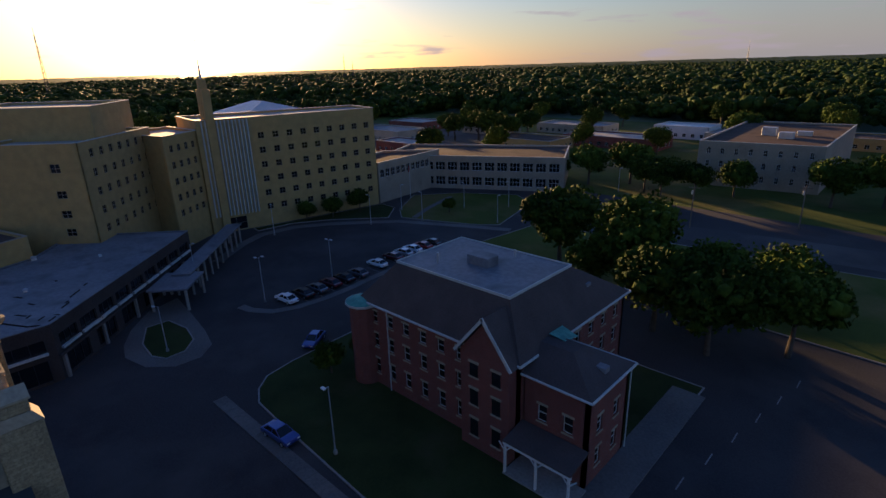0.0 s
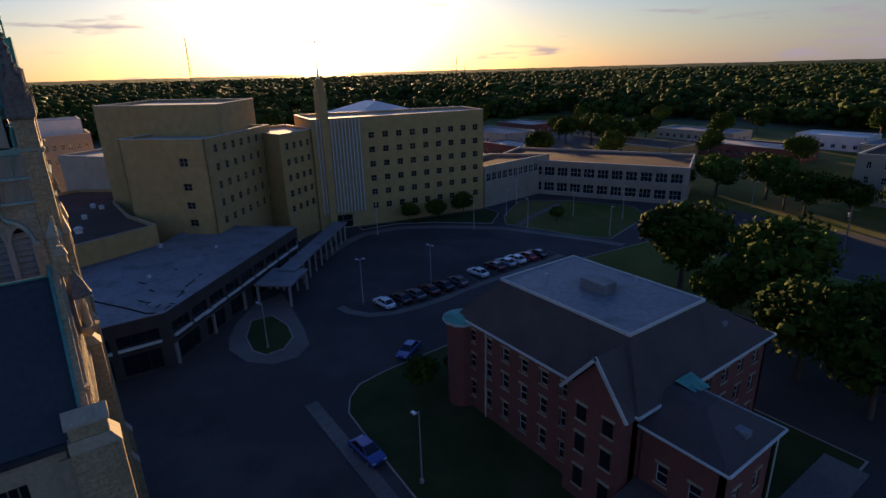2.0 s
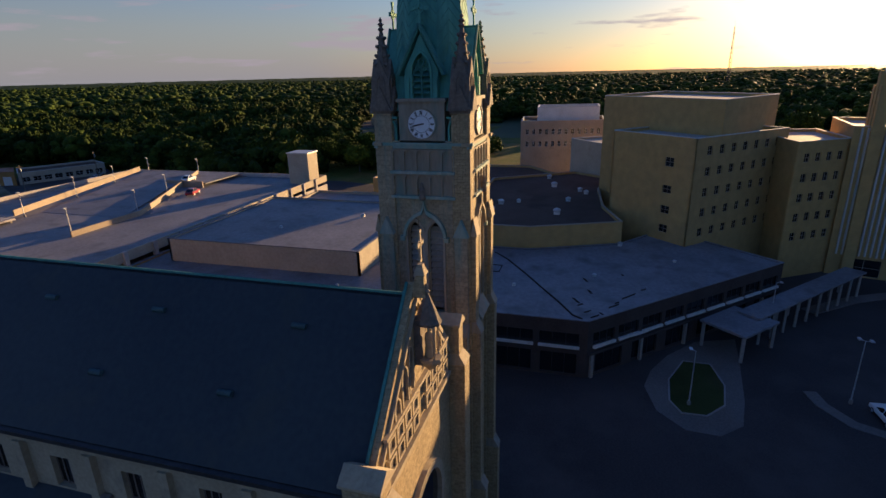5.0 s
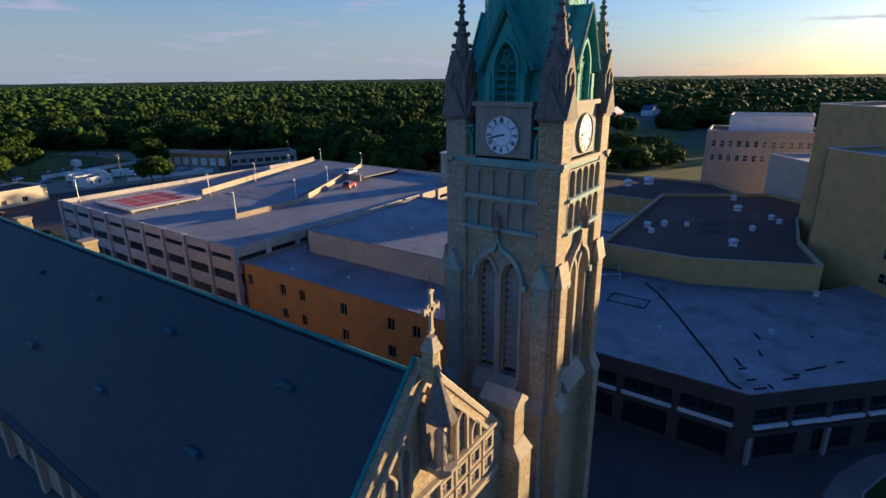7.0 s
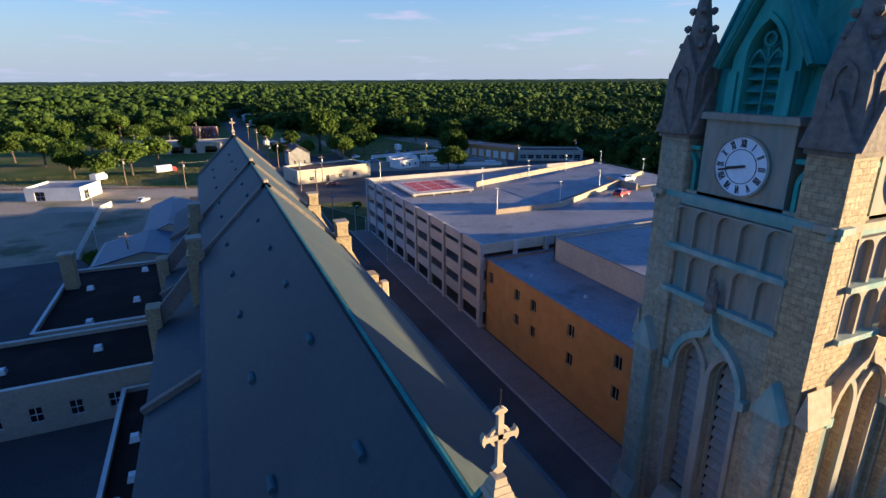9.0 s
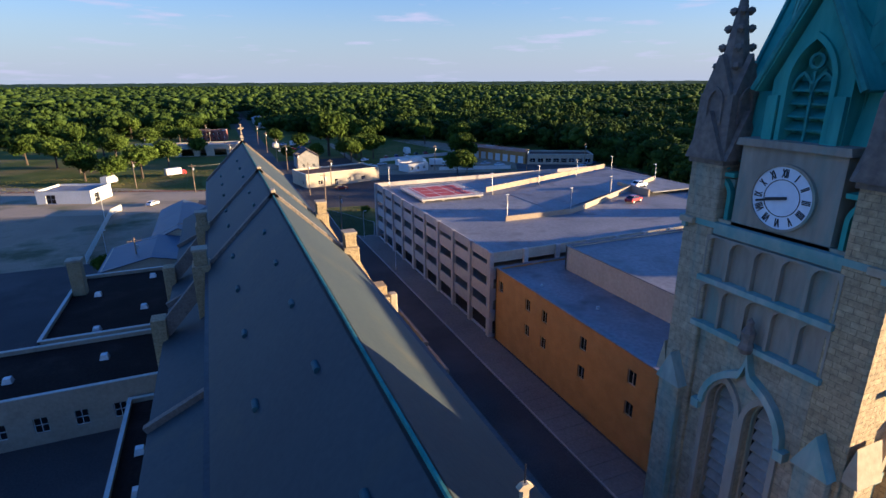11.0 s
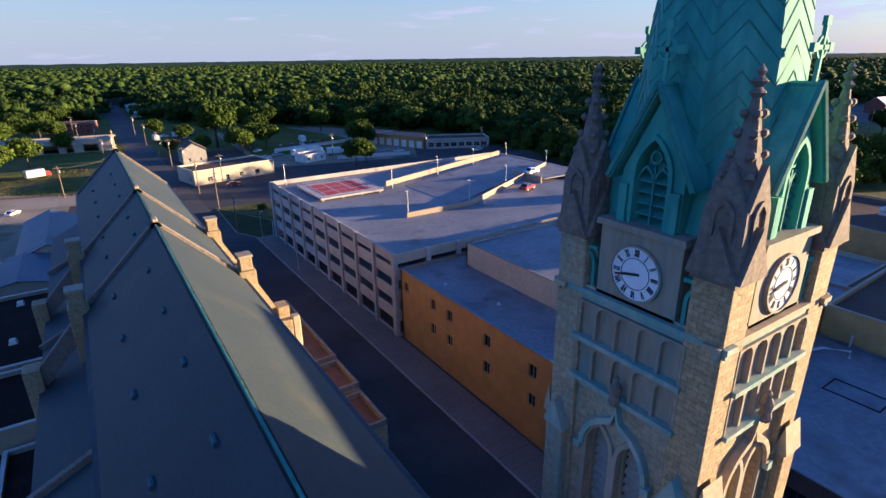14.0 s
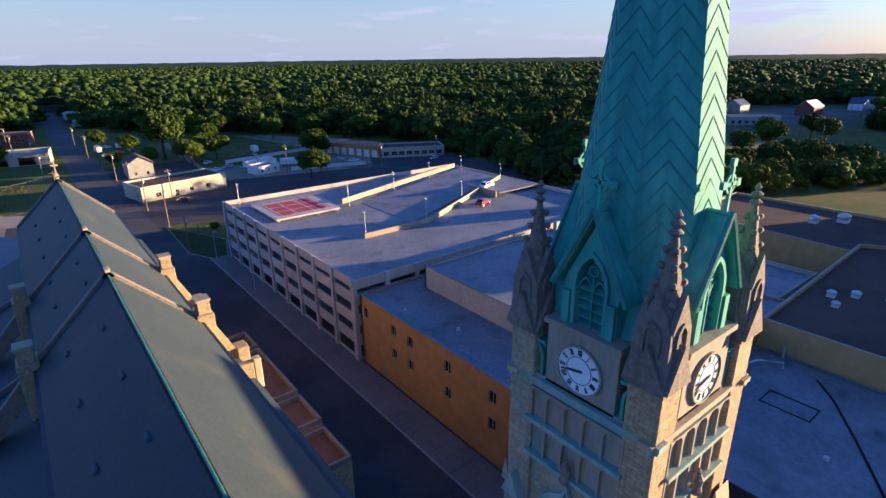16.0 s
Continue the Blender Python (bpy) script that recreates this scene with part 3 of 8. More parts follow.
def kerbed(name, poly, mat, label, category, z=0.16, kerb=0.18):
    """A raised island or verge with a concrete kerb round it."""
    t = thing(name, label, category, (poly[0][0], poly[0][1], 0), kind="structure")
    off = Matrix.Translation((-poly[0][0], -poly[0][1], 0))
    n = len(poly)
    area = sum(poly[i][0] * poly[(i + 1) % n][1] - poly[(i + 1) % n][0] * poly[i][1] for i in range(n))
    poly = poly if area > 0 else poly[::-1]
    inner = inset(poly, kerb)
    g = Geo()
    for i in range(n):
        j = (i + 1) % n
        g.add([(*poly[i], -0.2), (*poly[j], -0.2), (*inner[j], -0.2), (*inner[i], -0.2), (*poly[i], z), (*poly[j], z), (*inner[j], z), (*inner[i], z)],
              [(3, 2, 1, 0), (4, 5, 6, 7), (0, 1, 5, 4), (2, 3, 7, 6)])
    part("kerb", g.moved(off), CONCRETE, t)
    part("bed", Geo().prism(inner, -0.2, z - 0.03).moved(off), mat, t)
    return t


def arc(cx, cy, rx, ry, a0, a1, n):
    return [(cx + rx * math.cos(radians(a0 + (a1 - a0) * i / (n - 1))), cy + ry * math.sin(radians(a0 + (a1 - a0) * i / (n - 1)))) for i in range(n)]


def ribbon(name, pts, width, z, mat, label, category="pavement"):
    """A paved band of one width along a line of points."""
    left, right = [], []
    for k, p in enumerate(pts):
        a, b = Vector(pts[max(k - 1, 0)]), Vector(pts[min(k + 1, len(pts) - 1)])
        d = (b - a).normalized() * width / 2
        left.append((p[0] - d.y, p[1] + d.x))
        right.append((p[0] + d.y, p[1] - d.x))
    g = Geo()
    for k in range(len(pts) - 1):
        g.prism([left[k], left[k + 1], right[k + 1], right[k]], -0.1, z)
    return solid(name, g, mat, label, category, kind="structure")


patch("entrance_apron", [(91.6, -27.7), (84.3, -26.8), (75.6, -25.5), (70.6, -24.3), (68.2, -21.7), (68.4, -18.3), (71.3, -15.6), (76.2, -14.6), (80, -15.6), (84.5, -18.0), (89.5, -22.2)], 0.05, PAVING, "pale concrete apron round the entrance island", "pavement")
ribbon("pavement_lot", [(104, -40.5), (110.6, -49.0), (114.1, -55.9), (113.1, -64.7), (108.5, -71.7), (102.7, -77.9), (96.5, -83.7), (86.9, -88.0), (77.0, -92.4), (70.0, -95.0)], 2.3, 0.13, PAVING, "curved pale concrete pavement round the parking lot")
ribbon("pavement_bays", [(79.5, -33.2), (76.9, -33.6), (73.6, -35.6), (71.9, -39.3), (71.3, -44.3), (71.5, -49.5), (72.2, -53.7), (73.0, -66), (74.0, -80)], 1.5, 0.10, PAVING, "pale concrete strip along the parking bays")
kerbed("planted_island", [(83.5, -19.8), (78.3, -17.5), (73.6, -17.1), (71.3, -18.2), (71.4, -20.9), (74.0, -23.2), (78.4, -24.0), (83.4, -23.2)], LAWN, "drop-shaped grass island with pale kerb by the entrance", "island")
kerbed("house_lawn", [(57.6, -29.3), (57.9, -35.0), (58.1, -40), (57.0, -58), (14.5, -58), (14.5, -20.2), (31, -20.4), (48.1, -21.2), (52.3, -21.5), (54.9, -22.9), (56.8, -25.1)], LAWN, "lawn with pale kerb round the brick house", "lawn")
kerbed("court_lawn", [(114, -106), (105, -92), (98.5, -86.8), (90.6, -89.3), (79, -93.5), (74.5, -96.8), (80.5, -119), (89.2, -124.7), (104.4, -117)], GRASS, "curved lawn with pale kerb before the low school wing", "lawn")
kerbed("side_lawn", [(-22, -113), (38, -108), (68, -102), (70, -82), (8, -78), (-22, -76)], GRASS, "wide sunlit grass verge beside the side road", "lawn")
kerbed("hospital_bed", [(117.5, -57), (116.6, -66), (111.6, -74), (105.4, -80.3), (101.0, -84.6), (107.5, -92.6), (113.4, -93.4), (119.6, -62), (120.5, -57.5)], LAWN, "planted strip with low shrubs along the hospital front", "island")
ribbon("court_path", [(95.6, -88.6), (99.5, -97.6), (103.6, -111.1)], 1.5, 0.19, PAVING, "narrow concrete path across the lawn")
kerbed("street_corner_verge", [(60.5, 153), (70, 131), (66.5, 118.5), (63, 118.5), (59.5, 126)], LAWN, "small grass verge at the street corner", "lawn")
PAVE = thing("pavement", "pale concrete pavement slabs along the street", "pavement", (64.6, 0, 0), kind="structure")
for pk in range(52):
    part("slab", Geo().box(-1.9, 12 + pk * 2.05, -0.1, 2.6, 12 + pk * 2.05 + 2.02, 0.15), PAVING, PAVE, bevel=0.01)
part("kerb", Geo().box(-2.15, 12, -0.1, -1.93, 119, 0.16), CONCRETE, PAVE)
SIDEWALK = thing("pavement_house", "pale concrete path before the brick house", "pavement", (35, -20, 0), kind="structure")
for pk in range(26):
    part("slab", Geo().box(-20 + pk * 1.6, 0.4, -0.1, -20 + pk * 1.6 + 1.57, 2.0, 0.14), PAVING, SIDEWALK)
patch("yard_pavement", [(13.8, -56), (17.5, -56), (17.5, -22), (13.8, -22)], 0.17, PAVING, "pale concrete yard strip beside the brick house", "pavement")
LINES = thing("parking_lines", "faded white parking bay lines on asphalt", "line", (75, -57, 0), kind="structure")
for k in range(16):
    part("line", Geo().box(-2.6, 18 - k * 2.75, 0.02, 2.6, 18.08 - k * 2.75, 0.026), CONCRETE, LINES)
LANE = thing("lane_dashes", "white dashed lane line on the dark drive", "line", (12, -45, 0), kind="structure")
for k in range(7):
    part("dash", Geo().box(-0.08 - k * 0.9, -k * 5 + 8, 0.02, 0.05 - k * 0.9, -k * 5 + 10.0, 0.026), CONCRETE, LANE)


# ---- parking garage ----
GX0, GX1, GY0, GY1, GZ = 67.0, 134.0, 57.5, 117.5, 13.4
garage = thing("parking_garage", "four-storey pale concrete parking garage with open decks", "garage", (GX0, GY0, 0))
GOFF = Matrix.Translation((-GX0, -GY0, 0))
levels = [3.35, 6.7, 10.05]
for z in levels:
    part("deck", Geo().box(GX0 + 0.3, GY0 + 0.3, z - 0.35, GX1 - 0.3, GY1 - 0.3, z).moved(GOFF), CONCRETE, garage)
part("roof_deck", Geo().box(GX0 + 0.3, GY0 + 0.3, GZ - 1.35, GX1 - 0.3, GY1 - 0.3, GZ - 0.95).moved(GOFF), WHITE_ROOF, garage, "pale sealed concrete roof deck")
for i, z in enumerate((0.0, 3.35, 6.7, 10.05)):
    top = z + (1.15 if i else 0.5)
    low = z - (0.75 if i else 0.0)
    for x0, y0, x1, y1 in ((GX0, GY0, GX0 + 0.22, GY1), (GX1 - 0.22, GY0, GX1, GY1), (GX0 + 0.23, GY0, GX1 - 0.23, GY0 + 0.22), (GX0 + 0.23, GY1 - 0.22, GX1 - 0.23, GY1)):
        part("spandrel", Geo().box(x0, y0, low, x1, y1, top).moved(GOFF), GARAGE_WALL, garage)
for x0, y0, x1, y1 in ((GX0, GY0, GX0 + 0.22, GY1), (GX1 - 0.22, GY0, GX1, GY1), (GX0 + 0.23, GY0, GX1 - 0.23, GY0 + 0.22), (GX0 + 0.23, GY1 - 0.22, GX1 - 0.23, GY1)):
    part("parapet", Geo().box(x0, y0, GZ - 1.5, x1, y1, GZ).moved(GOFF), CREAM if y0 == GY0 and x1 > GX0 + 1 and y1 < GY0 + 1 else GARAGE_WALL, garage)
for k in range(10):
    y = GY0 + 0.4 + k * (GY1 - GY0 - 0.8) / 9
    wide = 1.0 if k in (0, 9) else 0.75
    part("column", Geo().box(GX0 - 0.35, y - wide / 2, 0, GX0 + 0.3, y + wide / 2, GZ + 0.05).moved(GOFF), GARAGE_WALL, garage, bevel=0.03)
    if 0 < k < 9:
        part("column", Geo().box(GX0 + 16, y - 0.3, 0, GX0 + 16.6, y + 0.3, GZ - 1.36).moved(GOFF), GARAGE_WALL, garage)
for k in range(1, 12):
    x = GX0 + k * (GX1 - GX0) / 12
    part("column", Geo().box(x - 0.35, GY0 - 0.3, 0, x + 0.35, GY0 + 0.3, GZ + 0.05).moved(GOFF), GARAGE_WALL, garage, bevel=0.03)
# added black sheet across the decks, painting the deep shade inside
part("deck_shade_sheet", Geo().box(GX0 + 24, GY0 + 1, 0, GX0 + 24.3, GY1 - 1, GZ - 1.36).moved(GOFF), BLACKHOLE, garage)
# rooftop ramps and low walls
part("ramp_wall", Geo().box(79.5, 75.6, GZ - 0.95, 94, 75.9, GZ + 0.0).moved(GOFF), TAN, garage)
part("ramp_wall", Geo().slab([(94, 75.6, GZ), (94, 75.9, GZ), (131, 93.4, GZ + 0.9), (131, 93.1, GZ + 0.9)], 1.1).moved(GOFF), TAN, garage)
part("ramp_wall", Geo().slab([(88, 99.9, GZ + 0.4), (88, 100.2, GZ + 0.4), (131, 112.2, GZ + 1.4), (131, 111.9, GZ + 1.4)], 1.2).moved(GOFF), TAN, garage)
part("ramp", Geo().slab([(92, 78, GZ - 0.9), (92, 98, GZ - 0.9), (131, 110, GZ + 0.25), (131, 94.5, GZ + 0.25)], 0.2).moved(GOFF), WHITE_ROOF, garage, "pale sloping roof ramp")
part("upper_deck", Geo().box(120, 82, GZ - 0.3, 133.6, 96, GZ - 0.05).moved(GOFF), WHITE_ROOF, garage)
part("ramp_wall", Geo().box(118.6, 81.8, GZ - 0.94, 119.0, 92, GZ + 0.6).moved(GOFF), TAN, garage)
part("stair_tower", Geo().box(127, 58.2, GZ - 1, 131.5, 63.5, GZ + 6.2).moved(GOFF), CREAM, garage, "pale stair and lift tower")
part("stair_roof", Geo().box(126.8, 58.0, GZ + 6.2, 131.7, 63.7, GZ + 6.45).moved(GOFF), METAL, garage)
# landing pad
pad = thing("helicopter_pad", "raised red painted landing pad with white marks", "landing pad", (78, 103, GZ - 0.95))
part("platform", Geo().box(-7.2, -7.2, 0.35, 7.2, 7.2, 0.75), GARAGE_WALL, pad, bevel=0.05)
part("surface", Geo().box(-5.6, -5.8, 0.752, 5.8, 6.0, 0.775), REDPAINT, pad, "faded red painted surface")
for x0, y0, x1, y1 in ((-5.3, -5.5, 5.5, -5.3), (-5.3, 5.5, 5.5, 5.7), (-5.3, -5.3, -5.1, 5.5), (5.3, -5.3, 5.5, 5.5), (-1.95, -5.3, -1.8, 5.5), (1.8, -5.3, 1.95, 5.5), (-5.1, -1.95, -1.95, -1.8), (-1.8, -1.95, 1.8, -1.8), (1.95, -1.95, 5.3, -1.8), (-5.1, 1.8, -1.95, 1.95), (-1.8, 1.8, 1.8, 1.95), (1.95, 1.8, 5.3, 1.95)):
    part("marking", Geo().box(x0, y0, 0.776, x1, y1, 0.784), WHITE, pad)
for x in (-6.6, -2.2, 2.2, 6.6):
    for y in (-6.6, 6.6):
        part("leg", Geo().box(x - 0.2, y - 0.2, 0, x + 0.2, y + 0.2, 0.35), CONCRETE, pad)
for sx, sy, ex, ey in ((-7.1, -7.1, 7.1, -7.1), (7.1, -7.1, 7.1, 7.1), (7.1, 7.1, -7.1, 7.1), (-7.1, 7.1, -7.1, -7.1)):
    part("rail", Geo().tube([(sx, sy, 1.1), (ex, ey, 1.1)], 0.04, 6), METAL, pad)
    for q in range(6):
        f = q / 6
        part("post", Geo().tube([(sx + (ex - sx) * f, sy + (ey - sy) * f, 0.75), (sx + (ex - sx) * f, sy + (ey - sy) * f, 1.1)], 0.035, 6), METAL, pad)


# ---- orange brick annex with white rooftop block ----
OX0, OX1, OY0, OY1, OZ = 67.6, 112.0, 16.5, 57.2, 11.2
oh = []
for y in (55.7, 48.5, 44.6, 36.8, 29.0, 25.2, 19.5):
    for w0, w1 in ((7.95, 9.55), (4.35, 5.95)):
        if y < 55 or w0 > 5:
            oh.append((OY1 - y - 0.6, OY1 - y + 0.6, w0, w1))
block("orange_annex", "three-storey orange brick annex with pale flat roof", "building", rect(OX0, OY0, OX1, OY1), OZ, ORANGE, WHITE_ROOF,
      {3: oh}, coping=WHITE_ROOF, parapet=0.25, win_mat=CREAM, bars=0)
block("rooftop_block", "plain white plant block on the annex roof", "roof block", rect(76.8, 22.5, 105, 53.5), OZ + 3.2, CREAM, WHITE_ROOF, {}, z0=OZ - 0.25, parapet=0.2, coping=WHITE_ROOF)


# ---- low hexagonal clinic with white roof ----
CZ = 7.8
clinic_poly = [(76.3, -7.6), (104.0, -36.0), (119.5, -20), (109.0, -12.0), (102.8, 3.0), (102.8, 16.3), (76.3, 16.3)]
def clinic_openings(length, n, w=None):
    return grid_holes(0.6, length - 0.6, n, w or (length - 1.2) / n - 0.7, [(4.3, 6.0)])
L01 = math.hypot(27.7, 28.4)
clinic = block("clinic", "low clinic with angled front, ribbon windows and pale flat roof", "building", clinic_poly, CZ, CLINIC_WALL, WHITE_ROOF,
               {0: clinic_openings(L01, 9) + grid_holes(0.6, L01 - 0.6, 6, 4.6, [(0.3, 3.2)]), 6: clinic_openings(23.9, 4) + grid_holes(0.6, 23.3, 4, 4.6, [(0.3, 3.2)])}, parapet=0.06, coping=WHITE_ROOF, win_mat=DARKMETAL, bars=0, mullions=2)
dvec = Vector((27.7, -28.4, 0)).normalized()
dout = Vector((-dvec.y, dvec.x, 0)) * -1
def clinic_band(name, z0, z1, o0, o1, mat, u0=0.0, u1=L01, label=""):
    p = Vector((76.3, -7.6, 0))
    q = [p + dvec * u0 + dout * o0, p + dvec * u1 + dout * o0, p + dvec * u1 + dout * o1, p + dvec * u0 + dout * o1]
    g = Geo().prism([(v.x - 76.3, v.y + 7.6) for v in q], z0, z1)
    return part(name, g, mat, clinic, label)
for k in range(9):
    step = (L01 - 1.2) / 9
    clinic_band("sill", 4.0, 4.32, 0.02, 0.35, WHITE, 0.6 + step * k + 0.3, 0.6 + step * (k + 1) - 0.3, "white window sill")
for k in range(4):
    part("sill", Geo().box(-0.32, 0.9 + 5.67 * k, 4.0, -0.02, 5.97 + 5.67 * k, 4.32), WHITE, clinic, "white window sill")
clinic_band("fascia", 3.25, 3.6, 0.03, 0.4, CLINIC_WALL, 0, L01)
for k in range(5):
    clinic_band("pillar", 0, 3.25, 0.02, 0.38, CONCRETE, 0.5 + k * 8.6, 0.9 + k * 8.6)
clinic_band("sign", 3.75, 4.15, 0.05, 0.12, WHITE, 8.0, 10.6, "pale sign band with unreadable lettering")
# seams and tar patches on the clinic roof
rv = thing("roof_seam", "dark raised seam across the clinic roof", "seam", (76.6, -7.3, CZ - 0.06))
seam_pts = [(0.4, 0.5), (1.3, 1.7), (4.7, 3.5), (8.5, 5.8), (14.3, 9.2), (20.5, 13.1), (23.4, 15.6)]
for (xa, ya), (xb, yb) in zip(seam_pts, seam_pts[1:]):
    d_ = Vector((xb - xa, yb - ya)).normalized() * 0.11
    part("strip", Geo().prism([(xa + d_.y, ya - d_.x), (xb + d_.y, yb - d_.x), (xb - d_.y, yb + d_.x), (xa - d_.y, ya + d_.x)], -0.01, 0.09), DARK_ROOF, rv)
for px_, py_, w_, a_ in ((82.6, -5.8, 1.1, 0.5), (81.4, -6.4, 0.6, -0.75), (79.5, -7.4, 0.7, -0.8), (78.2, -8.3, 0.9, -0.75), (79.1, -9.1, 0.6, 0.6), (81.9, -10.6, 1.2, -0.7), (83.0, -11.0, 0.5, -0.7), (85.6, -12.6, 1.7, -0.68), (88.4, -14.6, 0.6, -0.75), (86.0, -7.5, 0.8, 0.4), (90.3, -6.8, 1.0, 0.45), (93.5, -12.0, 0.4, 0.2)):
    solid("tar_patch", Geo().prism([(px_ + c * math.cos(a_) * w_ - k * math.sin(a_) * 0.15, py_ + c * math.sin(a_) * w_ + k * math.cos(a_) * 0.15) for c, k in ((-1, -1), (0.6, -1.2), (1, 0.8), (-0.7, 1))], CZ - 0.06, CZ - 0.045),
          DARK_ROOF, "black tar patch on the pale roof", "tar patch", "tar patches")
pipe_run = thing("roof_pipe", "pale bent pipe run on the clinic roof", "pipe", (98.1, 14.1, CZ - 0.06))
part("pipe", Geo().tube([(-1.5, 0.6, 0.0), (-1.5, 0.6, 0.7), (0, 0, 0.8), (1.6, -2.2, 0.8), (1.6, -2.2, 0.0)], 0.16, 8), METAL, pipe_run)
part("pipe", Geo().tube([(4.4, -1.2, 0.0), (4.4, -1.2, 1.5)], 0.14, 8), METAL, pipe_run)
frame_g = thing("roof_hatch_outline", "dark rectangular curb outline on the pale roof", "roof curb", (92.4, 8.5, CZ - 0.06))
for b_ in ((-1.5, -2.5, 1.5, -2.38), (-1.5, 2.38, 1.5, 2.5), (-1.5, -2.38, -1.38, 2.38), (1.38, -2.38, 1.5, 2.38)):
    part("curb", Geo().box(b_[0], b_[1], 0, b_[2], b_[3], 0.08), DARK_ROOF, frame_g)

# ---- covered walkway ----
walkway = thing("covered_walkway", "long pale flat-roofed walkway canopy on posts", "canopy", (88.0, -26.0, 0))
wd = Vector((25.3, -23.3, 0)).normalized()
wn_ = Vector((-wd.y, wd.x, 0))
def wpt(u, o):
    p = wd * u + wn_ * o
    return (p.x, p.y)
part("roof", Geo().prism([wpt(4, -1.6), wpt(35, -1.6), wpt(35, 1.6), wpt(4, 1.6)], 4.0, 4.3), WHITE_ROOF, walkway, "pale flat canopy roof", bevel=0.04)
part("porch_roof", Geo().prism([wpt(-2, -3.2), wpt(6, -3.2), wpt(6, 3.2), wpt(-2, 3.2)], 3.6, 3.95), WHITE_ROOF, walkway, bevel=0.04)
for k in range(10):
    for o in (-1.3, 1.3):
        x, y = wpt(5 + k * 3.2, o)
        part("post", Geo().box(x - 0.16, y - 0.16, 0, x + 0.16, y + 0.16, 4.0), CONCRETE, walkway)
for u in (-1.6, 5.6):
    for o in (-2.8, 2.8):
        x, y = wpt(u, o)
        part("post", Geo().box(x - 0.2, y - 0.2, 0, x + 0.2, y + 0.2, 3.6), CONCRETE, walkway)


# ---- yellow brick hospital ----
def storeys(z0, n, h=3.5, sill=1.0, head=2.5):
    return [(z0 + i * h + sill, z0 + i * h + head) for i in range(n)]
wing = [(109.5, -22.5), (127.5, -40.5), (140, -28), (122, -10), (116.5, -15.5)]
block("hospital_wing", "tall yellow brick hospital wing with few windows", "building", wing, 25.9, YELLOW, BLOCK_ROOF,
      {4: [(4.2, 6.0, w0, w1) for w0, w1 in ((9.2, 10.6), (12.6, 14.0), (16.2, 17.6), (20.8, 22.4))], 0: grid_holes(2, 24, 7, 1.3, storeys(8, 5))}, coping=TRIM, bars=1, win_mat=TAN)
block("hospital_tall_block", "tall blank yellow brick hospital block", "building", [(116.8, -27.4), (135.0, -40), (157, -22), (137, -8)], 31.5, YELLOW, BLOCK_ROOF, {}, coping=TRIM)
main = [(123.5, -49.0), (120.8, -60.0), (114.6, -93.0), (129, -97), (142, -52)]
block("hospital_main", "long yellow brick hospital with ribbed entrance bay", "building", main, 26.6, YELLOW, BLOCK_ROOF,
      {1: grid_holes(1, 33, 9, 1.5, storeys(3.0, 6)), 0: [(3.0, 8.0, 0.2, 3.4)]}, coping=TRIM, bars=1, win_mat=TAN)
link = [(118, -39.5), (124.5, -49.5), (140, -49), (138, -36)]
block("hospital_link", "yellow brick hospital link block", "building", link, 24.5, YELLOW, BLOCK_ROOF, {0: grid_holes(1, 11, 4, 1.2, storeys(6, 5))}, coping=TRIM, win_mat=TAN)
ribs = thing("entrance_ribs", "row of tall pale upright ribs on the hospital front", "facade ribs", (123.5, -50.0, 0))
for k in range(13):
    f = k / 12
    part("rib", Geo().box(-0.6 - 2.6 * f - 0.0, -0.2 - 9.6 * f, 4.0, -0.05 - 2.5 * f, 0.05 - 9.6 * f, 26.4), TRIM, ribs)
part("rear_glass", Geo().prism([(-0.12, 0), (-2.6, -9.8), (-2.52, -9.82), (-0.02, -0.02)], 4.0, 26.0), GLASS, ribs)
chapel = thing("chapel_tower", "slender yellow brick tower topped by a thin metal cross", "tower", (122.4, -51.9, 0))
for dx in (-1.1, 0.0, 1.1):
    part("fin", Geo().box(dx - 0.4 + 1.2, -0.9, 0, dx + 0.4 + 1.2, 0.9, 35.5 - abs(dx) * 2), YELLOW, chapel)
part("spike", Geo().turn([(0.3, 35.5), (0.07, 40.0)], 1.2, 0, 6), METAL, chapel)
part("cross_upright", Geo().box(1.12, -0.07, 39.9, 1.28, 0.07, 44.0), METAL, chapel)
part("cross_arm", Geo().box(1.13, -0.85, 43.3, 1.27, 0.85, 43.5), METAL, chapel)
dome = thing("pitched_white_roof", "broad low-pitched bright white roof", "roof", (150, -79, 0))
part("body", Geo().box(-10, -10, 0, 10, 10, 25.4), YELLOW, dome)
part("roof", Geo().add([(-10.5, -10.5, 25.4), (10.5, -10.5, 25.4), (10.5, 10.5, 25.4), (-10.5, 10.5, 25.4), (-3, 0, 28.6), (3, 0, 28.6)],
                       [(0, 1, 5, 4), (1, 2, 5), (2, 3, 4, 5), (3, 0, 4), (3, 2, 1, 0)]), WHITE, dome)
block("service_block", "low yellow brick service block with brown gravel roof", "building", [(103.2, 16.4), (103.2, 3.0), (109.5, -12.2), (121, -9), (137, -8), (150, -12), (158, -2), (146, 17.5)], 11.6, YELLOW, TAR_ROOF, {}, coping=TAN)
block("rear_wing", "yellow brick rear wing with rows of small windows", "building", [(179, 15.5), (184, -8.5), (200, -8), (196, 17)], 22.6, TAN, TAR_ROOF, {0: grid_holes(1, 24, 12, 0.9, [(15, 16.6), (18.6, 20.2)])}, coping=TRIM)
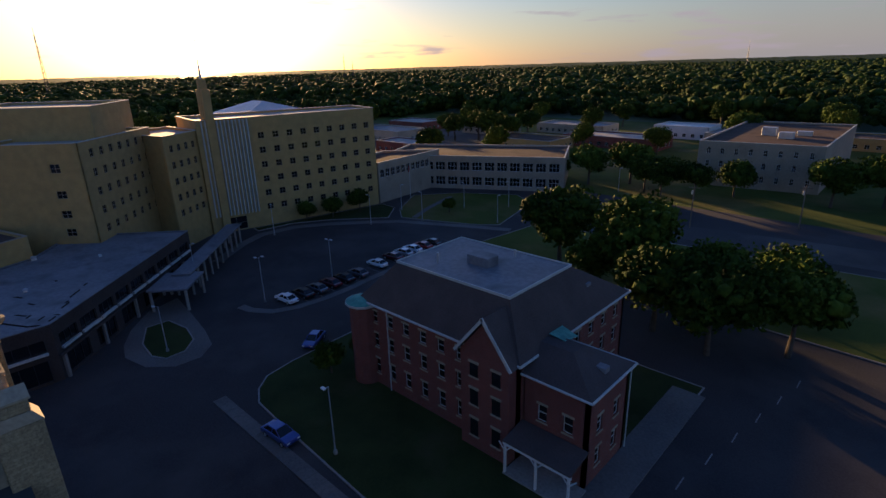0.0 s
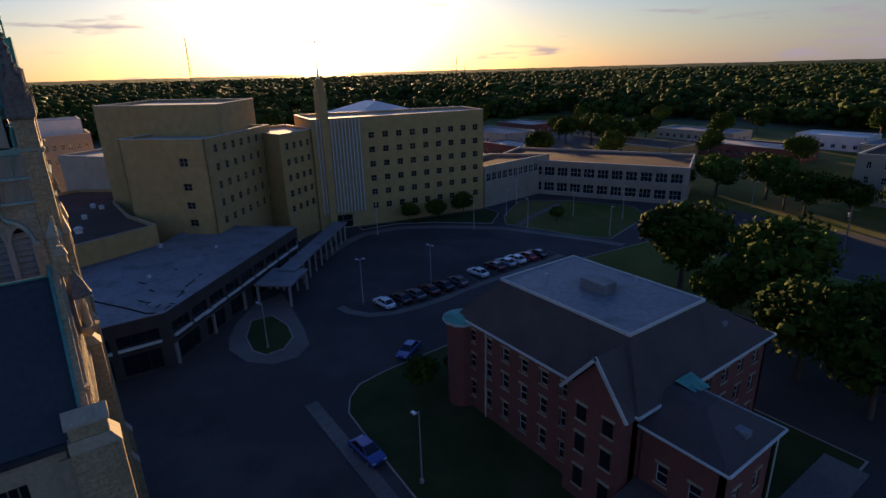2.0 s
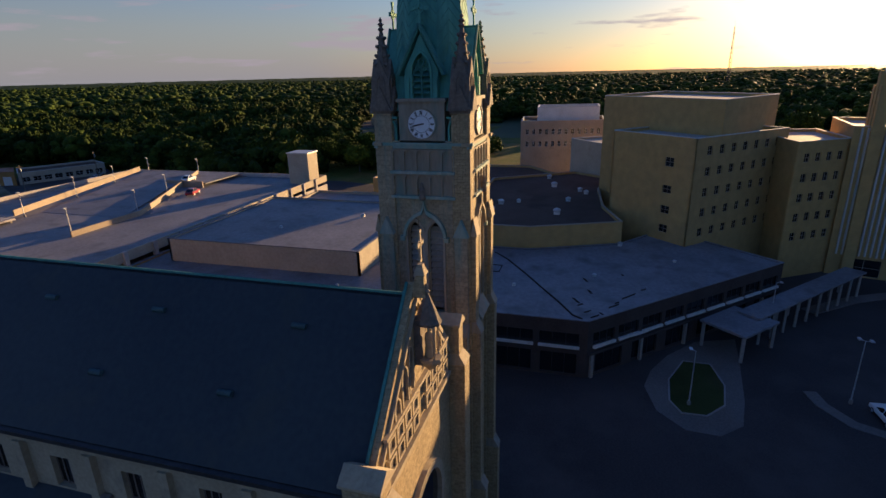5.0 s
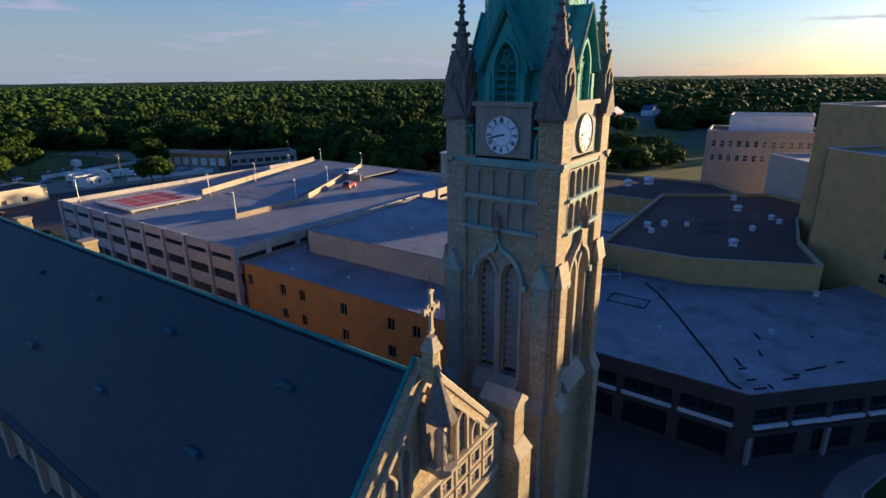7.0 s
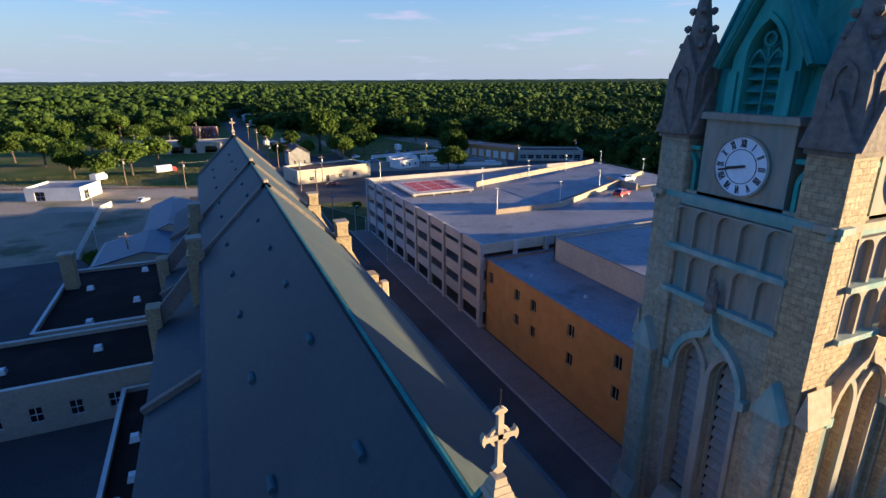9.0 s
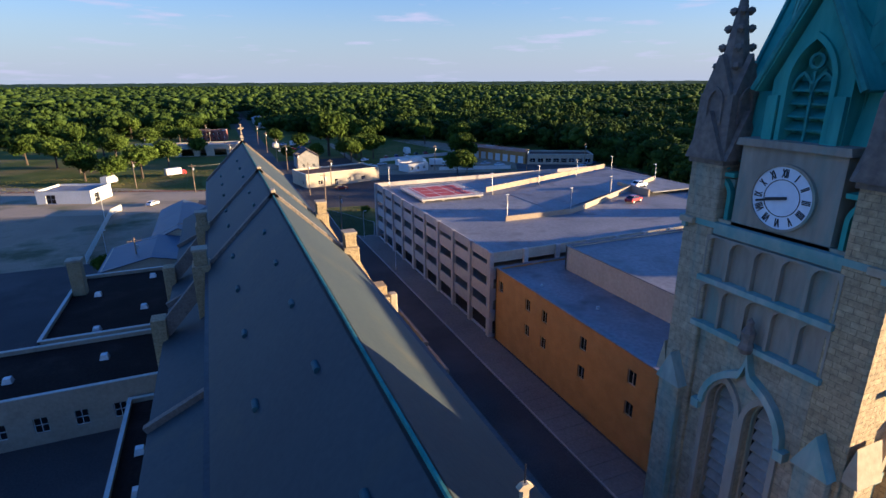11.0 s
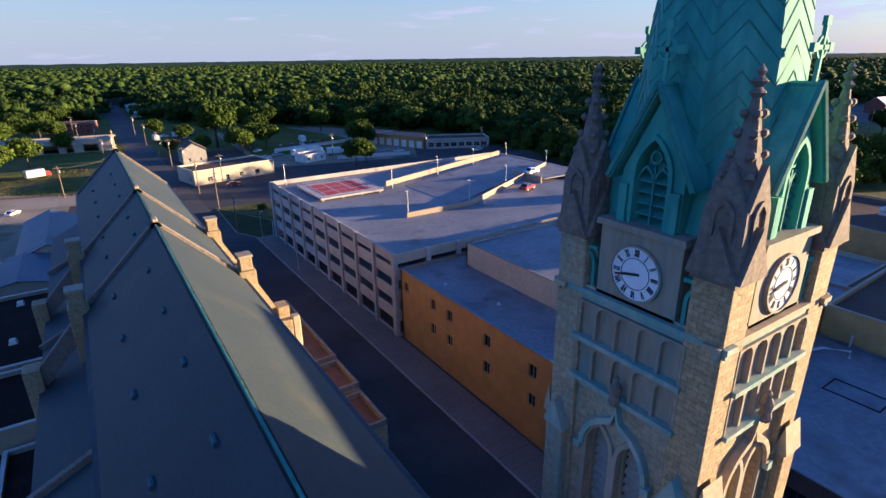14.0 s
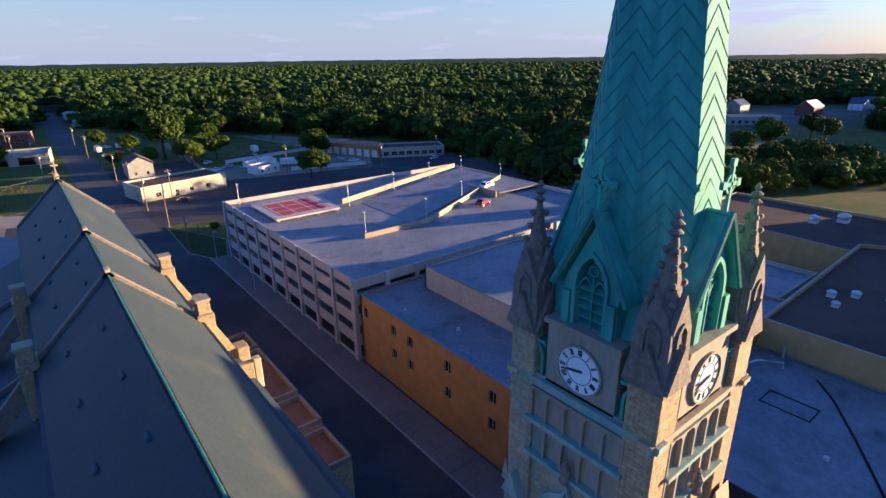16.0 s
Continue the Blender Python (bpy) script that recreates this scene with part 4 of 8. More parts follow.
block("rear_roof_block", "white plant block on the rear wing roof", "roof block", [(182, 11), (185.8, -7), (198, -6.5), (194.5, 12)], 26.4, WHITE, WHITE_ROOF, {}, z0=22.1, coping=TRIM)
block("rear_annex", "low yellow annex with brown roof", "building", [(146.5, 18), (158.5, -1), (176, 12), (176, 52), (150, 52)], 9.8, YELLOW, TAR_ROOF, {}, coping=TAN)
block("plant_block", "pale plant room block beside the tall wing", "building", [(150, -13), (158, -24), (176, -12), (168, 0)], 19, CREAM, BLOCK_ROOF, {}, coping=TRIM)
block("white_low_block", "low white roofed block behind the church tower", "building", rect(112.2, 17.8, 127, 56), 11.0, CREAM, WHITE_ROOF, {}, coping=TAN)

# ---- low school wing and bridge ----
block("school_wing", "two-storey pale school wing with window bands", "building", [(131, -110), (80.5, -136), (92, -158), (142, -132)], 10.2, TAN, TAR_ROOF,
      {0: grid_holes(1, 55.8, 14, 3.1, [(1.2, 3.8), (5.8, 8.4)])}, coping=TRIM, win_mat=WHITE, bars=1, mullions=2)
block("school_link", "pale link building with a band of windows", "building", [(114.6, -93.5), (118, -122), (131.2, -109.5), (127, -96)], 11.5, TAN, TAR_ROOF, {0: grid_holes(0.5, 28, 12, 1.7, [(7.2, 9.4)])}, coping=TRIM)

# ---- brick offices beyond the side road ----
block("brick_office", "three-storey pale brick office with small dark windows", "building", [(23, -173.5), (54.5, -169.5), (58, -233), (24, -235)][::-1], 13.2, TAN, TAR_ROOF,
      {2: grid_holes(1, 30.7, 8, 1.0, [(2.0, 3.8), (5.8, 7.6), (9.6, 11.4)])}, coping=TRIM)
for x, y, h in ((36, -190, 2.0), (42, -196, 2.6), (33, -200, 1.4)):
    solid("roof_unit", Geo().box(x - 2, y - 1.2, 12.7, x + 2, y + 1.2, 12.7 + h), METAL, "pale metal roof ventilation unit", "roof unit", "roof units", bevel=0.06)


# ---- church: outline helpers ----
def lancet(uc, half, spring, rise, n=7):
    """A pointed arch from the left springing over the point to the right one."""
    r = (half * half + rise * rise) / (2 * half)
    top = math.asin(min(1.0, rise / r))
    left = [(uc - half + r - r * math.cos(top * i / n), spring + r * math.sin(top * i / n)) for i in range(n + 1)]
    return left + [(2 * uc - u, w) for u, w in left[-2::-1]]


def archway(uc, half, foot, spring, rise, n=7):
    return [(uc - half, foot)] + lancet(uc, half, spring, rise, n) + [(uc + half, foot)]


def ogee(uc, half, spring, rise, tip, n=6):
    """A pointed hood whose sides sweep up into a tall tip."""
    left = [p for p in lancet(uc, half, spring, rise, n)[: n]]
    u0, w0 = left[-1]
    left += [(u0 + (uc - u0) * f ** 0.6, w0 + (tip - w0) * f ** 1.7) for f in (0.3, 0.6, 0.85, 1.0)]
    return left + [(2 * uc - u, w) for u, w in left[-2::-1]]


def face_of(cx, cy, turn, off):
    """place(u, w, d) on the upright face, off metres from the axis, whose outward way is turn degrees from -y; u runs to the right seen from outside."""
    c, s = math.cos(radians(turn)), math.sin(radians(turn))
    def place(u, w, d=0.0):
        x, y = u, -(off + d)
        return (cx + x * c - y * s, cy + x * s + y * c, w)
    return place


def fbox(g, place, u0, u1, w0, w1, d0, d1):
    vs = [place(u, w, d) for d in (d0, d1) for u, w in ((u0, w0), (u1, w0), (u1, w1), (u0, w1))]
    return g.add(vs, [(0, 1, 2, 3), (7, 6, 5, 4), (0, 4, 5, 1), (1, 5, 6, 2), (2, 6, 7, 3), (3, 7, 4, 0)])


# ---- church: nave ----
RX, RZ, EZ = 36.6, 27.3, 21.5
EL, ER = 30.8, 42.4
church = thing("church", "large limestone gothic church with grey-blue pitched roof", "church", (RX, 0.6, 0))
COFF = Matrix.Translation((-RX, -0.6, 0))


def cpart(name, g, mat, label="", parent=None, **kw):
    return part(name, g.moved(COFF), mat, parent or church, label, **kw)


Y0, Y1 = 0.62, 90.5
for side, ex in ((-1, EL), (1, ER)):
    rf = cpart("roof_slope", Geo().slab([(RX, Y0, RZ), (RX, Y1, RZ), (ex + side * 0.35, Y1, EZ - 0.35), (ex + side * 0.35, Y0, EZ - 0.35)], 0.25), SLATE, "grey-blue sheet roof slope")
cpart("ridge_cap", Geo().prism([(RX - 0.09, Y0), (RX + 0.09, Y0), (RX + 0.09, Y1), (RX - 0.09, Y1)], RZ - 0.12, RZ + 0.03, [(RX - 0.04, Y0), (RX + 0.04, Y0), (RX + 0.04, Y1), (RX - 0.04, Y1)]), COPPER_SEAM, "green copper ridge capping")
for side, ex in ((-1, EL), (1, ER)):
    cpart("gutter", Geo().box(ex + side * 0.30, Y0, EZ - 0.62, ex + side * 0.62, Y1, EZ - 0.40), DARKMETAL)
# clerestory walls with windows
for side, ex in ((-1, EL), (1, ER)):
    p0, p1 = ((ex, Y1 - 0.6), (ex, Y0 + 0.2)) if side < 0 else ((ex, Y0 + 0.2), (ex, Y1 - 0.6))
    span = Y1 - Y0 - 0.8
    holes = grid_holes(0.8, span - 0.8, 20, 1.2, [(17.7, 19.5)])
    cpart("clerestory_wall", wall_panel(Geo(), p0, p1, 0, EZ - 0.4, holes, 0.6), ASHLAR)
    for h in holes:
        window_unit(church, p0, p1, *h, mat=DARKSTONE, mullions=2, bars=0, depth=0.25, base=(RX, 0.6, 0))
    cpart("cornice_band", Geo().box(ex + side * 0.004, Y0 + 0.9, EZ - 1.25, ex + side * 0.2, Y1 - 0.7, EZ - 0.64), ASHLAR)
    for k in range(21):
        y = Y0 + 1.0 + k * (span - 1.6) / 20
        cpart("buttress", Geo().box(ex, y - 0.25, 15, ex + side * 0.32, y + 0.25, EZ - 1.26), ASHLAR)
# aisles
cpart("aisle_roof", Geo().slab([(EL - 0.02, Y0, 17.6), (EL - 0.02, Y1 - 1, 17.6), (26.0, Y1 - 1, 15.2), (26.0, Y0, 15.2)], 0.2), SLATE)
cpart("aisle_roof", Geo().slab([(ER + 0.02, 7.4, 17.6), (ER + 0.02, Y1 - 1, 17.6), (45.6, Y1 - 1, 16.2), (45.6, 7.4, 16.2)], 0.2), SLATE)
cpart("aisle_wall", wall_panel(Geo(), (26.1, Y1 - 1.2), (26.1, Y0), 0, 15.0, grid_holes(1, 87, 14, 1.6, [(5, 11)]), 0.5), STONE)
cpart("aisle_wall", wall_panel(Geo(), (45.4, 7.4), (45.4, Y1 - 1.2), 0, 16.0, grid_holes(1, 81, 13, 1.6, [(5, 11)]), 0.5), STONE)
for x in (26.35, 45.1):
    cpart("aisle_glass", Geo().box(x - 0.02, 8, 4.8, x + 0.02, Y1 - 2, 11.2), GLASS)
cpart("end_wall", Geo().add([(EL, Y1 - 0.6, 0), (ER, Y1 - 0.6, 0), (ER, Y1 - 0.6, EZ - 0.4), (RX, Y1 - 0.6, RZ - 0.3), (EL, Y1 - 0.6, EZ - 0.4),
                             (EL, Y1 - 0.1, 0), (ER, Y1 - 0.1, 0), (ER, Y1 - 0.1, EZ - 0.4), (RX, Y1 - 0.1, RZ - 0.3), (EL, Y1 - 0.1, EZ - 0.4)],
                            [(0, 1, 2, 3, 4), (9, 8, 7, 6, 5), (0, 5, 6, 1), (1, 6, 7, 2), (2, 7, 8, 3), (3, 8, 9, 4), (4, 9, 5, 0)]), STONE)


def parapet_gable(y, thick, lift, deep=1.0):
    """A raised stone coping that rides over the roof, from eave to eave."""
    for side, ex in ((-1, EL), (1, ER)):
        a, b = Vector((RX, y, RZ + lift)), Vector((ex + side * 0.5, y, EZ - 0.5 + lift))
        cpart("parapet", Geo().slab([a, a + Vector((0, thick, 0)), b + Vector((0, thick, 0)), b], lift + 0.35), DARKSTONE, "stone roof coping")
    cpart("saddle_stone", Geo().box(RX - 0.22, y - 0.08, RZ + lift - 0.15, RX + 0.22, y + thick + 0.08, RZ + lift + 0.12), ASHLAR, bevel=0.06)


parapet_gable(42.6, 0.8, 0.35)
parapet_gable(57.4, 0.8, 0.35)
parapet_gable(89.9, 0.7, 0.4)
for y in (42.2, 57.0):
    for side, ex in ((-1, EL), (1, ER)):
        x0 = ex + side * 0.1
        pier = cpart("wall_pier", Geo().box(x0, y - 0.3, 12, x0 + side * 1.5, y + 1.9, EZ + 0.2), STONE, bevel=0.05)
        cpart("pier_cap", Geo().box(x0 + side * 0.2, y - 0.1, EZ + 0.2, x0 + side * 1.3, y + 1.1, EZ + 1.5), STONE, bevel=0.05)
        cpart("pier_coping", Geo().box(x0 + side * 0.1, y - 0.2, EZ + 1.5, x0 + side * 1.4, y + 1.2, EZ + 1.7), ASHLAR)
        # wall that runs on over the aisle
        q = [(ex + side * 1.6, y + 0.0, EZ - 1.2), (ex + side * 1.6, y + 0.7, EZ - 1.2), ((25.7 if side < 0 else 45.9), y + 0.7, 16.4), ((25.7 if side < 0 else 45.9), y, 16.4)]
        # west parapet takes darker stone, its shade put into the colour; east stays pale
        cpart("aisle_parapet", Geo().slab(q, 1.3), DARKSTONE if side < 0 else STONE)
        cpart("outer_pier", Geo().box((25.3 if side < 0 else 45.5), y - 0.4, 0, (26.5 if side < 0 else 46.6), y + 1.2, 17.3), STONE, bevel=0.05)
# more bays of the aisle: low copings
for y in (14, 28, 50, 72):
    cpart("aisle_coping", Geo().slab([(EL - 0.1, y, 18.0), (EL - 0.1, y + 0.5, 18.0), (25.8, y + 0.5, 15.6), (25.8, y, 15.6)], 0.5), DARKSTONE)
cpart("flying_pier", Geo().box(42.9, 37.5, 16, 45.6, 38.3, 17.9), STONE, bevel=0.08)
cpart("finial_block", Geo().box(45.61, 37.5, 15, 46.3, 38.3, 18.1), ASHLAR, bevel=0.08)
# roof vents
rv_rng = random.Random(11)
for y in (5.5, 13, 20.5, 28, 35.5, 46.5, 53, 63, 70, 78):
    for f in (0.26, 0.68):
        for side in (-1, 1):
            if side > 0:
                continue
            x = RX + side * 5.9 * f
            z = RZ - (RZ - EZ) * f
            yy = y + (2.5 if f > 0.5 else 0) + rv_rng.uniform(-0.5, 0.5)
            g = Geo().tube([(x, yy - 0.36, z + 0.02), (x, yy + 0.36, z + 0.02)], 0.15, 12)
            cpart("roof_vent", g, VENTMETAL, "small green copper roof vent")


def stone_cross(at, h, name="gable_cross", ring=True, mat=ASHLAR, along="x", label="weathered stone cross on the gable"):
    """A cross with a ring and flared arms on a stepped foot; h: its height above the foot."""
    t = thing(name, label, "cross", at)
    def pl(u, w, d):
        return (u, d, w) if along == "x" else (d, u, w)
    a = h * 0.038
    c = h * 0.66
    foot = Geo()
    for k, (r, z0, z1) in enumerate(((0.125, 0.0, 0.07), (0.098, 0.07, 0.14), (0.07, 0.14, 0.22))):
        foot.prism([(-r * h, -r * h), (r * h, -r * h), (r * h, r * h), (-r * h, r * h)], z0 * h, z1 * h, [(-r * h * 0.85, -r * h * 0.85), (r * h * 0.85, -r * h * 0.85), (r * h * 0.85, r * h * 0.85), (-r * h * 0.85, r * h * 0.85)])
    part("foot", foot, mat, t)
    def arm(du, dw, length):
        n = (-dw, du)
        w0, w1 = a * 0.75, a * 1.25
        pts = [(0 + n[0] * w0, c + n[1] * w0), (0 - n[0] * w0, c - n[1] * w0), (du * length * 0.8 - n[0] * w0, c + dw * length * 0.8 - n[1] * w0), (du * length * 0.88 - n[0] * w1 * 1.5, c + dw * length * 0.88 - n[1] * w1 * 1.5),
               (du * length - n[0] * w1 * 0.6, c + dw * length - n[1] * w1 * 0.6), (du * length + n[0] * w1 * 0.6, c + dw * length + n[1] * w1 * 0.6), (du * length * 0.88 + n[0] * w1 * 1.5, c + dw * length * 0.88 + n[1] * w1 * 1.5), (du * length * 0.8 + n[0] * w0, c + dw * length * 0.8 + n[1] * w0)]
        part("arm", Geo().extrude(pts, lambda u, w, d: pl(u, w, d - a * 0.7), a * 1.4), mat, t)
    arm(1, 0, h * 0.19), arm(-1, 0, h * 0.19), arm(0, 1, h * 0.30), arm(0, -1, h * 0.40)
    part("lightning_rod", Geo().tube([(0, 0, h * 0.94), (0, 0, h * 1.15)], 0.015, 5), DARKMETAL, t)
    if ring:
        n = 20
        o = [(h * 0.11 * math.cos(6.28319 * i / n), c + h * 0.11 * math.sin(6.28319 * i / n)) for i in range(n + 1)]
        q = [(h * 0.08 * math.cos(6.28319 * i / n), c + h * 0.08 * math.sin(6.28319 * i / n)) for i in range(n + 1)]
        part("ring", Geo().ring(o, q, lambda u, w, d: pl(u, w, d - a * 0.4), a * 0.8), mat, t)
    return t


# ---- church: west front ----
FY = 0.25
front = thing("church_facade", "limestone gable facade with lancets and carved panels", "facade", (RX, FY, 0))
FOFF = Matrix.Translation((-RX, -FY, 0))


def fp(name, g, mat, label="", **kw):
    return part(name, g.moved(FOFF), mat, front, label, **kw)


def pf(u, w, d=0.0):
    return (RX + u, FY - d, w)


slope = (RZ + 0.45 - 21.6) / 5.9
gable = [(-5.9, 0), (5.9, 0), (5.9, 21.6), (0, RZ + 0.45), (-5.9, 21.6)]
fp("gable_wall", Geo().extrude(gable, lambda u, w, d: (RX + u, FY + 0.42 - d, w), 0.42), STONE)
for s in (-1, 1):
    if s < 0:
        e = [(0, RZ + 0.55), (-5.4, RZ + 0.55 - slope * 5.4), (-5.4, RZ + 0.38 - slope * 5.4), (0, RZ + 0.38)]
        fp("flashing", Geo().extrude(e, lambda u, w, d: (RX + u, FY + 0.44 - d, w), 0.14), COPPER_SEAM, "green copper edge flashing")
    a = [(0, RZ + 0.45), (s * 5.4, RZ + 0.45 - slope * 5.4), (s * 5.4, RZ + 0.05 - slope * 5.4), (0, RZ + 0.05)]
    if s > 0:
        fp("coping", Geo().extrude(a, lambda u, w, d: (RX + u, FY + 0.46 - d, w + 0.12), 0.5), ASHLAR if s > 0 else GREENSTONE, bevel=0.03)
    b = [(0, RZ - 0.15), (s * 5.2, RZ - 0.15 - slope * 5.2), (s * 5.2, RZ - 0.4 - slope * 5.2), (0, RZ - 0.4)]
    fp("moulding", Geo().extrude(b, lambda u, w, d: pf(u, w, d), 0.14), ASHLAR)
    # flanking pier
    x0, x1, top = (RX + 5.45, RX + 6.45, 23.0) if s > 0 else (RX - 6.5, RX - 5.3, 21.9)
    fp("pier", Geo().box(x0 - 0.1, FY - 0.95, 0, x1 + 0.12, FY + 1.1, 20.6), STONE, bevel=0.05)
    fp("pier_weathering", Geo().prism([(x0 - 0.14, FY - 1.0), (x1 + 0.16, FY - 1.0), (x1 + 0.16, FY + 1.1), (x0 - 0.14, FY + 1.1)], 20.6, 21.2, [(x0, FY - 0.6), (x1, FY - 0.6), (x1, FY + 1.1), (x0, FY + 1.1)]), ASHLAR)
    fp("pier_head", Geo().box(x0, FY - 0.6, 21.2, x1, FY + 1.0, top), STONE, bevel=0.05)
    ym = (x0 + x1) / 2
    fp("pier_cap", Geo().extrude([(x0 - 0.1, top), (x1 + 0.1, top), (x1 + 0.1, top + 0.12), (ym, top + 0.62), (x0 - 0.1, top + 0.12)], lambda u, w, d: (u, FY - 0.7 + d, w), 1.8), ASHLAR, "gabled stone pier cap")
# lancets
for u, half, foot, spring in ((-3.1, 0.26, 22.85, 23.3), (-2.1, 0.3, 22.85, 24.2), (-1.25, 0.2, 23.0, 24.9), (1.25, 0.2, 23.0, 24.9), (2.1, 0.3, 22.85, 24.2), (3.1, 0.26, 22.85, 23.3)):
    out, inn = archway(u, half + 0.12, foot, spring, half * 1.9), archway(u, half, foot, spring, half * 1.7)
    fp("lancet_frame", Geo().ring(out, inn, lambda uu, w, d: pf(uu, w, d), 0.16), ASHLAR)
    fp("lancet_panel", Geo().extrude(inn, lambda uu, w, d: pf(uu, w, d), 0.02), DARKSTONE)
fp("string_course", Geo().extrude([(-4.6, 22.65), (4.6, 22.65), (4.6, 22.82), (-4.6, 22.82)], pf, 0.22), ASHLAR)
fp("lower_course", Geo().extrude([(-4.7, 20.35), (4.7, 20.35), (4.7, 20.6), (-4.7, 20.6)], pf, 0.3), ASHLAR)
# square carved panels in two rows
for w in (20.75, 21.7):
    for k in range(9):
        u = -4.0 + k * 1.0
        if abs(u) < 0.5:
            continue
        out = [(u - 0.42, w), (u + 0.42, w), (u + 0.42, w + 0.82), (u - 0.42, w + 0.82), (u - 0.42, w)]
        inn = [(u - 0.28, w + 0.14), (u + 0.28, w + 0.14), (u + 0.28, w + 0.68), (u - 0.28, w + 0.68), (u - 0.28, w + 0.14)]
        fp("carved_panel", Geo().ring(out, inn, pf, 0.18), ASHLAR)
        fp("rosette", Geo().extrude([(u + 0.17 * (1 + 0.4 * math.cos(4 * t)) * math.cos(t), w + 0.41 + 0.17 * (1 + 0.4 * math.cos(4 * t)) * math.sin(t)) for t in [6.28319 * i / 16 for i in range(16)]], pf, 0.1), DARKSTONE)
# large rose window below
rose_o = [(2.9 * math.cos(6.28319 * i / 32), 14.6 + 2.9 * math.sin(6.28319 * i / 32)) for i in range(33)]
rose_i = [(2.4 * math.cos(6.28319 * i / 32), 14.6 + 2.4 * math.sin(6.28319 * i / 32)) for i in range(33)]
fp("rose_frame", Geo().ring(rose_o, rose_i, pf, 0.3), ASHLAR)
fp("rose_glass", Geo().extrude(rose_i[:-1], pf, 0.03), GLASS)
fp("door_arch", Geo().ring(archway(0, 2.2, 0, 4.2, 3.2), archway(0, 1.6, 0, 4.2, 2.5), pf, 0.6), ASHLAR)
fp("door", Geo().extrude(archway(0, 1.6, 0, 4.2, 2.5), pf, 0.05), BARK)
# canopied niche with its figure
niche = thing("statue_niche", "stone canopied niche with bracket on the gable", "niche", (RX, FY - 0.25, 23.45))
def npart(name, g, mat=ASHLAR, label=""):
    return part(name, g.moved(Matrix.Diagonal((0.52, 0.66, 0.62, 1))), mat, niche, label)
npart("bracket", Geo().turn([(0.15, 0.0), (0.45, 0.35), (0.85, 0.75), (0.95, 0.95), (0.95, 1.15)], 0, -0.55, 8, 0.3927))
npart("back_panel", Geo().box(-0.7, -0.12, 0.6, 0.7, 0.36, 4.4), DARKSTONE)
for s in (-1, 1):
    npart("colonnette", Geo().turn([(0.11, 1.15), (0.08, 1.3), (0.08, 3.6), (0.13, 3.75), (0.13, 3.9)], s * 0.66, -1.05, 8))
npart("canopy", Geo().turn([(0.98, 3.9), (1.02, 4.1), (0.9, 4.3), (0.55, 5.3), (0.22, 6.1), (0.14, 6.35)], 0, -0.5, 8, 0.3927), DARKSTONE, "dark pointed stone canopy")
npart("finial", Geo().turn([(0.14, 6.35), (0.26, 6.5), (0.12, 6.65), (0.18, 6.85), (0.03, 7.1)], 0, -0.5, 8))
statue = solid("statue", Geo().turn([(0.36, 0.0), (0.38, 0.12), (0.34, 0.5), (0.30, 0.9), (0.34, 1.3), (0.31, 1.6), (0.12, 1.75), (0.16, 1.9), (0.15, 2.08), (0.04, 2.2)], 0, 0, 12), ASHLAR,
               "pale stone standing figure in the gable niche", "statue", smooth=True)
statue.scale = (0.68, 0.68, 0.74)
statue.location = (RX, FY - 0.63, 24.16)
stone_cross((RX, FY - 0.33, RZ + 1.0), 2.15)
fp("cross_plinth", Geo().prism(rect(RX - 0.22, FY - 0.55, RX + 0.22, FY + 0.12), RZ - 0.1, RZ + 1.0, rect(RX - 0.19, FY - 0.52, RX + 0.19, FY - 0.14)), STONE)
stone_cross((RX, 90.2, RZ + 0.68), 2.4, "rear_gable_cross", label="stone cross on the far gable end")


# ---- church tower ----
TX, TY, TH = 48.95, 2.8, 2.8
tower = thing("church_tower", "square limestone bell tower with clocks and green copper spire", "tower", (TX, TY, 0))
TOFF = Matrix.Translation((-TX, -TY, 0))


def tp(name, g, mat, label="", parent=None, **kw):
    return part(name, g.moved(TOFF), mat, parent or tower, label, **kw)


CLOCKWHITE = surface("clock_enamel", (0.62, 0.66, 0.72), (0.72, 0.76, 0.82), 1.0, 5.0, 0.35, 0.0)
INK = surface("black_numerals", (0.015, 0.015, 0.018), (0.03, 0.03, 0.035), 1.0, 5.0, 0.5, 0.0)
GLYPHS = {"I": [((0, 0), (0, 1))], "V": [((-0.28, 1), (0, 0)), ((0.28, 1), (0, 0))], "X": [((-0.28, 1), (0.28, 0)), ((0.28, 1), (-0.28, 0))]}
ROMAN = ["XII", "I", "II", "III", "IIII", "V", "VI", "VII", "VIII", "IX", "X", "XI"]


def stroke(g, place, p, q, wide, d0, d1):
    v = Vector((q[0] - p[0], q[1] - p[1]))
    n = Vector((-v.y, v.x)).normalized() * wide / 2
    pts = [(p[0] - n.x, p[1] - n.y), (q[0] - n.x, q[1] - n.y), (q[0] + n.x, q[1] + n.y), (p[0] + n.x, p[1] + n.y)]
    g.extrude(pts, lambda u, w, d: place(u, w, d0 + d), d1 - d0)


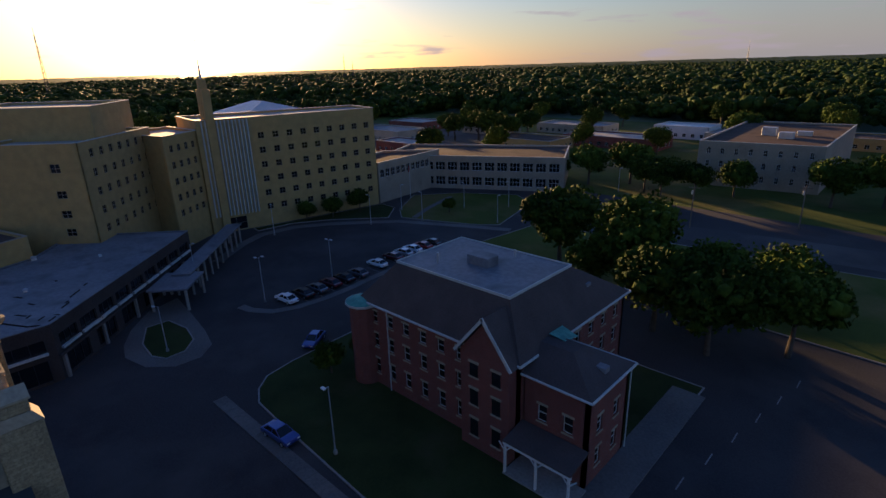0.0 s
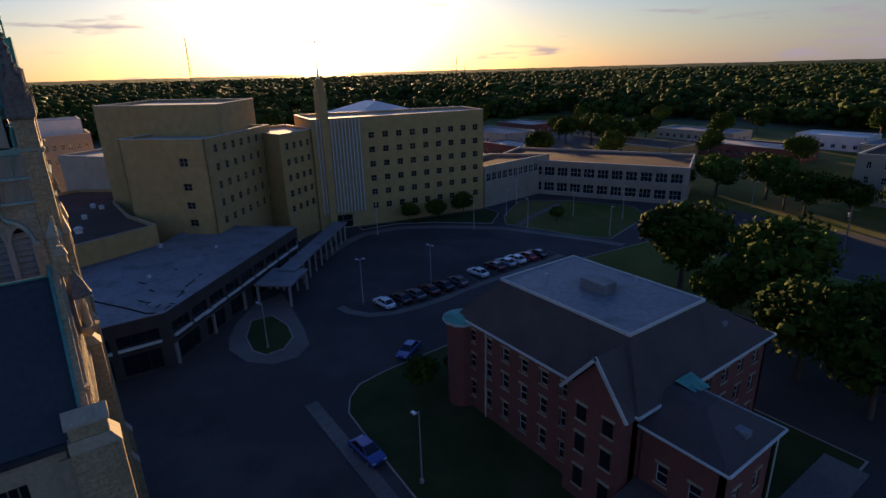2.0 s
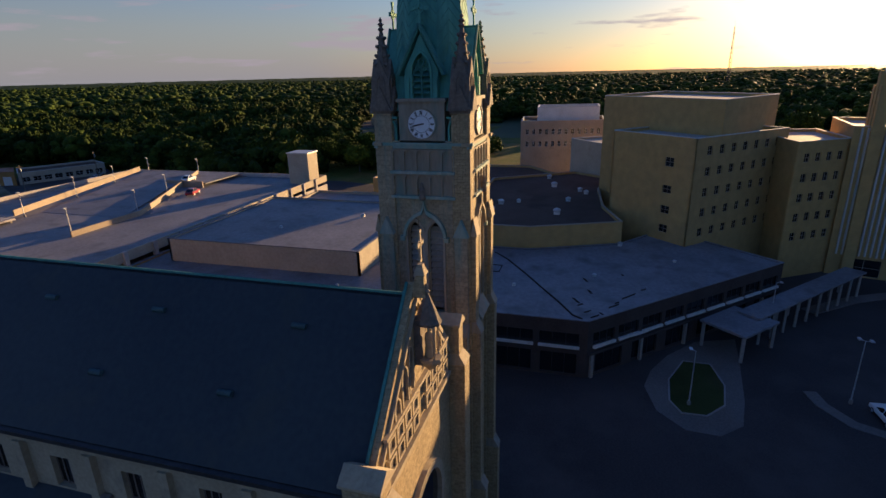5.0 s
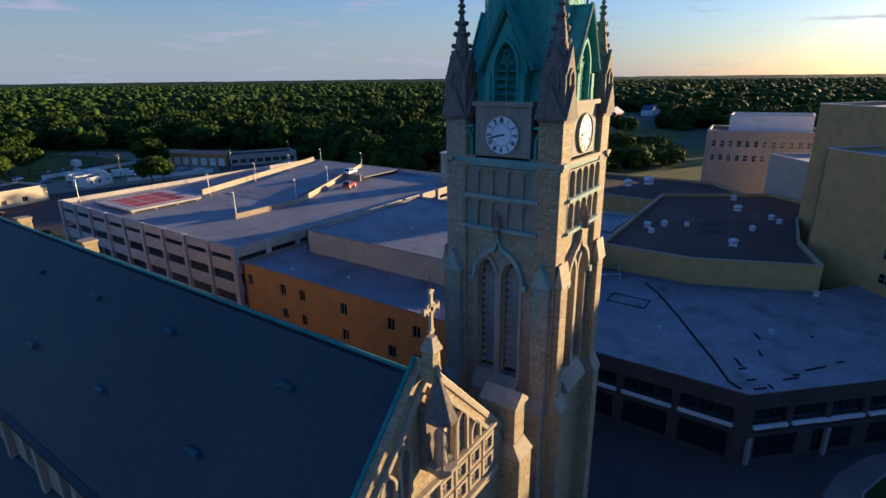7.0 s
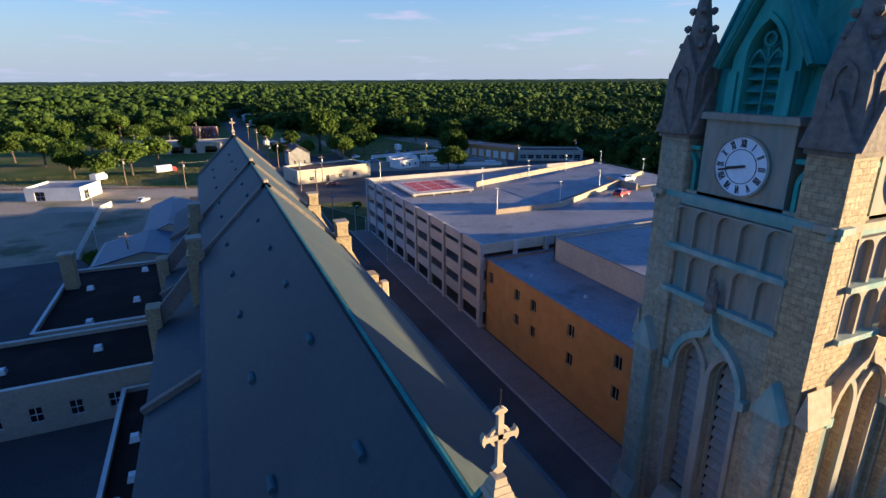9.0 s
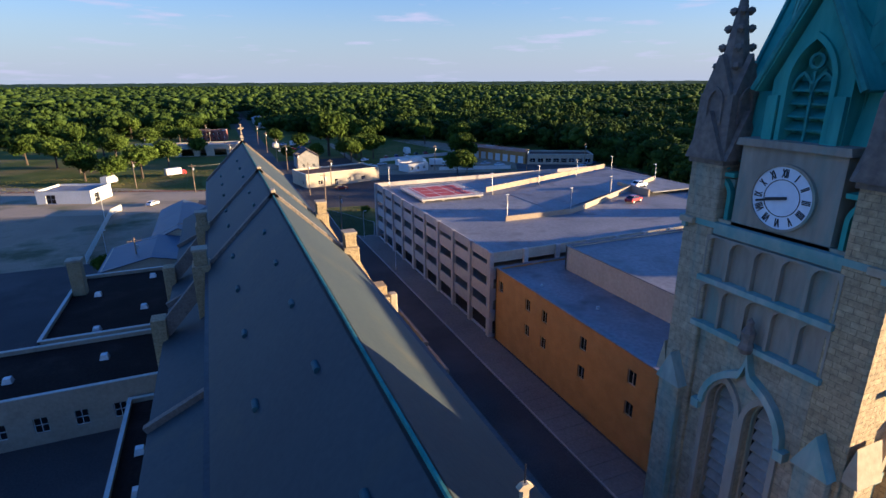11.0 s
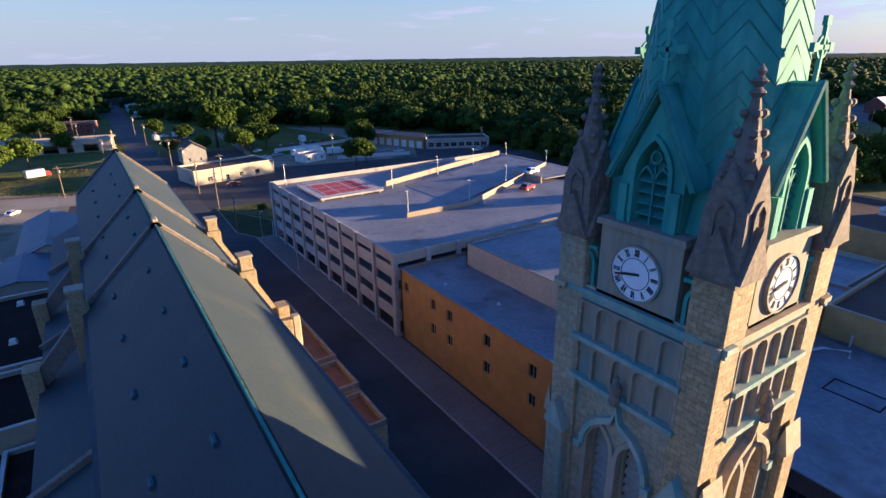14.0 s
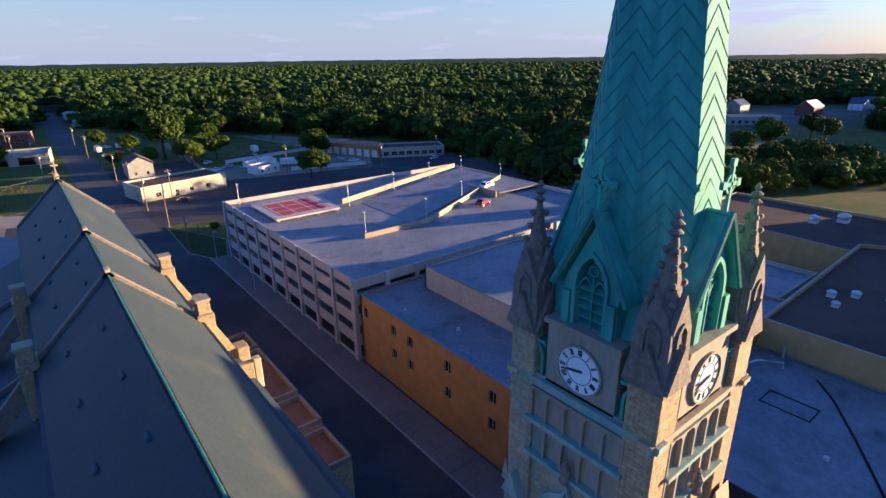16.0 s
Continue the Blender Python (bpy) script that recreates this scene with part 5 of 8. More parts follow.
def clock_face(place, uc, wc, r, parent):
    n = 40
    disc = [(uc + r * math.cos(6.28319 * i / n), wc + r * math.sin(6.28319 * i / n)) for i in range(n)]
    dial = tp("clock_dial", Geo().extrude(disc, place, 0.06), CLOCKWHITE, "pale blue-white round clock dial", parent)
    # the two parts below hang from the tower's clock panel
    for k, word in enumerate(ROMAN):
        num = Geo()
        a = radians(90 - 30 * k)
        rad, tan = Vector((math.cos(a), math.sin(a))), Vector((math.sin(a), -math.cos(a)))
        widths = [0.30 if ch == "I" else 0.62 for ch in word]
        pos = -sum(widths) / 2
        for ch, wd_ in zip(word, widths):
            for p, q in GLYPHS[ch]:
                def on(pt):
                    s = (pos + wd_ / 2 + pt[0]) * r * 0.17
                    v = rad * (r * 0.66 + pt[1] * r * 0.27) + tan * s
                    return (uc + v.x, wc + v.y)
                stroke(num, place, on(p), on(q), r * 0.036, 0.061, 0.072)
            pos += wd_
        tp("numeral", num, INK, "black roman numeral", parent)
    ringo = [(uc + r * 0.60 * math.cos(6.28319 * i / n), wc + r * 0.60 * math.sin(6.28319 * i / n)) for i in range(n + 1)]
    ringi = [(uc + r * 0.575 * math.cos(6.28319 * i / n), wc + r * 0.575 * math.sin(6.28319 * i / n)) for i in range(n + 1)]
    tp("dial_ring", Geo().ring(ringo, ringi, lambda u, w, d: place(u, w, 0.061 + d), 0.01), INK, "", parent)
    rim_o = [(uc + (r + 0.07) * math.cos(6.28319 * i / n), wc + (r + 0.07) * math.sin(6.28319 * i / n)) for i in range(n + 1)]
    rim_i = [(uc + r * math.cos(6.28319 * i / n), wc + r * math.sin(6.28319 * i / n)) for i in range(n + 1)]
    tp("dial_rim", Geo().ring(rim_o, rim_i, place, 0.11), TOWERASH, "", parent)
    for ang, ln, wd_, d in ((radians(90 - 6 * 42.6), r * 0.86, r * 0.075, 0.085), (radians(90 - 30 * 8.62), r * 0.52, r * 0.10, 0.10)):
        g = Geo()
        c_, s_ = math.cos(ang), math.sin(ang)
        stroke(g, place, (uc - c_ * r * 0.2, wc - s_ * r * 0.2), (uc + c_ * ln, wc + s_ * ln), wd_, d, d + 0.012)
        tp("clock_pointer", g, INK, "black clock pointer", parent)


def niche_row(place, parent, u0, u1, w0, w1, count, mat):
    step = (u1 - u0) / count
    for k in range(count):
        uc = u0 + step * (k + 0.5)
        half = step / 2 - 0.05
        inn = archway(uc, half, w0 + 0.05, w1 - 0.36, 0.31, 5)
        out = [(uc - step / 2, w0 + 0.05), *[(uc - step / 2 + step * j / 10, w1) for j in range(11)], (uc + step / 2, w0 + 0.05)]
        tp("blind_arch", Geo().ring(out, inn, place, 0.17), mat, "", parent)
    tp("niche_sill", fbox(Geo(), place, u0 - 0.05, u1 + 0.05, w0 - 0.12, w0 + 0.05, 0, 0.30), GREENSTONE, "", parent)


def pinnacle(x, y, z0, scale=1.0):
    """A square shaft with four gablets and a crocketed spirelet."""
    t = tp("pinnacle", Geo().prism([(x - 0.62, y - 0.62), (x + 0.62, y - 0.62), (x + 0.62, y + 0.62), (x - 0.62, y + 0.62)], z0, z0 + 2.0,
                                   [(x - 0.55, y - 0.55), (x + 0.55, y - 0.55), (x + 0.55, y + 0.55), (x - 0.55, y + 0.55)]), DARKSTONE, "weathered stone corner pinnacle")
    for turn in (0, 90, 180, 270):
        pl = face_of(x, y, turn, 0.55)
        tp("gablet", Geo().extrude([(-0.66, z0 + 0.15), (0.66, z0 + 0.15), (0, z0 + 1.55)], pl, 0.2), DARKSTONE, "", t)
        tp("upper_gablet", Geo().extrude([(-0.5, z0 + 1.95), (0.5, z0 + 1.95), (0.0, z0 + 3.1)], lambda u, w, d, pl=pl: pl(u, w, d - 0.16), 0.18), DARKSTONE, "", t)
        arch = archway(0, 0.2, z0 + 1.2, z0 + 1.75, 0.35, 4)
        tp("blind_light", Geo().ring(archway(0, 0.3, z0 + 1.15, z0 + 1.8, 0.42, 4), arch, pl, 0.08), DARKSTONE, "", t)
    tp("spirelet", Geo().turn([(0.56, z0 + 2.0), (0.42, z0 + 2.7), (0.10, z0 + 4.6)], x, y, 8, 0.3927), DARKSTONE, "", t)
    for k, f in enumerate((0.12, 0.36, 0.6, 0.82)):
        z = z0 + 2.5 + f * 2.1
        r = 0.46 - 0.36 * f
        for q in range(4):
            a = radians(45 + 90 * q)
            cx, cy = x + math.cos(a) * (r + 0.05), y + math.sin(a) * (r + 0.05)
            tp("crocket", Geo().turn([(0.03, z - 0.10), (0.12, z), (0.10, z + 0.09), (0.02, z + 0.13)], cx, cy, 6), DARKSTONE, "", t)
    tp("finial", Geo().turn([(0.10, z0 + 4.6), (0.20, z0 + 4.72), (0.08, z0 + 4.84), (0.20, z0 + 4.98), (0.06, z0 + 5.1), (0.12, z0 + 5.2), (0.02, z0 + 5.36)], x, y, 8), DARKSTONE, "", t)
    return t


# core, with the belfry openings cut out of each side
HALF = TH
for turn in (0, 90, 180, 270):
    pl = face_of(TX, TY, turn, HALF - 0.5)
    g = Geo()
    bel = [(-0.66, 0.52), (0.66, 0.52)]
    holes_u = [(c - h, c + h) for c, h in bel]
    foot, spring, rise = 21.8, 27.1, 0.95
    fbox(g, pl, -HALF, HALF, 0, foot, 0, 0.5)
    WALLMAT = STONE if turn in (0, 90) else TOWERSTONE
    wall = tp("belfry_wall", g, WALLMAT, "limestone tower wall")
    for ua, ub in ((-HALF, holes_u[0][0]), (holes_u[0][1], holes_u[1][0]), (holes_u[1][1], HALF)):
        tp("belfry_pier", fbox(Geo(), pl, ua, ub, foot, 33, 0, 0.5), WALLMAT, "", wall)
    for c, h in bel:
        arch = lancet(c, h, spring, rise, 7)
        tp("belfry_head", Geo().ring([(ua, 33) for ua, wa in arch], arch, pl, 0.5), WALLMAT, "", wall)
    pw = face_of(TX, TY, turn, HALF)
    pin = face_of(TX, TY, turn, HALF - 0.42)
    for c, h in bel:
        tp("opening_frame", Geo().ring(archway(c, h + 0.14, foot, spring, rise + 0.2), archway(c, h - 0.02, foot, spring, rise - 0.03), pw, 0.12), TOWERASH, "", wall)
        tp("inner_frame", Geo().ring(archway(c, h + 0.02, foot, spring, rise), archway(c, h - 0.06, foot, spring, rise - 0.1), pin, 0.16), TOWERASH, "", wall)
        z = foot + 0.2
        while z < spring + 0.35:
            hw = h - 0.05 if z < spring else h - 0.05 - (z - spring) * 0.45
            gl = Geo().add([pin(-hw + c, z, 0.02), pin(hw + c, z, 0.02), pin(hw + c, z + 0.27, -0.25), pin(-hw + c, z + 0.27, -0.25),
                            pin(-hw + c, z + 0.06, 0.05), pin(hw + c, z + 0.06, 0.05), pin(hw + c, z + 0.33, -0.22), pin(-hw + c, z + 0.33, -0.22)],
                           [(3, 2, 1, 0), (4, 5, 6, 7), (0, 1, 5, 4), (1, 2, 6, 5), (2, 3, 7, 6), (3, 0, 4, 7)])
            tp("louvre", gl, LOUVRE, "", wall)
            z += 0.40
    # black sheet behind the louvres stands for the unlit belfry
    tp("dark_back", fbox(Geo(), face_of(TX, TY, turn, HALF - 1.0), -1.2, 1.2, foot, 28.2, 0, 0.05), BLACKHOLE, "", wall)
    # ogee hood over the pair
    hood_o, hood_i = ogee(0, 1.42, 27.0, 1.75, 29.35), ogee(0, 1.24, 27.0, 1.5, 29.0)
    tp("ogee_hood", Geo().ring(hood_o, hood_i, pw, 0.26), GREENSTONE if turn == 270 else ASHLAR, "", wall)
    tp("tracery_rosette", Geo().extrude([(0.2 * (1 + 0.35 * math.cos(3 * t)) * math.cos(t + 1.57), 28.35 + 0.2 * (1 + 0.35 * math.cos(3 * t)) * math.sin(t + 1.57)) for t in [6.28319 * i / 18 for i in range(18)]], pw, 0.1), TOWERASH, "", wall)
    for s in (-1, 1):
        tp("hood_stop", fbox(Geo(), pw, s * 1.45 - 0.14, s * 1.45 + 0.14, 26.75, 27.05, 0, 0.32), GREENSTONE, "", wall)
    tp("belfry_sill", Geo().add([pw(-1.25, foot, 0), pw(1.25, foot, 0), pw(1.25, foot - 0.9, 0.55), pw(-1.25, foot - 0.9, 0.55), pw(-1.25, foot - 1.2, 0), pw(1.25, foot - 1.2, 0)],
                                [(0, 1, 2, 3), (3, 2, 5, 4), (0, 3, 4), (1, 5, 2), (0, 4, 5, 1)]), TOWERASH, "", wall)
    # two rows of blind niches
    stage = tp("niche_stage", fbox(Geo(), pw, -2.05, 2.05, 29.55, 32.55, 0, 0.03), TOWERASH, "carved blind arcade in two rows")
    niche_row(face_of(TX, TY, turn, HALF + 0.03), stage, -2.0, 2.0, 31.15, 32.5, 5, TOWERASH)
    niche_row(face_of(TX, TY, turn, HALF + 0.03), stage, -2.0, 2.0, 29.62, 31.0, 5, TOWERASH)
    tp("carved_figure", Geo().turn([(0.16, 29.45), (0.22, 29.6), (0.16, 29.8), (0.2, 30.1), (0.1, 30.3), (0.11, 30.42), (0.02, 30.55)], *pw(0, 0, 0.36)[:2], 8), DARKSTONE, "small carved bracket ornament", stage)
    # string courses
    tp("cornice", Geo().extrude([(-HALF - 0.28, 32.55), (HALF + 0.28, 32.55), (HALF + 0.28, 32.72), (-HALF - 0.28, 32.72)], pw, 0.14), GREENSTONE)
    tp("cornice_top", fbox(Geo(), pw, -HALF - 0.34, HALF + 0.34, 32.721, 32.9, -0.3, 0.2), GREENSTONE if turn == 270 else ASHLAR)
    # clock stage
    panel = tp("clock_panel", fbox(Geo(), pw, -1.42, 1.42, 32.9, 35.25, -0.9, 0.0), TOWERASH, "smooth stone panel holding the clock")
    tp("panel_hood", Geo().extrude([(-1.55, 35.25), (1.55, 35.25), (1.5, 35.45), (-1.5, 35.45)], lambda u, w, d, p=pw: p(u, w, d - 1.0), 1.14), TOWERASH, "", panel)
    clock_face(pw, 0.0, 33.98, 0.84, panel)
    for s in (-1, 1):
        tp("aedicule_arch", Geo().ring(archway(s * 1.95, 0.36, 32.9, 33.7, 0.55, 5), archway(s * 1.95, 0.24, 32.9, 33.7, 0.4, 5), lambda u, w, d, p=pw: p(u, w, d - 0.22), 0.2), COPPER, "green copper-stained small arch", panel)
        tp("aedicule_back", fbox(Geo(), pw, s * 1.95 - 0.3, s * 1.95 + 0.3, 32.9, 34.2, -0.5, -0.2), GREENSTONE, "", panel)
        tp("aedicule_bar", fbox(Geo(), pw, s * 1.95 - 0.42, s * 1.95 + 0.42, 34.28, 34.4, -0.45, 0.02), COPPER, "", panel)
        tp("aedicule_finial", Geo().turn([(0.05, 34.4), (0.12, 34.5), (0.02, 34.7)], *pw(s * 1.95, 0, -0.1)[:2], 6), COPPER, "", panel)

# corner piers and buttresses
for sx in (-1, 1):
    for sy in (-1, 1):
        x, y = TX + sx * 2.42, TY + sy * 2.42
        pier = tp("corner_pier", Geo().box(x - 0.56, y - 0.56, 0, x + 0.56, y + 0.56, 34.9), TOWERSTONE if sx < 0 and sy > 0 else STONE, "stone corner pier", bevel=0.04)
        pinnacle(TX + sx * 2.42, TY + sy * 2.42, 34.6)
        for ax in (0, 1):
            # two buttresses at each corner, one to each side
            def bp(u0, u1, d0, d1, z0, z1, t0=None):
                if ax == 0:
                    return [(x + sx * d0, y + u0), (x + sx * d1, y + u0), (x + sx * d1, y + u1), (x + sx * d0, y + u1)]
                return [(x + u0, y + sy * d0), (x + u1, y + sy * d0), (x + u1, y + sy * d1), (x + u0, y + sy * d1)]
            for d1, z0, z1 in ((0.85, 20.6, 27.2), (1.15, 8.0, 20.6), (1.5, 0.0, 8.0)):
                tp("buttress", Geo().prism(bp(-0.42, 0.42, 0.55, d1, z0, z1), z0, z1), TOWERSTONE if ax == 0 and sx < 0 else STONE, "", pier, bevel=0.03)
                nxt = {0.85: 0.56, 1.15: 0.86, 1.5: 1.16}[d1]
                if z1 > 25:
                    continue
                tp("weathering", Geo().prism(bp(-0.47, 0.47, 0.55, d1 + 0.06, 0, 0), z1, z1 + 0.75, bp(-0.45, 0.45, 0.55, nxt, 0, 0)), TOWERASH, "", pier)
            # gabled head at the top set-off
            o = bp(-0.5, 0.5, 0.5, 0.95, 0, 0)
            mid = [((o[0][0] + o[3][0]) / 2, (o[0][1] + o[3][1]) / 2), ((o[1][0] + o[2][0]) / 2, (o[1][1] + o[2][1]) / 2)]
            tp("buttress_gable", Geo().add([(*o[0], 27.2), (*o[1], 27.2), (*o[2], 27.2), (*o[3], 27.2), (*mid[0], 28.3), (*mid[1], 28.3)],
                                           [(3, 2, 1, 0), (0, 1, 5, 4), (3, 4, 5, 2), (1, 2, 5), (0, 4, 3)]), GREENSTONE if ax == 0 and sx < 0 else ASHLAR, "", pier)

# ---- spire ----
SPIRE_TOP = 58.5
def apo(z):
    return max(0.03, 1.43 + (45.4 - z) * 0.1092) if z > 40 else 2.02 + (40 - z) * 0.03
spire = tp("spire", Geo().turn([(apo(z) / math.cos(math.pi / 8), z) for z in (34.7, 38.5, 40.0, 46.0, 52.0, SPIRE_TOP)], TX, TY, 8, math.pi / 8), COPPER, "tall green copper octagonal spire")
for q in range(4):
    a = radians(45 + 90 * q)
    c_, s_ = math.cos(a), math.sin(a)
    r0 = apo(34.7)
    base = [(TX + c_ * r0 - s_ * 1.3, TY + s_ * r0 + c_ * 1.3), (TX + c_ * (r0 + 1.2), TY + s_ * (r0 + 1.2)), (TX + c_ * r0 + s_ * 1.3, TY + s_ * r0 - c_ * 1.3)]
    tip = (TX + c_ * apo(38.6), TY + s_ * apo(38.6), 38.6)
    tp("broach", Geo().add([(*base[0], 34.7), (*base[1], 34.7), (*base[2], 34.7), tip, (TX, TY, 34.7)], [(0, 1, 3), (1, 2, 3), (2, 1, 0), (0, 3, 2)]), COPPER, "", spire)
for k in range(8):
    turn = 45 * k
    def on(u, w, d, t=turn):
        return face_of(TX, TY, t, apo(w))(u, w, d)
    def half_at(w):
        return apo(w) * math.tan(math.pi / 8)
    # slanted seams in a herringbone, and rolled seams on the arrises
    z = 33.2
    while z < 53:
        h = half_at(z)
        for sd in (-1, 1):
            lo, hi = (sd * h, z), (0.0, z + 1.15 * h)
            if lo[1] < 34.85:
                f = (34.85 - lo[1]) / (hi[1] - lo[1])
                lo = (lo[0] * (1 - f), 34.85) if f < 0.95 else None
            if lo:
                v = Vector((hi[0] - lo[0], hi[1] - lo[1])).normalized() * 0.018
                nn = (-v.y, v.x)
                pts = [(lo[0] - nn[0], lo[1] - nn[1]), (hi[0] - nn[0], hi[1] - nn[1]), (hi[0] + nn[0], hi[1] + nn[1]), (lo[0] + nn[0], lo[1] + nn[1])]
                tp("herringbone_seam", Geo().extrude(pts if sd < 0 else pts[::-1], lambda u, w, d: on(u, w, d - 0.01), 0.028), COPPER_SEAM, "", spire)
        z += 0.62
    tp("face_seam", Geo().extrude([(-0.02, 34.85), (0.02, 34.85), (0.02, 53.5), (-0.02, 53.5)], lambda u, w, d: on(u, w, d - 0.01), 0.04), COPPER_SEAM, "", spire)
    a = radians(turn - 90 + 22.5)
    r0, r1 = apo(34.8) / math.cos(math.pi / 8), apo(SPIRE_TOP) / math.cos(math.pi / 8)
    tp("arris_roll", Geo().tube([(TX + math.cos(a) * r0, TY + math.sin(a) * r0, 34.8), (TX + math.cos(a) * r1, TY + math.sin(a) * r1, SPIRE_TOP)], 0.06, 6, 0.03), COPPER, "", spire)

# gabled louvred dormers on the four sides
for turn in (0, 90, 180, 270):
    off = 2.56
    pl = face_of(TX, TY, turn, off)
    luc = tp("spire_dormer", Geo().ring([(-1.02, 34.75), (-1.02, 37.0), *[(-1.02 + 2.04 * j / 16, 37.0 + (1.0 - abs(-1 + 2 * j / 16)) * 2.0) for j in range(17)], (1.02, 37.0), (1.02, 34.75)],
                                        [(-0.55, 35.0), (-0.55, 36.9), *[(p[0], p[1]) for p in lancet(0, 0.55, 36.9, 1.05, 8)], (0.55, 36.9), (0.55, 35.0)],
                                        lambda u, w, d: pl(u, w, d - 0.5), 0.5), COPPER, "green copper gabled dormer with louvres")
    tp("dormer_cheek", fbox(Geo(), pl, -1.05, -0.85, 34.75, 37.0, -1.6, -0.5), COPPER, "", luc)
    tp("dormer_cheek", fbox(Geo(), pl, 0.85, 1.05, 34.75, 37.0, -1.6, -0.5), COPPER, "", luc)
    tp("dormer_sill", fbox(Geo(), pl, -1.05, 1.05, 34.7, 35.0, -0.5, 0.1), COPPER, "", luc)
    for s in (-1, 1):
        tp("dormer_roof", Geo().slab([pl(0, 39.5, 0.22), pl(0, 39.5, -1.9), pl(s * 1.42, 36.75, -1.9), pl(s * 1.42, 36.75, 0.22)], 0.12), COPPER, "", luc)
        tp("barge_roll", Geo().tube([pl(0, 39.5, 0.22), pl(s * 1.42, 36.75, 0.22)], 0.09, 6), COPPER_SEAM, "", luc)
        tp("jamb_pier", fbox(Geo(), pl, s * 0.86 - 0.14, s * 0.86 + 0.14, 34.75, 36.6, 0, 0.16), COPPER, "", luc)
    tp("arch_moulding", Geo().ring(archway(0, 0.68, 35.0, 36.9, 1.22), archway(0, 0.55, 35.0, 36.9, 1.05), pl, 0.1), COPPER, "", luc)
    # black sheet painting the shade inside the dormer
    tp("dormer_back", fbox(Geo(), pl, -0.8, 0.8, 34.9, 38.2, -0.6, -0.52), BLACKHOLE, "", luc)
    z = 35.05
    while z < 36.9:
        tp("louvre", Geo().add([pl(-0.55, z, -0.1), pl(0.55, z, -0.1), pl(0.55, z + 0.2, -0.42), pl(-0.55, z + 0.2, -0.42), pl(-0.55, z + 0.05, -0.1), pl(0.55, z + 0.05, -0.1), pl(0.55, z + 0.25, -0.42), pl(-0.55, z + 0.25, -0.42)],
                               [(3, 2, 1, 0), (4, 5, 6, 7), (0, 1, 5, 4), (1, 2, 6, 5), (2, 3, 7, 6), (3, 0, 4, 7)]), COPPER_SEAM, "", luc)
        z += 0.33
    tr = Geo()
    fbox(tr, pl, -0.03, 0.03, 35.0, 37.2, -0.14, -0.06)
    for s in (-1, 1):
        tr.ring(lancet(s * 0.27, 0.27, 36.75, 0.45, 5), lancet(s * 0.27, 0.21, 36.75, 0.36, 5), lambda u, w, d: pl(u, w, d - 0.14), 0.08)
    n = 14
    tr.ring([(0.2 * math.cos(6.28319 * i / n), 37.45 + 0.2 * math.sin(6.28319 * i / n)) for i in range(n + 1)], [(0.13 * math.cos(6.28319 * i / n), 37.45 + 0.13 * math.sin(6.28319 * i / n)) for i in range(n + 1)], lambda u, w, d: pl(u, w, d - 0.14), 0.08)
    tp("tracery", tr, COPPER_SEAM, "", luc)
    cr = Geo()
    fbox(cr, pl, -0.05, 0.05, 39.4, 40.9, -0.05, 0.05), fbox(cr, pl, -0.4, 0.4, 40.25, 40.37, -0.05, 0.05)
    for uu, ww in ((-0.42, 40.31), (0.42, 40.31), (0, 40.93)):
        fbox(cr, pl, uu - 0.11, uu + 0.11, ww - 0.11, ww + 0.11, -0.06, 0.06)
    cr.ring([(0.3 * math.cos(6.28319 * i / n), 40.31 + 0.3 * math.sin(6.28319 * i / n)) for i in range(n + 1)], [(0.23 * math.cos(6.28319 * i / n), 40.31 + 0.23 * math.sin(6.28319 * i / n)) for i in range(n + 1)], lambda u, w, d: pl(u, w, d - 0.03), 0.06)
    tp("dormer_cross", cr, COPPER, "small green copper cross", luc)


# ---- red brick house ----
house = thing("brick_house", "red brick house with brown hipped roof and pale flat deck", "house", (24.0, -33.6, 0))
HOFF = Matrix.Translation((-24.0, 33.6, 0))
HX0, HX1, HY0, HY1, HE = 24.0, 46.6, -55.0, -33.6, 10.9


def hp(name, g, mat, label="", parent=None, **kw):
    return part(name, g.moved(HOFF), mat, parent or house, label, **kw)


def house_wall(p0, p1, z1, cols, rows, width=1.0):
    ln = math.hypot(p1[0] - p0[0], p1[1] - p0[1])
    holes = grid_holes(0.6, ln - 0.6, cols, width, rows)
    w = hp("wall", wall_panel(Geo(), p0, p1, 0, z1, holes, 0.4), REDBRICK, "red brick wall")
    d = Vector((p1[0] - p0[0], p1[1] - p0[1], 0)).normalized()
    out = Vector((d.y, -d.x, 0))
    for h in holes:
        window_unit(house, p0, p1, *h, mat=TRIM, mullions=0, bars=1, base=(24.0, -33.6, 0))
        for za, zb in ((h[2] - 0.16, h[2]), (h[3], h[3] + 0.22)):
            a = Vector((*p0, 0)) + d * (h[0] - 0.12) + out * 0.07
            b = Vector((*p0, 0)) + d * (h[1] + 0.12) + out * 0.07
            q = [a, b, b - out * 0.12, a - out * 0.12]
            hp("sill" if zb == h[2] else "lintel", Geo().prism([(v.x, v.y) for v in q], za, zb), ASHLAR)


R3 = [(1.6, 3.6), (5.2, 7.0), (8.4, 9.9)]
house_wall((HX1, HY1), (HX0, HY1), HE, 8, R3)
house_wall((HX0, HY1), (HX0, HY0), HE, 7, R3)
house_wall((HX0, HY0), (HX1, HY0), HE, 8, R3)
house_wall((HX1, HY0), (HX1, HY1), HE, 7, R3)
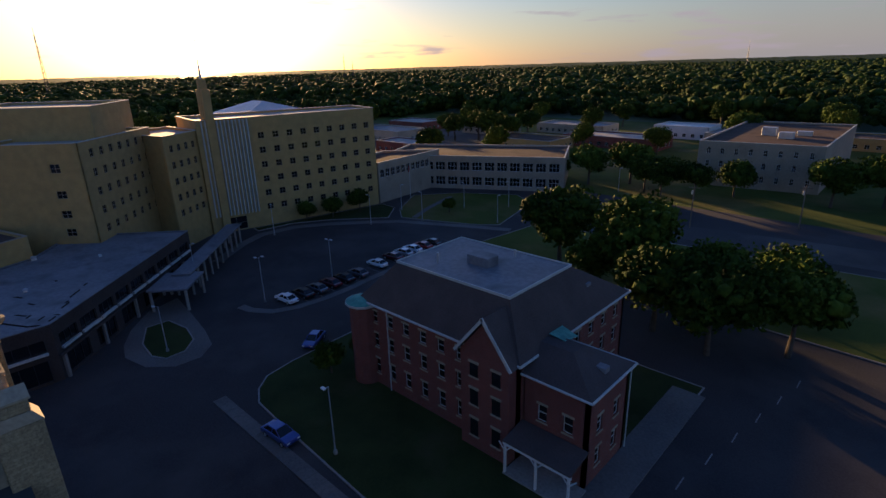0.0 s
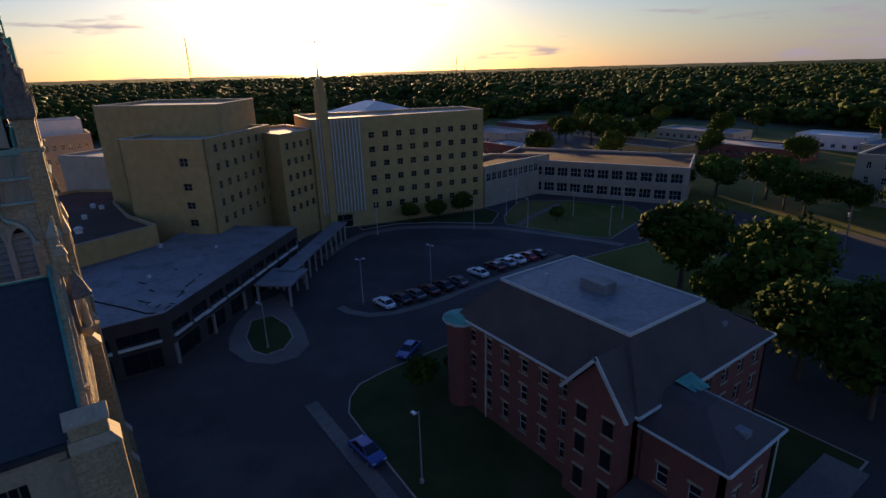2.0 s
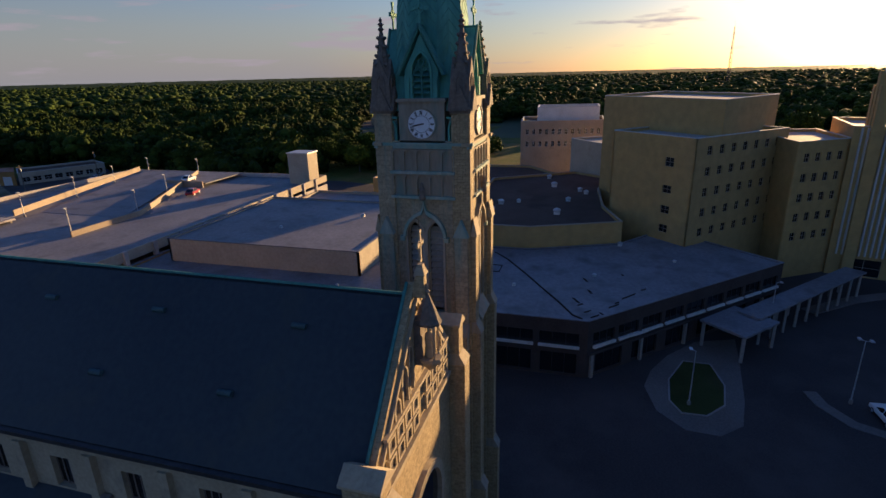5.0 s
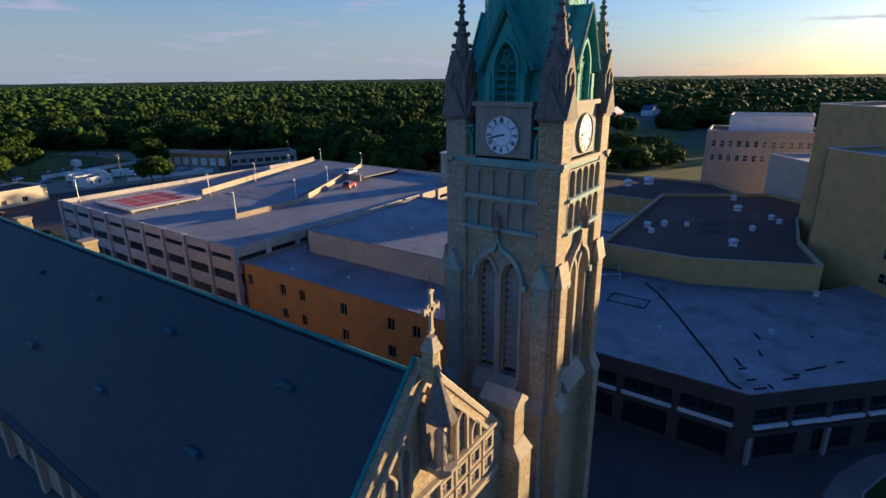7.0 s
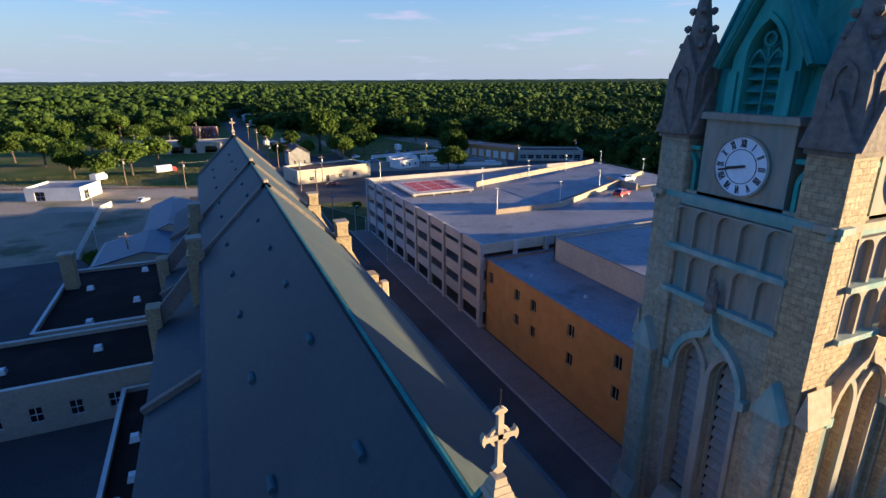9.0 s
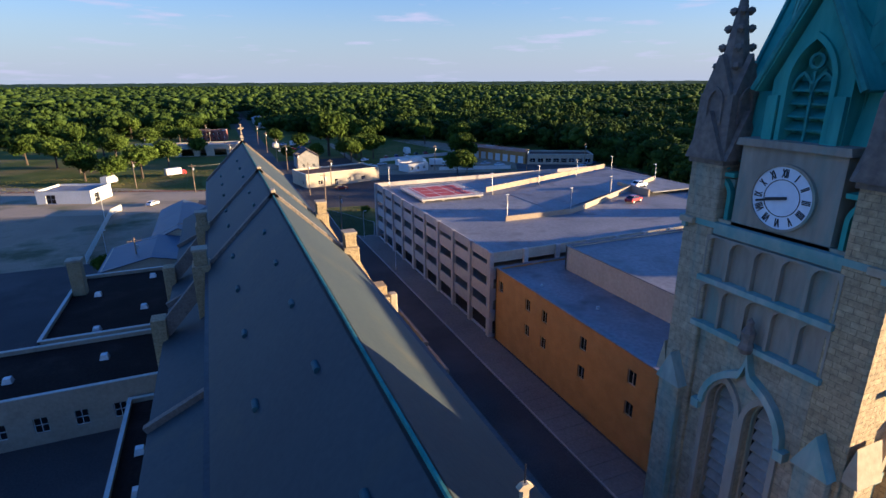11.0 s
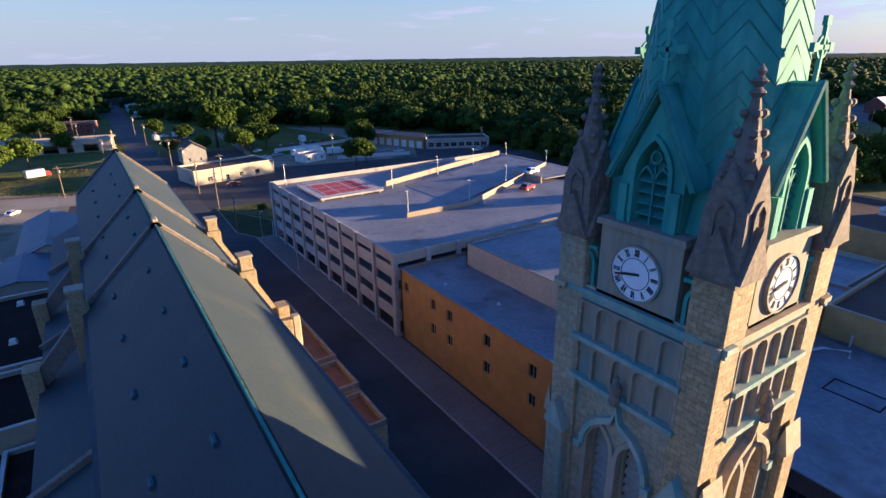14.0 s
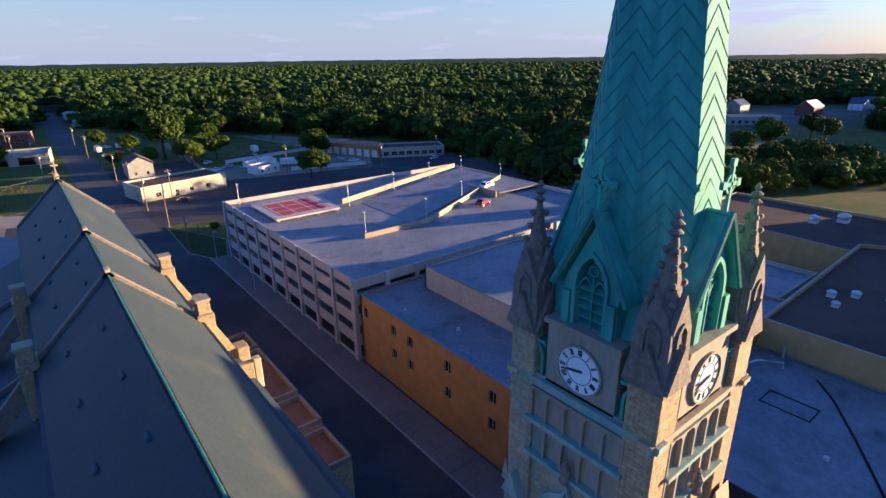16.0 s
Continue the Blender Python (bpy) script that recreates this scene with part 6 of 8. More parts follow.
# hipped roof up to a flat deck
D = (26.9, -47.0, 42.6, -36.0, 15.8)
ev = [(HX0 - 0.5, HY0 - 0.5, HE), (HX1 + 0.5, HY0 - 0.5, HE), (HX1 + 0.5, HY1 + 0.5, HE), (HX0 - 0.5, HY1 + 0.5, HE)]
dk = [(D[0], D[1], D[4]), (D[2], D[1], D[4]), (D[2], D[3], D[4]), (D[0], D[3], D[4])]
for i in range(4):
    j = (i + 1) % 4
    hp("roof_slope", Geo().slab([ev[i], ev[j], dk[j], dk[i]], 0.15), SHINGLE, "brown shingle roof slope")
    hp("eave_trim", Geo().tube([(ev[i][0], ev[i][1], HE - 0.02), (ev[j][0], ev[j][1], HE - 0.02)], 0.14, 6), TRIM, "pale eave gutter")
hp("flat_deck", Geo().box(D[0] - 0.1, D[1] - 0.1, D[4] - 0.1, D[2] + 0.1, D[3] + 0.1, D[4] + 0.06), WHITE_ROOF, "pale flat roof deck")
for x0, y0, x1, y1 in ((D[0] - 0.15, D[1] - 0.15, D[2] + 0.15, D[1]), (D[0] - 0.15, D[3], D[2] + 0.15, D[3] + 0.15), (D[0] - 0.15, D[1], D[0], D[3]), (D[2], D[1], D[2] + 0.15, D[3])):
    hp("deck_curb", Geo().box(x0, y0, D[4] - 0.1, x1, y1, D[4] + 0.18), TRIM)
hp("hatch", Geo().box(33.2, -42.5, 15.8, 36.2, -40.6, 16.9), WHITE_ROOF, "pale roof hatch box", bevel=0.05)
hp("vent_pipe", Geo().tube([(38.8, -38.6, 15.8), (38.8, -38.6, 17.0)], 0.16, 8), METAL)
hp("vent_pipe", Geo().tube([(33.0, -45.3, 15.8), (33.0, -45.3, 16.8)], 0.14, 8), METAL)
# gable to the street
gx0, gx1, gy = 23.9, 30.3, -32.3
gm = 27.0
hp("gable_wall", Geo().extrude([(gx0 + 0.3, 0), (gx1 - 0.3, 0), (gx1 - 0.3, HE), (gm, 14.6), (gx0 + 0.3, HE)], lambda u, w, d: (u, gy - d, w), 1.2), REDBRICK)
for s, gx in ((-1, gx0), (1, gx1)):
    hp("gable_roof", Geo().slab([(gm, gy + 0.35, 15.1), (gm, -38.5, 15.1), (gx + s * 0.25, -36.0, HE - 0.1), (gx + s * 0.25, gy + 0.35, HE - 0.1)], 0.15), SHINGLE)
    hp("barge_board", Geo().slab([(gm, gy + 0.42, 15.2), (gm, gy + 0.28, 15.2), (gx + s * 0.3, gy + 0.28, HE - 0.05), (gx + s * 0.3, gy + 0.42, HE - 0.05)], 0.3), TRIM, "pale barge board")
for u in (25.6, 28.3):
    for w0, w1 in R3:
        hp("gable_window", Geo().box(u - 0.5, gy + 0.0, w0, u + 0.5, gy + 0.05, w1), GLASS)
        hp("lintel", Geo().box(u - 0.62, gy, w1, u + 0.62, gy + 0.12, w1 + 0.22), ASHLAR)
        hp("sill", Geo().box(u - 0.62, gy, w0 - 0.15, u + 0.62, gy + 0.14, w0), ASHLAR)
# annex with low hipped roof
house_wall((23.8, -34.4), (17.2, -34.4), 9.6, 2, R3[:2])
house_wall((17.2, -34.4), (17.2, -42.0), 9.6, 2, R3[:2])
house_wall((17.2, -42.0), (23.8, -42.0), 9.6, 2, R3[:2])
an = [(16.7, -42.5, 9.7), (24.2, -42.5, 9.7), (24.2, -33.9, 9.7), (16.7, -33.9, 9.7)]
at_ = [(20.5, -39.2, 11.7), (24.2, -39.2, 11.7), (24.2, -37.2, 11.7), (20.5, -37.2, 11.7)]
for i in (0, 2, 3):
    j = (i + 1) % 4
    hp("annex_roof", Geo().slab([an[i], an[j], at_[j], at_[i]], 0.12), SHINGLE)
    hp("eave_trim", Geo().tube([an[i], an[j]], 0.12, 6), TRIM, "pale eave gutter")
hp("annex_roof_top", Geo().slab([at_[0], at_[1], at_[2], at_[3]], 0.12), SHINGLE)
hp("roof_flashing", Geo().slab([(22.2, -41.0, 11.3), (24.0, -41.0, 11.9), (24.0, -38.6, 11.95), (22.2, -38.6, 11.75)], 0.05), COPPER, "blue-green metal roof flashing")
hp("skylight", Geo().box(17.7, -38.9, 10.0, 18.7, -38.0, 10.75), WHITE_ROOF, "pale roof skylight", bevel=0.04)
hp("skylight", Geo().box(25.2, -48.9, 12.6, 26.2, -48.0, 13.75), WHITE_ROOF, "pale roof skylight", bevel=0.04)
hp("downpipe", Geo().tube([(17.05, -42.2, 9.6), (17.05, -42.2, 0)], 0.07, 6), TRIM)
hp("downpipe", Geo().tube([(42.2, -33.4, 10.8), (42.2, -33.4, 0)], 0.07, 6), TRIM)
# round corner bay with green roof
hp("corner_bay", Geo().turn([(1.7, 0), (1.7, 10.2)], 46.6, -33.6, 12), REDBRICK)
hp("bay_cornice", Geo().turn([(1.75, 10.2), (2.15, 10.45), (2.15, 10.7)], 46.6, -33.6, 12), TRIM)
hp("bay_roof", Geo().turn([(2.1, 10.7), (1.2, 11.1), (0.3, 11.3)], 46.6, -33.6, 12), COPPER, "green copper bay roof")
# porch
hp("porch_roof", Geo().slab([(16.9, -34.3, 4.5), (24.0, -34.3, 4.5), (24.0, -31.2, 3.9), (16.9, -31.2, 3.9)], 0.16), SHINGLE)
hp("porch_beam", Geo().box(16.9, -31.45, 3.45, 24.0, -31.25, 3.72), WHITE)
for x in (17.1, 20.4, 23.8):
    hp("porch_post", Geo().box(x - 0.1, -31.45, 0.1, x + 0.1, -31.25, 3.5), WHITE, "white porch post")
    for s in (-1, 1):
        hp("porch_brace", Geo().tube([(x, -31.35, 2.7), (x + s * 0.7, -31.35, 3.5)], 0.06, 6), WHITE)
hp("porch_floor", Geo().box(16.9, -34.3, 0.05, 24.0, -31.2, 0.32), CONCRETE)


# ---- trees ----
def ico(sub):  # 20 or 80 faces
    bm = bmesh.new()
    bmesh.ops.create_icosphere(bm, subdivisions=sub, radius=1.0)
    v = np.array([p.co[:] for p in bm.verts])
    f = np.array([[q.index for q in t.verts] for t in bm.faces])
    bm.free()
    return v, f


ICO0, ICO1 = ico(1), ico(2)
trng = np.random.default_rng(7)


def lumps(count, base, spread, size, seed, cards=0, rough=0.26):
    """A crown of knobbly lumps: vertices and faces about its own foot, one metre wide."""
    r = np.random.default_rng(seed)
    vs, fs, k = [], [], 0
    for i in range(count):
        v, f = base
        a, e = r.uniform(0, 6.283), r.uniform(-0.5, 1.0)
        c = np.array([math.cos(a) * spread * r.uniform(0.4, 1.0), math.sin(a) * spread * r.uniform(0.4, 1.0), e * spread * 0.75]) if i else np.zeros(3)
        s = size * r.uniform(0.75, 1.15) if i else size * 1.35
        w = v * (1 + r.normal(0, rough, (len(v), 1))) * s * np.array([1, 1, 0.82])
        vs.append(w + c)
        fs.append(f + k)
        k += len(v)
    if cards:
        a, e, rad = r.uniform(0, 6.283, cards), np.arcsin(r.uniform(-0.55, 1, cards)), r.uniform(0.85, 1.28, cards)
        c = np.stack([np.cos(a) * np.cos(e) * spread * rad, np.sin(a) * np.cos(e) * spread * rad, np.sin(e) * spread * rad], 1)
        d1 = r.normal(0, 1, (cards, 3))
        d1 /= np.linalg.norm(d1, axis=1)[:, None]
        d2 = np.cross(d1, r.normal(0, 1, (cards, 3)))
        d2 /= np.linalg.norm(d2, axis=1)[:, None]
        s = r.uniform(0.05, 0.12, cards)[:, None]
        vs.append(np.stack([c - d1 * s, c + d2 * s * 0.7, c + d1 * s, c - d2 * s * 0.7], 1).reshape(-1, 3))
        idx = np.arange(cards)[:, None] * 4 + k
        fs.append(np.concatenate([idx + [0, 1, 2], idx + [0, 2, 3]], 0))
    return np.concatenate(vs), np.concatenate(fs)


def big_mesh(name, verts, faces, mat, smooth=False):
    me = bpy.data.meshes.new(name)
    me.vertices.add(len(verts))
    me.vertices.foreach_set("co", np.asarray(verts, dtype=np.float32).ravel())
    n = len(faces)
    me.loops.add(3 * n)
    me.loops.foreach_set("vertex_index", np.asarray(faces, dtype=np.int32).ravel())
    me.polygons.add(n)
    me.polygons.foreach_set("loop_start", np.arange(0, 3 * n, 3, dtype=np.int32))
    me.update(calc_edges=True)
    if smooth:
        me.polygons.foreach_set("use_smooth", np.ones(n, dtype=bool))
    me.materials.append(mat)
    return me


def scatter(name, spots, templates, label, mat):
    """Copies of crown templates joined into one mesh: spots of x, y, z, width, height."""
    vs, fs, k = [], [], 0
    for i, (x, y, z, w, h) in enumerate(spots):
        v, f = templates[i % len(templates)]
        a = trng.uniform(0, 6.283)
        c, s = math.cos(a), math.sin(a)
        q = np.stack([(v[:, 0] * c - v[:, 1] * s) * w + x, (v[:, 0] * s + v[:, 1] * c) * w + y, v[:, 2] * h + z], 1)
        vs.append(q)
        fs.append(f + k)
        k += len(v)
    return tagged(new(name, big_mesh(name, np.concatenate(vs), np.concatenate(fs), mat, True)), label, "trees", kind="stuff")


OPEN = [(-170, -345), (300, -345), (400, 40), (430, 85), (610, 118), (600, 150), (520, 205), (395, 170), (300, 142), (262, 104), (188, 100), (180, 130), (198, 196), (190, 290), (140, 336), (92, 400), (66, 455), (30, 455), (-62, 400), (-170, 360)]


def inside(x, y, poly):
    hit = False
    for (xa, ya), (xb, yb) in zip(poly, poly[1:] + poly[:1]):
        if (ya > y) != (yb > y) and x < (xb - xa) * (y - ya) / (yb - ya) + xa:
            hit = not hit
    return hit


def seen_from(x, y):
    """The woods stand to the north, east and south; to the west lies open country."""
    a = math.degrees(math.atan2(x - 30, y - 0)) % 360
    return a < 190 or a > 336


NEAR_T = [lumps(18, ICO1, 0.76, 0.29, s, 320, 0.16) for s in range(12)]
MID_T = [lumps(13, ICO0, 0.74, 0.34, 40 + s, 90, 0.14) for s in range(10)]
FAR_T = [lumps(6, ICO0, 0.7, 0.45, 80 + s, 0, 0.16) for s in range(8)]
EDGE_T = [lumps(2, ICO0, 0.8, 0.5, 95 + s) for s in range(6)]
near, mid, far = [], [], []
step = 10.2
for ix in range(-67, 68):
    for iy in range(-67, 68):
        x, y = 40 + ix * step + trng.uniform(-3.4, 3.4), 20 + iy * step + trng.uniform(-3.4, 3.4)
        d = math.hypot(x - 40, y - 20)
        if d > 620 or inside(x, y, OPEN) or (180 < y < 700 and 42 + (y - 180) * 0.018 < x < 64 + (y - 180) * 0.022) or trng.random() < 0.12:
            continue
        if not seen_from(x, y):
            continue
        clump = math.sin(x * 0.031 + 1.3 * math.sin(y * 0.023)) * math.cos(y * 0.037 + 0.8)
        if clump < -0.72 and trng.random() < 0.6:
            continue
        w = trng.uniform(4.4, 11.0) * (1.0 + 0.22 * clump)
        h = w * trng.uniform(0.8, 1.25)
        tall = trng.uniform(10.5, 16.5) + 2.5 * clump + (4 if trng.random() < 0.2 else 0)
        if d < 430 and y > 0:
            near.append((x, y, tall - h, w, h))
        else:
            mid.append((x, y, tall - h, w, h))
step = 17
for ix in range(-95, 96):
    for iy in range(-95, 96):
        x, y = 40 + ix * step + trng.uniform(-7, 7), 20 + iy * step + trng.uniform(-7, 7)
        d = math.hypot(x - 40, y - 20)
        if not 600 < d < 1600 or not seen_from(x, y) or trng.random() < 0.10:
            continue
        far.append((x, y, trng.uniform(6, 15), trng.uniform(7, 17), trng.uniform(5, 10)))
edge = []
step = 25
for ix in range(-105, 106):
    for iy in range(-105, 106):
        x, y = 40 + ix * step + trng.uniform(-11, 11), 20 + iy * step + trng.uniform(-11, 11)
        if 1560 < math.hypot(x - 40, y - 20) < 2600 and seen_from(x, y):
            edge.append((x, y, trng.uniform(6, 15), trng.uniform(9, 16), trng.uniform(6, 10)))
scatter("woods_edge", edge, EDGE_T, "far green woods along the horizon", WOODLEAF)
scatter("woods_near", near, NEAR_T, "dense green deciduous woods beyond the town", WOODLEAF)
scatter("woods_mid", mid, MID_T, "dense green deciduous woods in the middle distance", WOODLEAF)
scatter("woods_far", far, FAR_T, "distant green woods towards the horizon", WOODLEAF)
thicket = []
while len(thicket) < 150:
    x, y = trng.uniform(215, 330), trng.uniform(36, 104)
    if inside(x, y, [(218, 62), (262, 38), (320, 56), (276, 84), (240, 100), (216, 96)]):
        h = trng.uniform(2.6, 5.2)
        thicket.append((x, y, h * 0.75, h * trng.uniform(0.8, 1.15), h))
scatter("thicket", thicket, NEAR_T, "dense sunlit shrubs and young trees beyond the hospital", LEAF)
# beyond: a rolling sheet of tree tops
rings_v, rings_f = [], []
radii = [2300 * (4880 / 2300) ** (i / 34) for i in range(35)]
cols = 420
for i, rr in enumerate(radii):
    for j in range(cols):
        a = radians(-75 + 285 * j / (cols - 1)) * -1 + math.pi / 2
        q = rr + trng.uniform(-12, 12)
        rings_v.append((40 + q * math.cos(a), 20 + q * math.sin(a), trng.uniform(13, 19) + 9 * (rr - 2300) / 2580))
for i in range(len(radii) - 1):
    for j in range(cols - 1):
        k = i * cols + j
        rings_f += [(k, k + 1, k + cols + 1), (k, k + cols + 1, k + cols)]
tagged(new("woods_horizon", big_mesh("woods_horizon", np.array(rings_v), np.array(rings_f), WOODLEAF)), "far wooded plain at the horizon", "trees", kind="stuff")


def tree_meshes(seed, h, w, leaf_mat):
    """Trunk, limbs and crown of a broad-leaved tree, foot at the origin."""
    r = np.random.default_rng(seed)
    trunk = Geo().tube([(0, 0, -0.1), (r.uniform(-.1, .1), r.uniform(-.1, .1), h * 0.25), (r.uniform(-.3, .3), r.uniform(-.3, .3), h * 0.62)], h * 0.032, 8, h * 0.012)
    limbs = []
    for k in range(5):
        a = 6.283 * k / 5 + r.uniform(-.4, .4)
        z = h * r.uniform(0.25, 0.45)
        limbs.append(Geo().tube([(0, 0, z), (math.cos(a) * w * 0.2, math.sin(a) * w * 0.2, z + h * 0.14), (math.cos(a) * w * 0.36, math.sin(a) * w * 0.36, z + h * 0.3)], h * 0.012, 6, h * 0.004))
    # lobes give the crown its uneven outline
    lobes = []
    for i in range(9):
        a, e = i * 2.4 + r.uniform(-.4, .4), r.uniform(-0.7, 1.2)
        rad = r.uniform(0.35, 0.66) if i else 0.0
        lobes.append((math.cos(a) * math.cos(e) * w / 2 * rad, math.sin(a) * math.cos(e) * w / 2 * rad, h * 0.60 + math.sin(e) * h * 0.36 * rad, r.uniform(0.24, 0.35) * w))
    lobes = np.array(lobes)
    vs, fs, k = [], [], 0
    for i in range(150):
        lx, ly, lz, lr = lobes[i % 9]
        q = r.normal(0, 1, 3)
        c = np.array([lx, ly, lz]) + q / np.linalg.norm(q) * lr * r.uniform(0.35, 0.85) * np.array([1, 1, 0.85])
        v, f = ICO0
        s = w * r.uniform(0.06, 0.105)
        vs.append(v * (1 + r.normal(0, 0.25, (len(v), 1))) * s + c)
        fs.append(f + k)
        k += len(v)
    n = 3600
    pick = lobes[r.integers(0, 9, n)]
    q = r.normal(0, 1, (n, 3))
    q /= np.linalg.norm(q, axis=1)[:, None]
    c = pick[:, :3] + q * (pick[:, 3] * r.uniform(0.7, 1.15, n))[:, None] * np.array([1, 1, 0.85])
    d1 = r.normal(0, 1, (n, 3))
    d1 /= np.linalg.norm(d1, axis=1)[:, None]
    d2 = np.cross(d1, r.normal(0, 1, (n, 3)))
    d2 /= np.linalg.norm(d2, axis=1)[:, None]
    s = (w * r.uniform(0.022, 0.045, n))[:, None]
    q = np.stack([c - d1 * s, c + d2 * s * 0.6, c + d1 * s, c - d2 * s * 0.6], 1).reshape(-1, 3)
    idx = np.arange(n)[:, None] * 4 + k
    fs.append(np.concatenate([idx + [0, 1, 2], idx + [0, 2, 3]], 0))
    vs.append(q)
    crown = big_mesh("crown", np.concatenate(vs), np.concatenate(fs), leaf_mat)
    return trunk.mesh("trunk", BARK), [g.mesh("limb", BARK) for g in limbs], crown


TREE_KINDS = [tree_meshes(s, hh, ww, LEAF) for s, hh, ww in ((1, 11, 9.5), (2, 14, 9), (3, 8, 7.5), (4, 16, 11))]


def tree(x, y, kind, scale=1.0, turn=0.0, label="leafy green deciduous tree standing on grass"):
    t = thing("tree", label, "tree", (x, y, 0), "trees")
    tm, lm, cm = TREE_KINDS[kind]
    part("trunk", tm, BARK, t)
    for m in lm:
        part("limb", m, BARK, t)
    part("crown", cm, LEAF, t)
    t.scale = (scale, scale, scale)
    t.rotation_euler = (0, 0, turn)
    return t


for i, (x, y, k, s) in enumerate([
        (49.5, -83, 0, 1.45), (33.5, -79, 3, 1.2), (25, -68, 0, 1.3), (17, -66, 0, 1.25), (20, -76, 3, 0.9), (9, -72, 0, 1.2), (12, -84, 2, 1.4), (39, -76, 2, 1.1),
        (80, -150, 0, 1.2), (70, -158, 0, 1.3), (62, -150, 2, 1.4), (56, -147, 0, 1.1), (48, -150, 0, 1.0), (40, -158, 2, 1.3), (90, -146, 2, 1.2), (18, -160, 0, 1.2), (8, -166, 0, 1.3), (-4, -160, 3, 0.9),
        (165, -205, 1, 1.2), (176, -212, 3, 1.1), (158, -214, 0, 1.3), (186, -205, 0, 1.3), (170, -222, 3, 1.0), (112, -84, 2, 0.8), (113, -76, 2, 0.7), (116, -70, 2, 0.65), (92, -98, 2, 0.5),
        (51, -31, 2, 0.55), (50.5, -36, 2, 0.5),
        (86, 272, 3, 1.65), (97, 258, 0, 1.1), (101, 264, 0, 1.15), (92, 262, 2, 1.1), (78, 262, 2, 1.0), (142, 232, 0, 1.25), (146, 228, 2, 1.1), (70, 140, 2, 0.35),
        (4, 236, 0, 1.35), (-5, 228, 0, 1.05), (-16, 238, 0, 1.2), (24, 300, 2, 1.2), (120, 186, 0, 1.1), (126, 190, 2, 1.1), (91, 244, 0, 1.15), (104, 252, 0, 1.2), (112, 300, 0, 1.2), (100, 350, 3, 1.1), (20, 420, 0, 1.4), (0, 400, 0, 1.3), (-22, 322, 0, 1.4), (-45, 380, 3, 1.0), (-20, 420, 0, 1.5), (230, 66, 0, 1.0), (212, 62, 0, 1.1), (219, 74, 3, 0.9), (236, 78, 0, 1.2), (226, 82, 2, 1.4), (214, 100, 0, 1.3), (250, 70, 2, 1.3), (243, 96, 0, 1.2), (272, 64, 0, 1.1), (290, 72, 2, 1.3), (310, 96, 0, 1.3), (345, 84, 3, 1.0), (362, 96, 0, 1.3), (232, 104, 0, 1.3), (207, 70, 2, 1.3), (246, 84, 2, 1.2), (262, 76, 0, 1.1), (280, 96, 3, 0.9), (222, 96, 0, 1.2), (300, 84, 2, 1.0), (330, 104, 0, 1.3), (205, 110, 0, 1.2), (212, 130, 3, 0.9), (206, 150, 0, 1.2), (210, 84, 2, 1.4), (8, 350, 0, 1.3), (12, 262, 3, 0.9), (-22, 262, 0, 1.3), (-34, 280, 0, 1.4), (-12, 290, 3, 1.0), (-50, 300, 0, 1.4), (-2, 330, 0, 1.3), (20, 345, 0, 1.2), (-40, 340, 3, 1.0), (12, 375, 0, 1.4),
        (66, 330, 0, 1.0), (76, 300, 2, 1.2), (-60, 250, 3, 0.9), (30, 150, 2, 0.6), (24, 108, 2, 0.45), (9, 112, 2, 0.55), (64, 262, 2, 0.9), (150, 300, 3, 0.9), (128, 330, 3, 1.0), (120, 345, 0, 1.3), (165, 285, 0, 1.3)]):
    tree(x, y, k, s, i * 1.7)


# upright dry grass on the open fields
blades, bk = [], []
for x0, y0, x1, y1, count in ((-60, 205, 32, 250, 5000), (96, 238, 148, 325, 2600), (194, 62, 234, 188, 1600), (240, 62, 385, 116, 3000), (60, 128, 74, 152, 500)):
    c = np.stack([trng.uniform(x0, x1, count), trng.uniform(y0, y1, count), np.zeros(count)], 1)
    if x0 == -60:
        c = c[c[:, 1] > 212 - (c[:, 0] + 10) * 0.42]
    m = len(c)
    a = trng.uniform(0, 3.1416, m)
    d = np.stack([np.cos(a), np.sin(a), np.zeros(m)], 1) * trng.uniform(0.15, 0.5, m)[:, None]
    up = np.stack([trng.uniform(-.2, .2, m), trng.uniform(-.2, .2, m), trng.uniform(0.10, 0.28, m)], 1)
    blades.append(np.stack([c - d, c + d, c + up], 1).reshape(-1, 3))
blades = np.concatenate(blades)
tagged(new("tall_grass", big_mesh("tall_grass", blades, np.arange(len(blades)).reshape(-1, 3), DRYBLADE)), "dry sunlit tufts of grass on the fields", "grass", kind="stuff")


# ---- vehicles ----
def paint(name, colour, metal=0.3):
    m, n, l, b = material(name, 0.3, metal)
    b.inputs["Base Color"].default_value = (*colour, 1)
    b.inputs["Coat Weight"].default_value = 0.6
    return m


PAINTS = {"white": paint("white_car_paint", (0.75, 0.75, 0.75), 0.0), "silver": paint("silver_car_paint", (0.45, 0.46, 0.48), 0.6), "red": paint("red_car_paint", (0.35, 0.02, 0.02)),
          "blue": paint("blue_car_paint", (0.03, 0.06, 0.25)), "black": paint("black_car_paint", (0.015, 0.015, 0.017)), "grey": paint("grey_car_paint", (0.12, 0.12, 0.13), 0.5), "maroon": paint("maroon_car_paint", (0.12, 0.015, 0.02))}
TYRE = surface("tyre_rubber", (0.012, 0.012, 0.012), (0.025, 0.025, 0.025), 2, 9, 0.9, 0.1)
LAMPGLASS = surface("lamp_lens", (0.55, 0.55, 0.55), (0.7, 0.7, 0.7), 2, 9, 0.2, 0.0)
REDLENS = surface("red_lens", (0.30, 0.01, 0.01), (0.40, 0.02, 0.02), 2, 9, 0.2, 0.0)


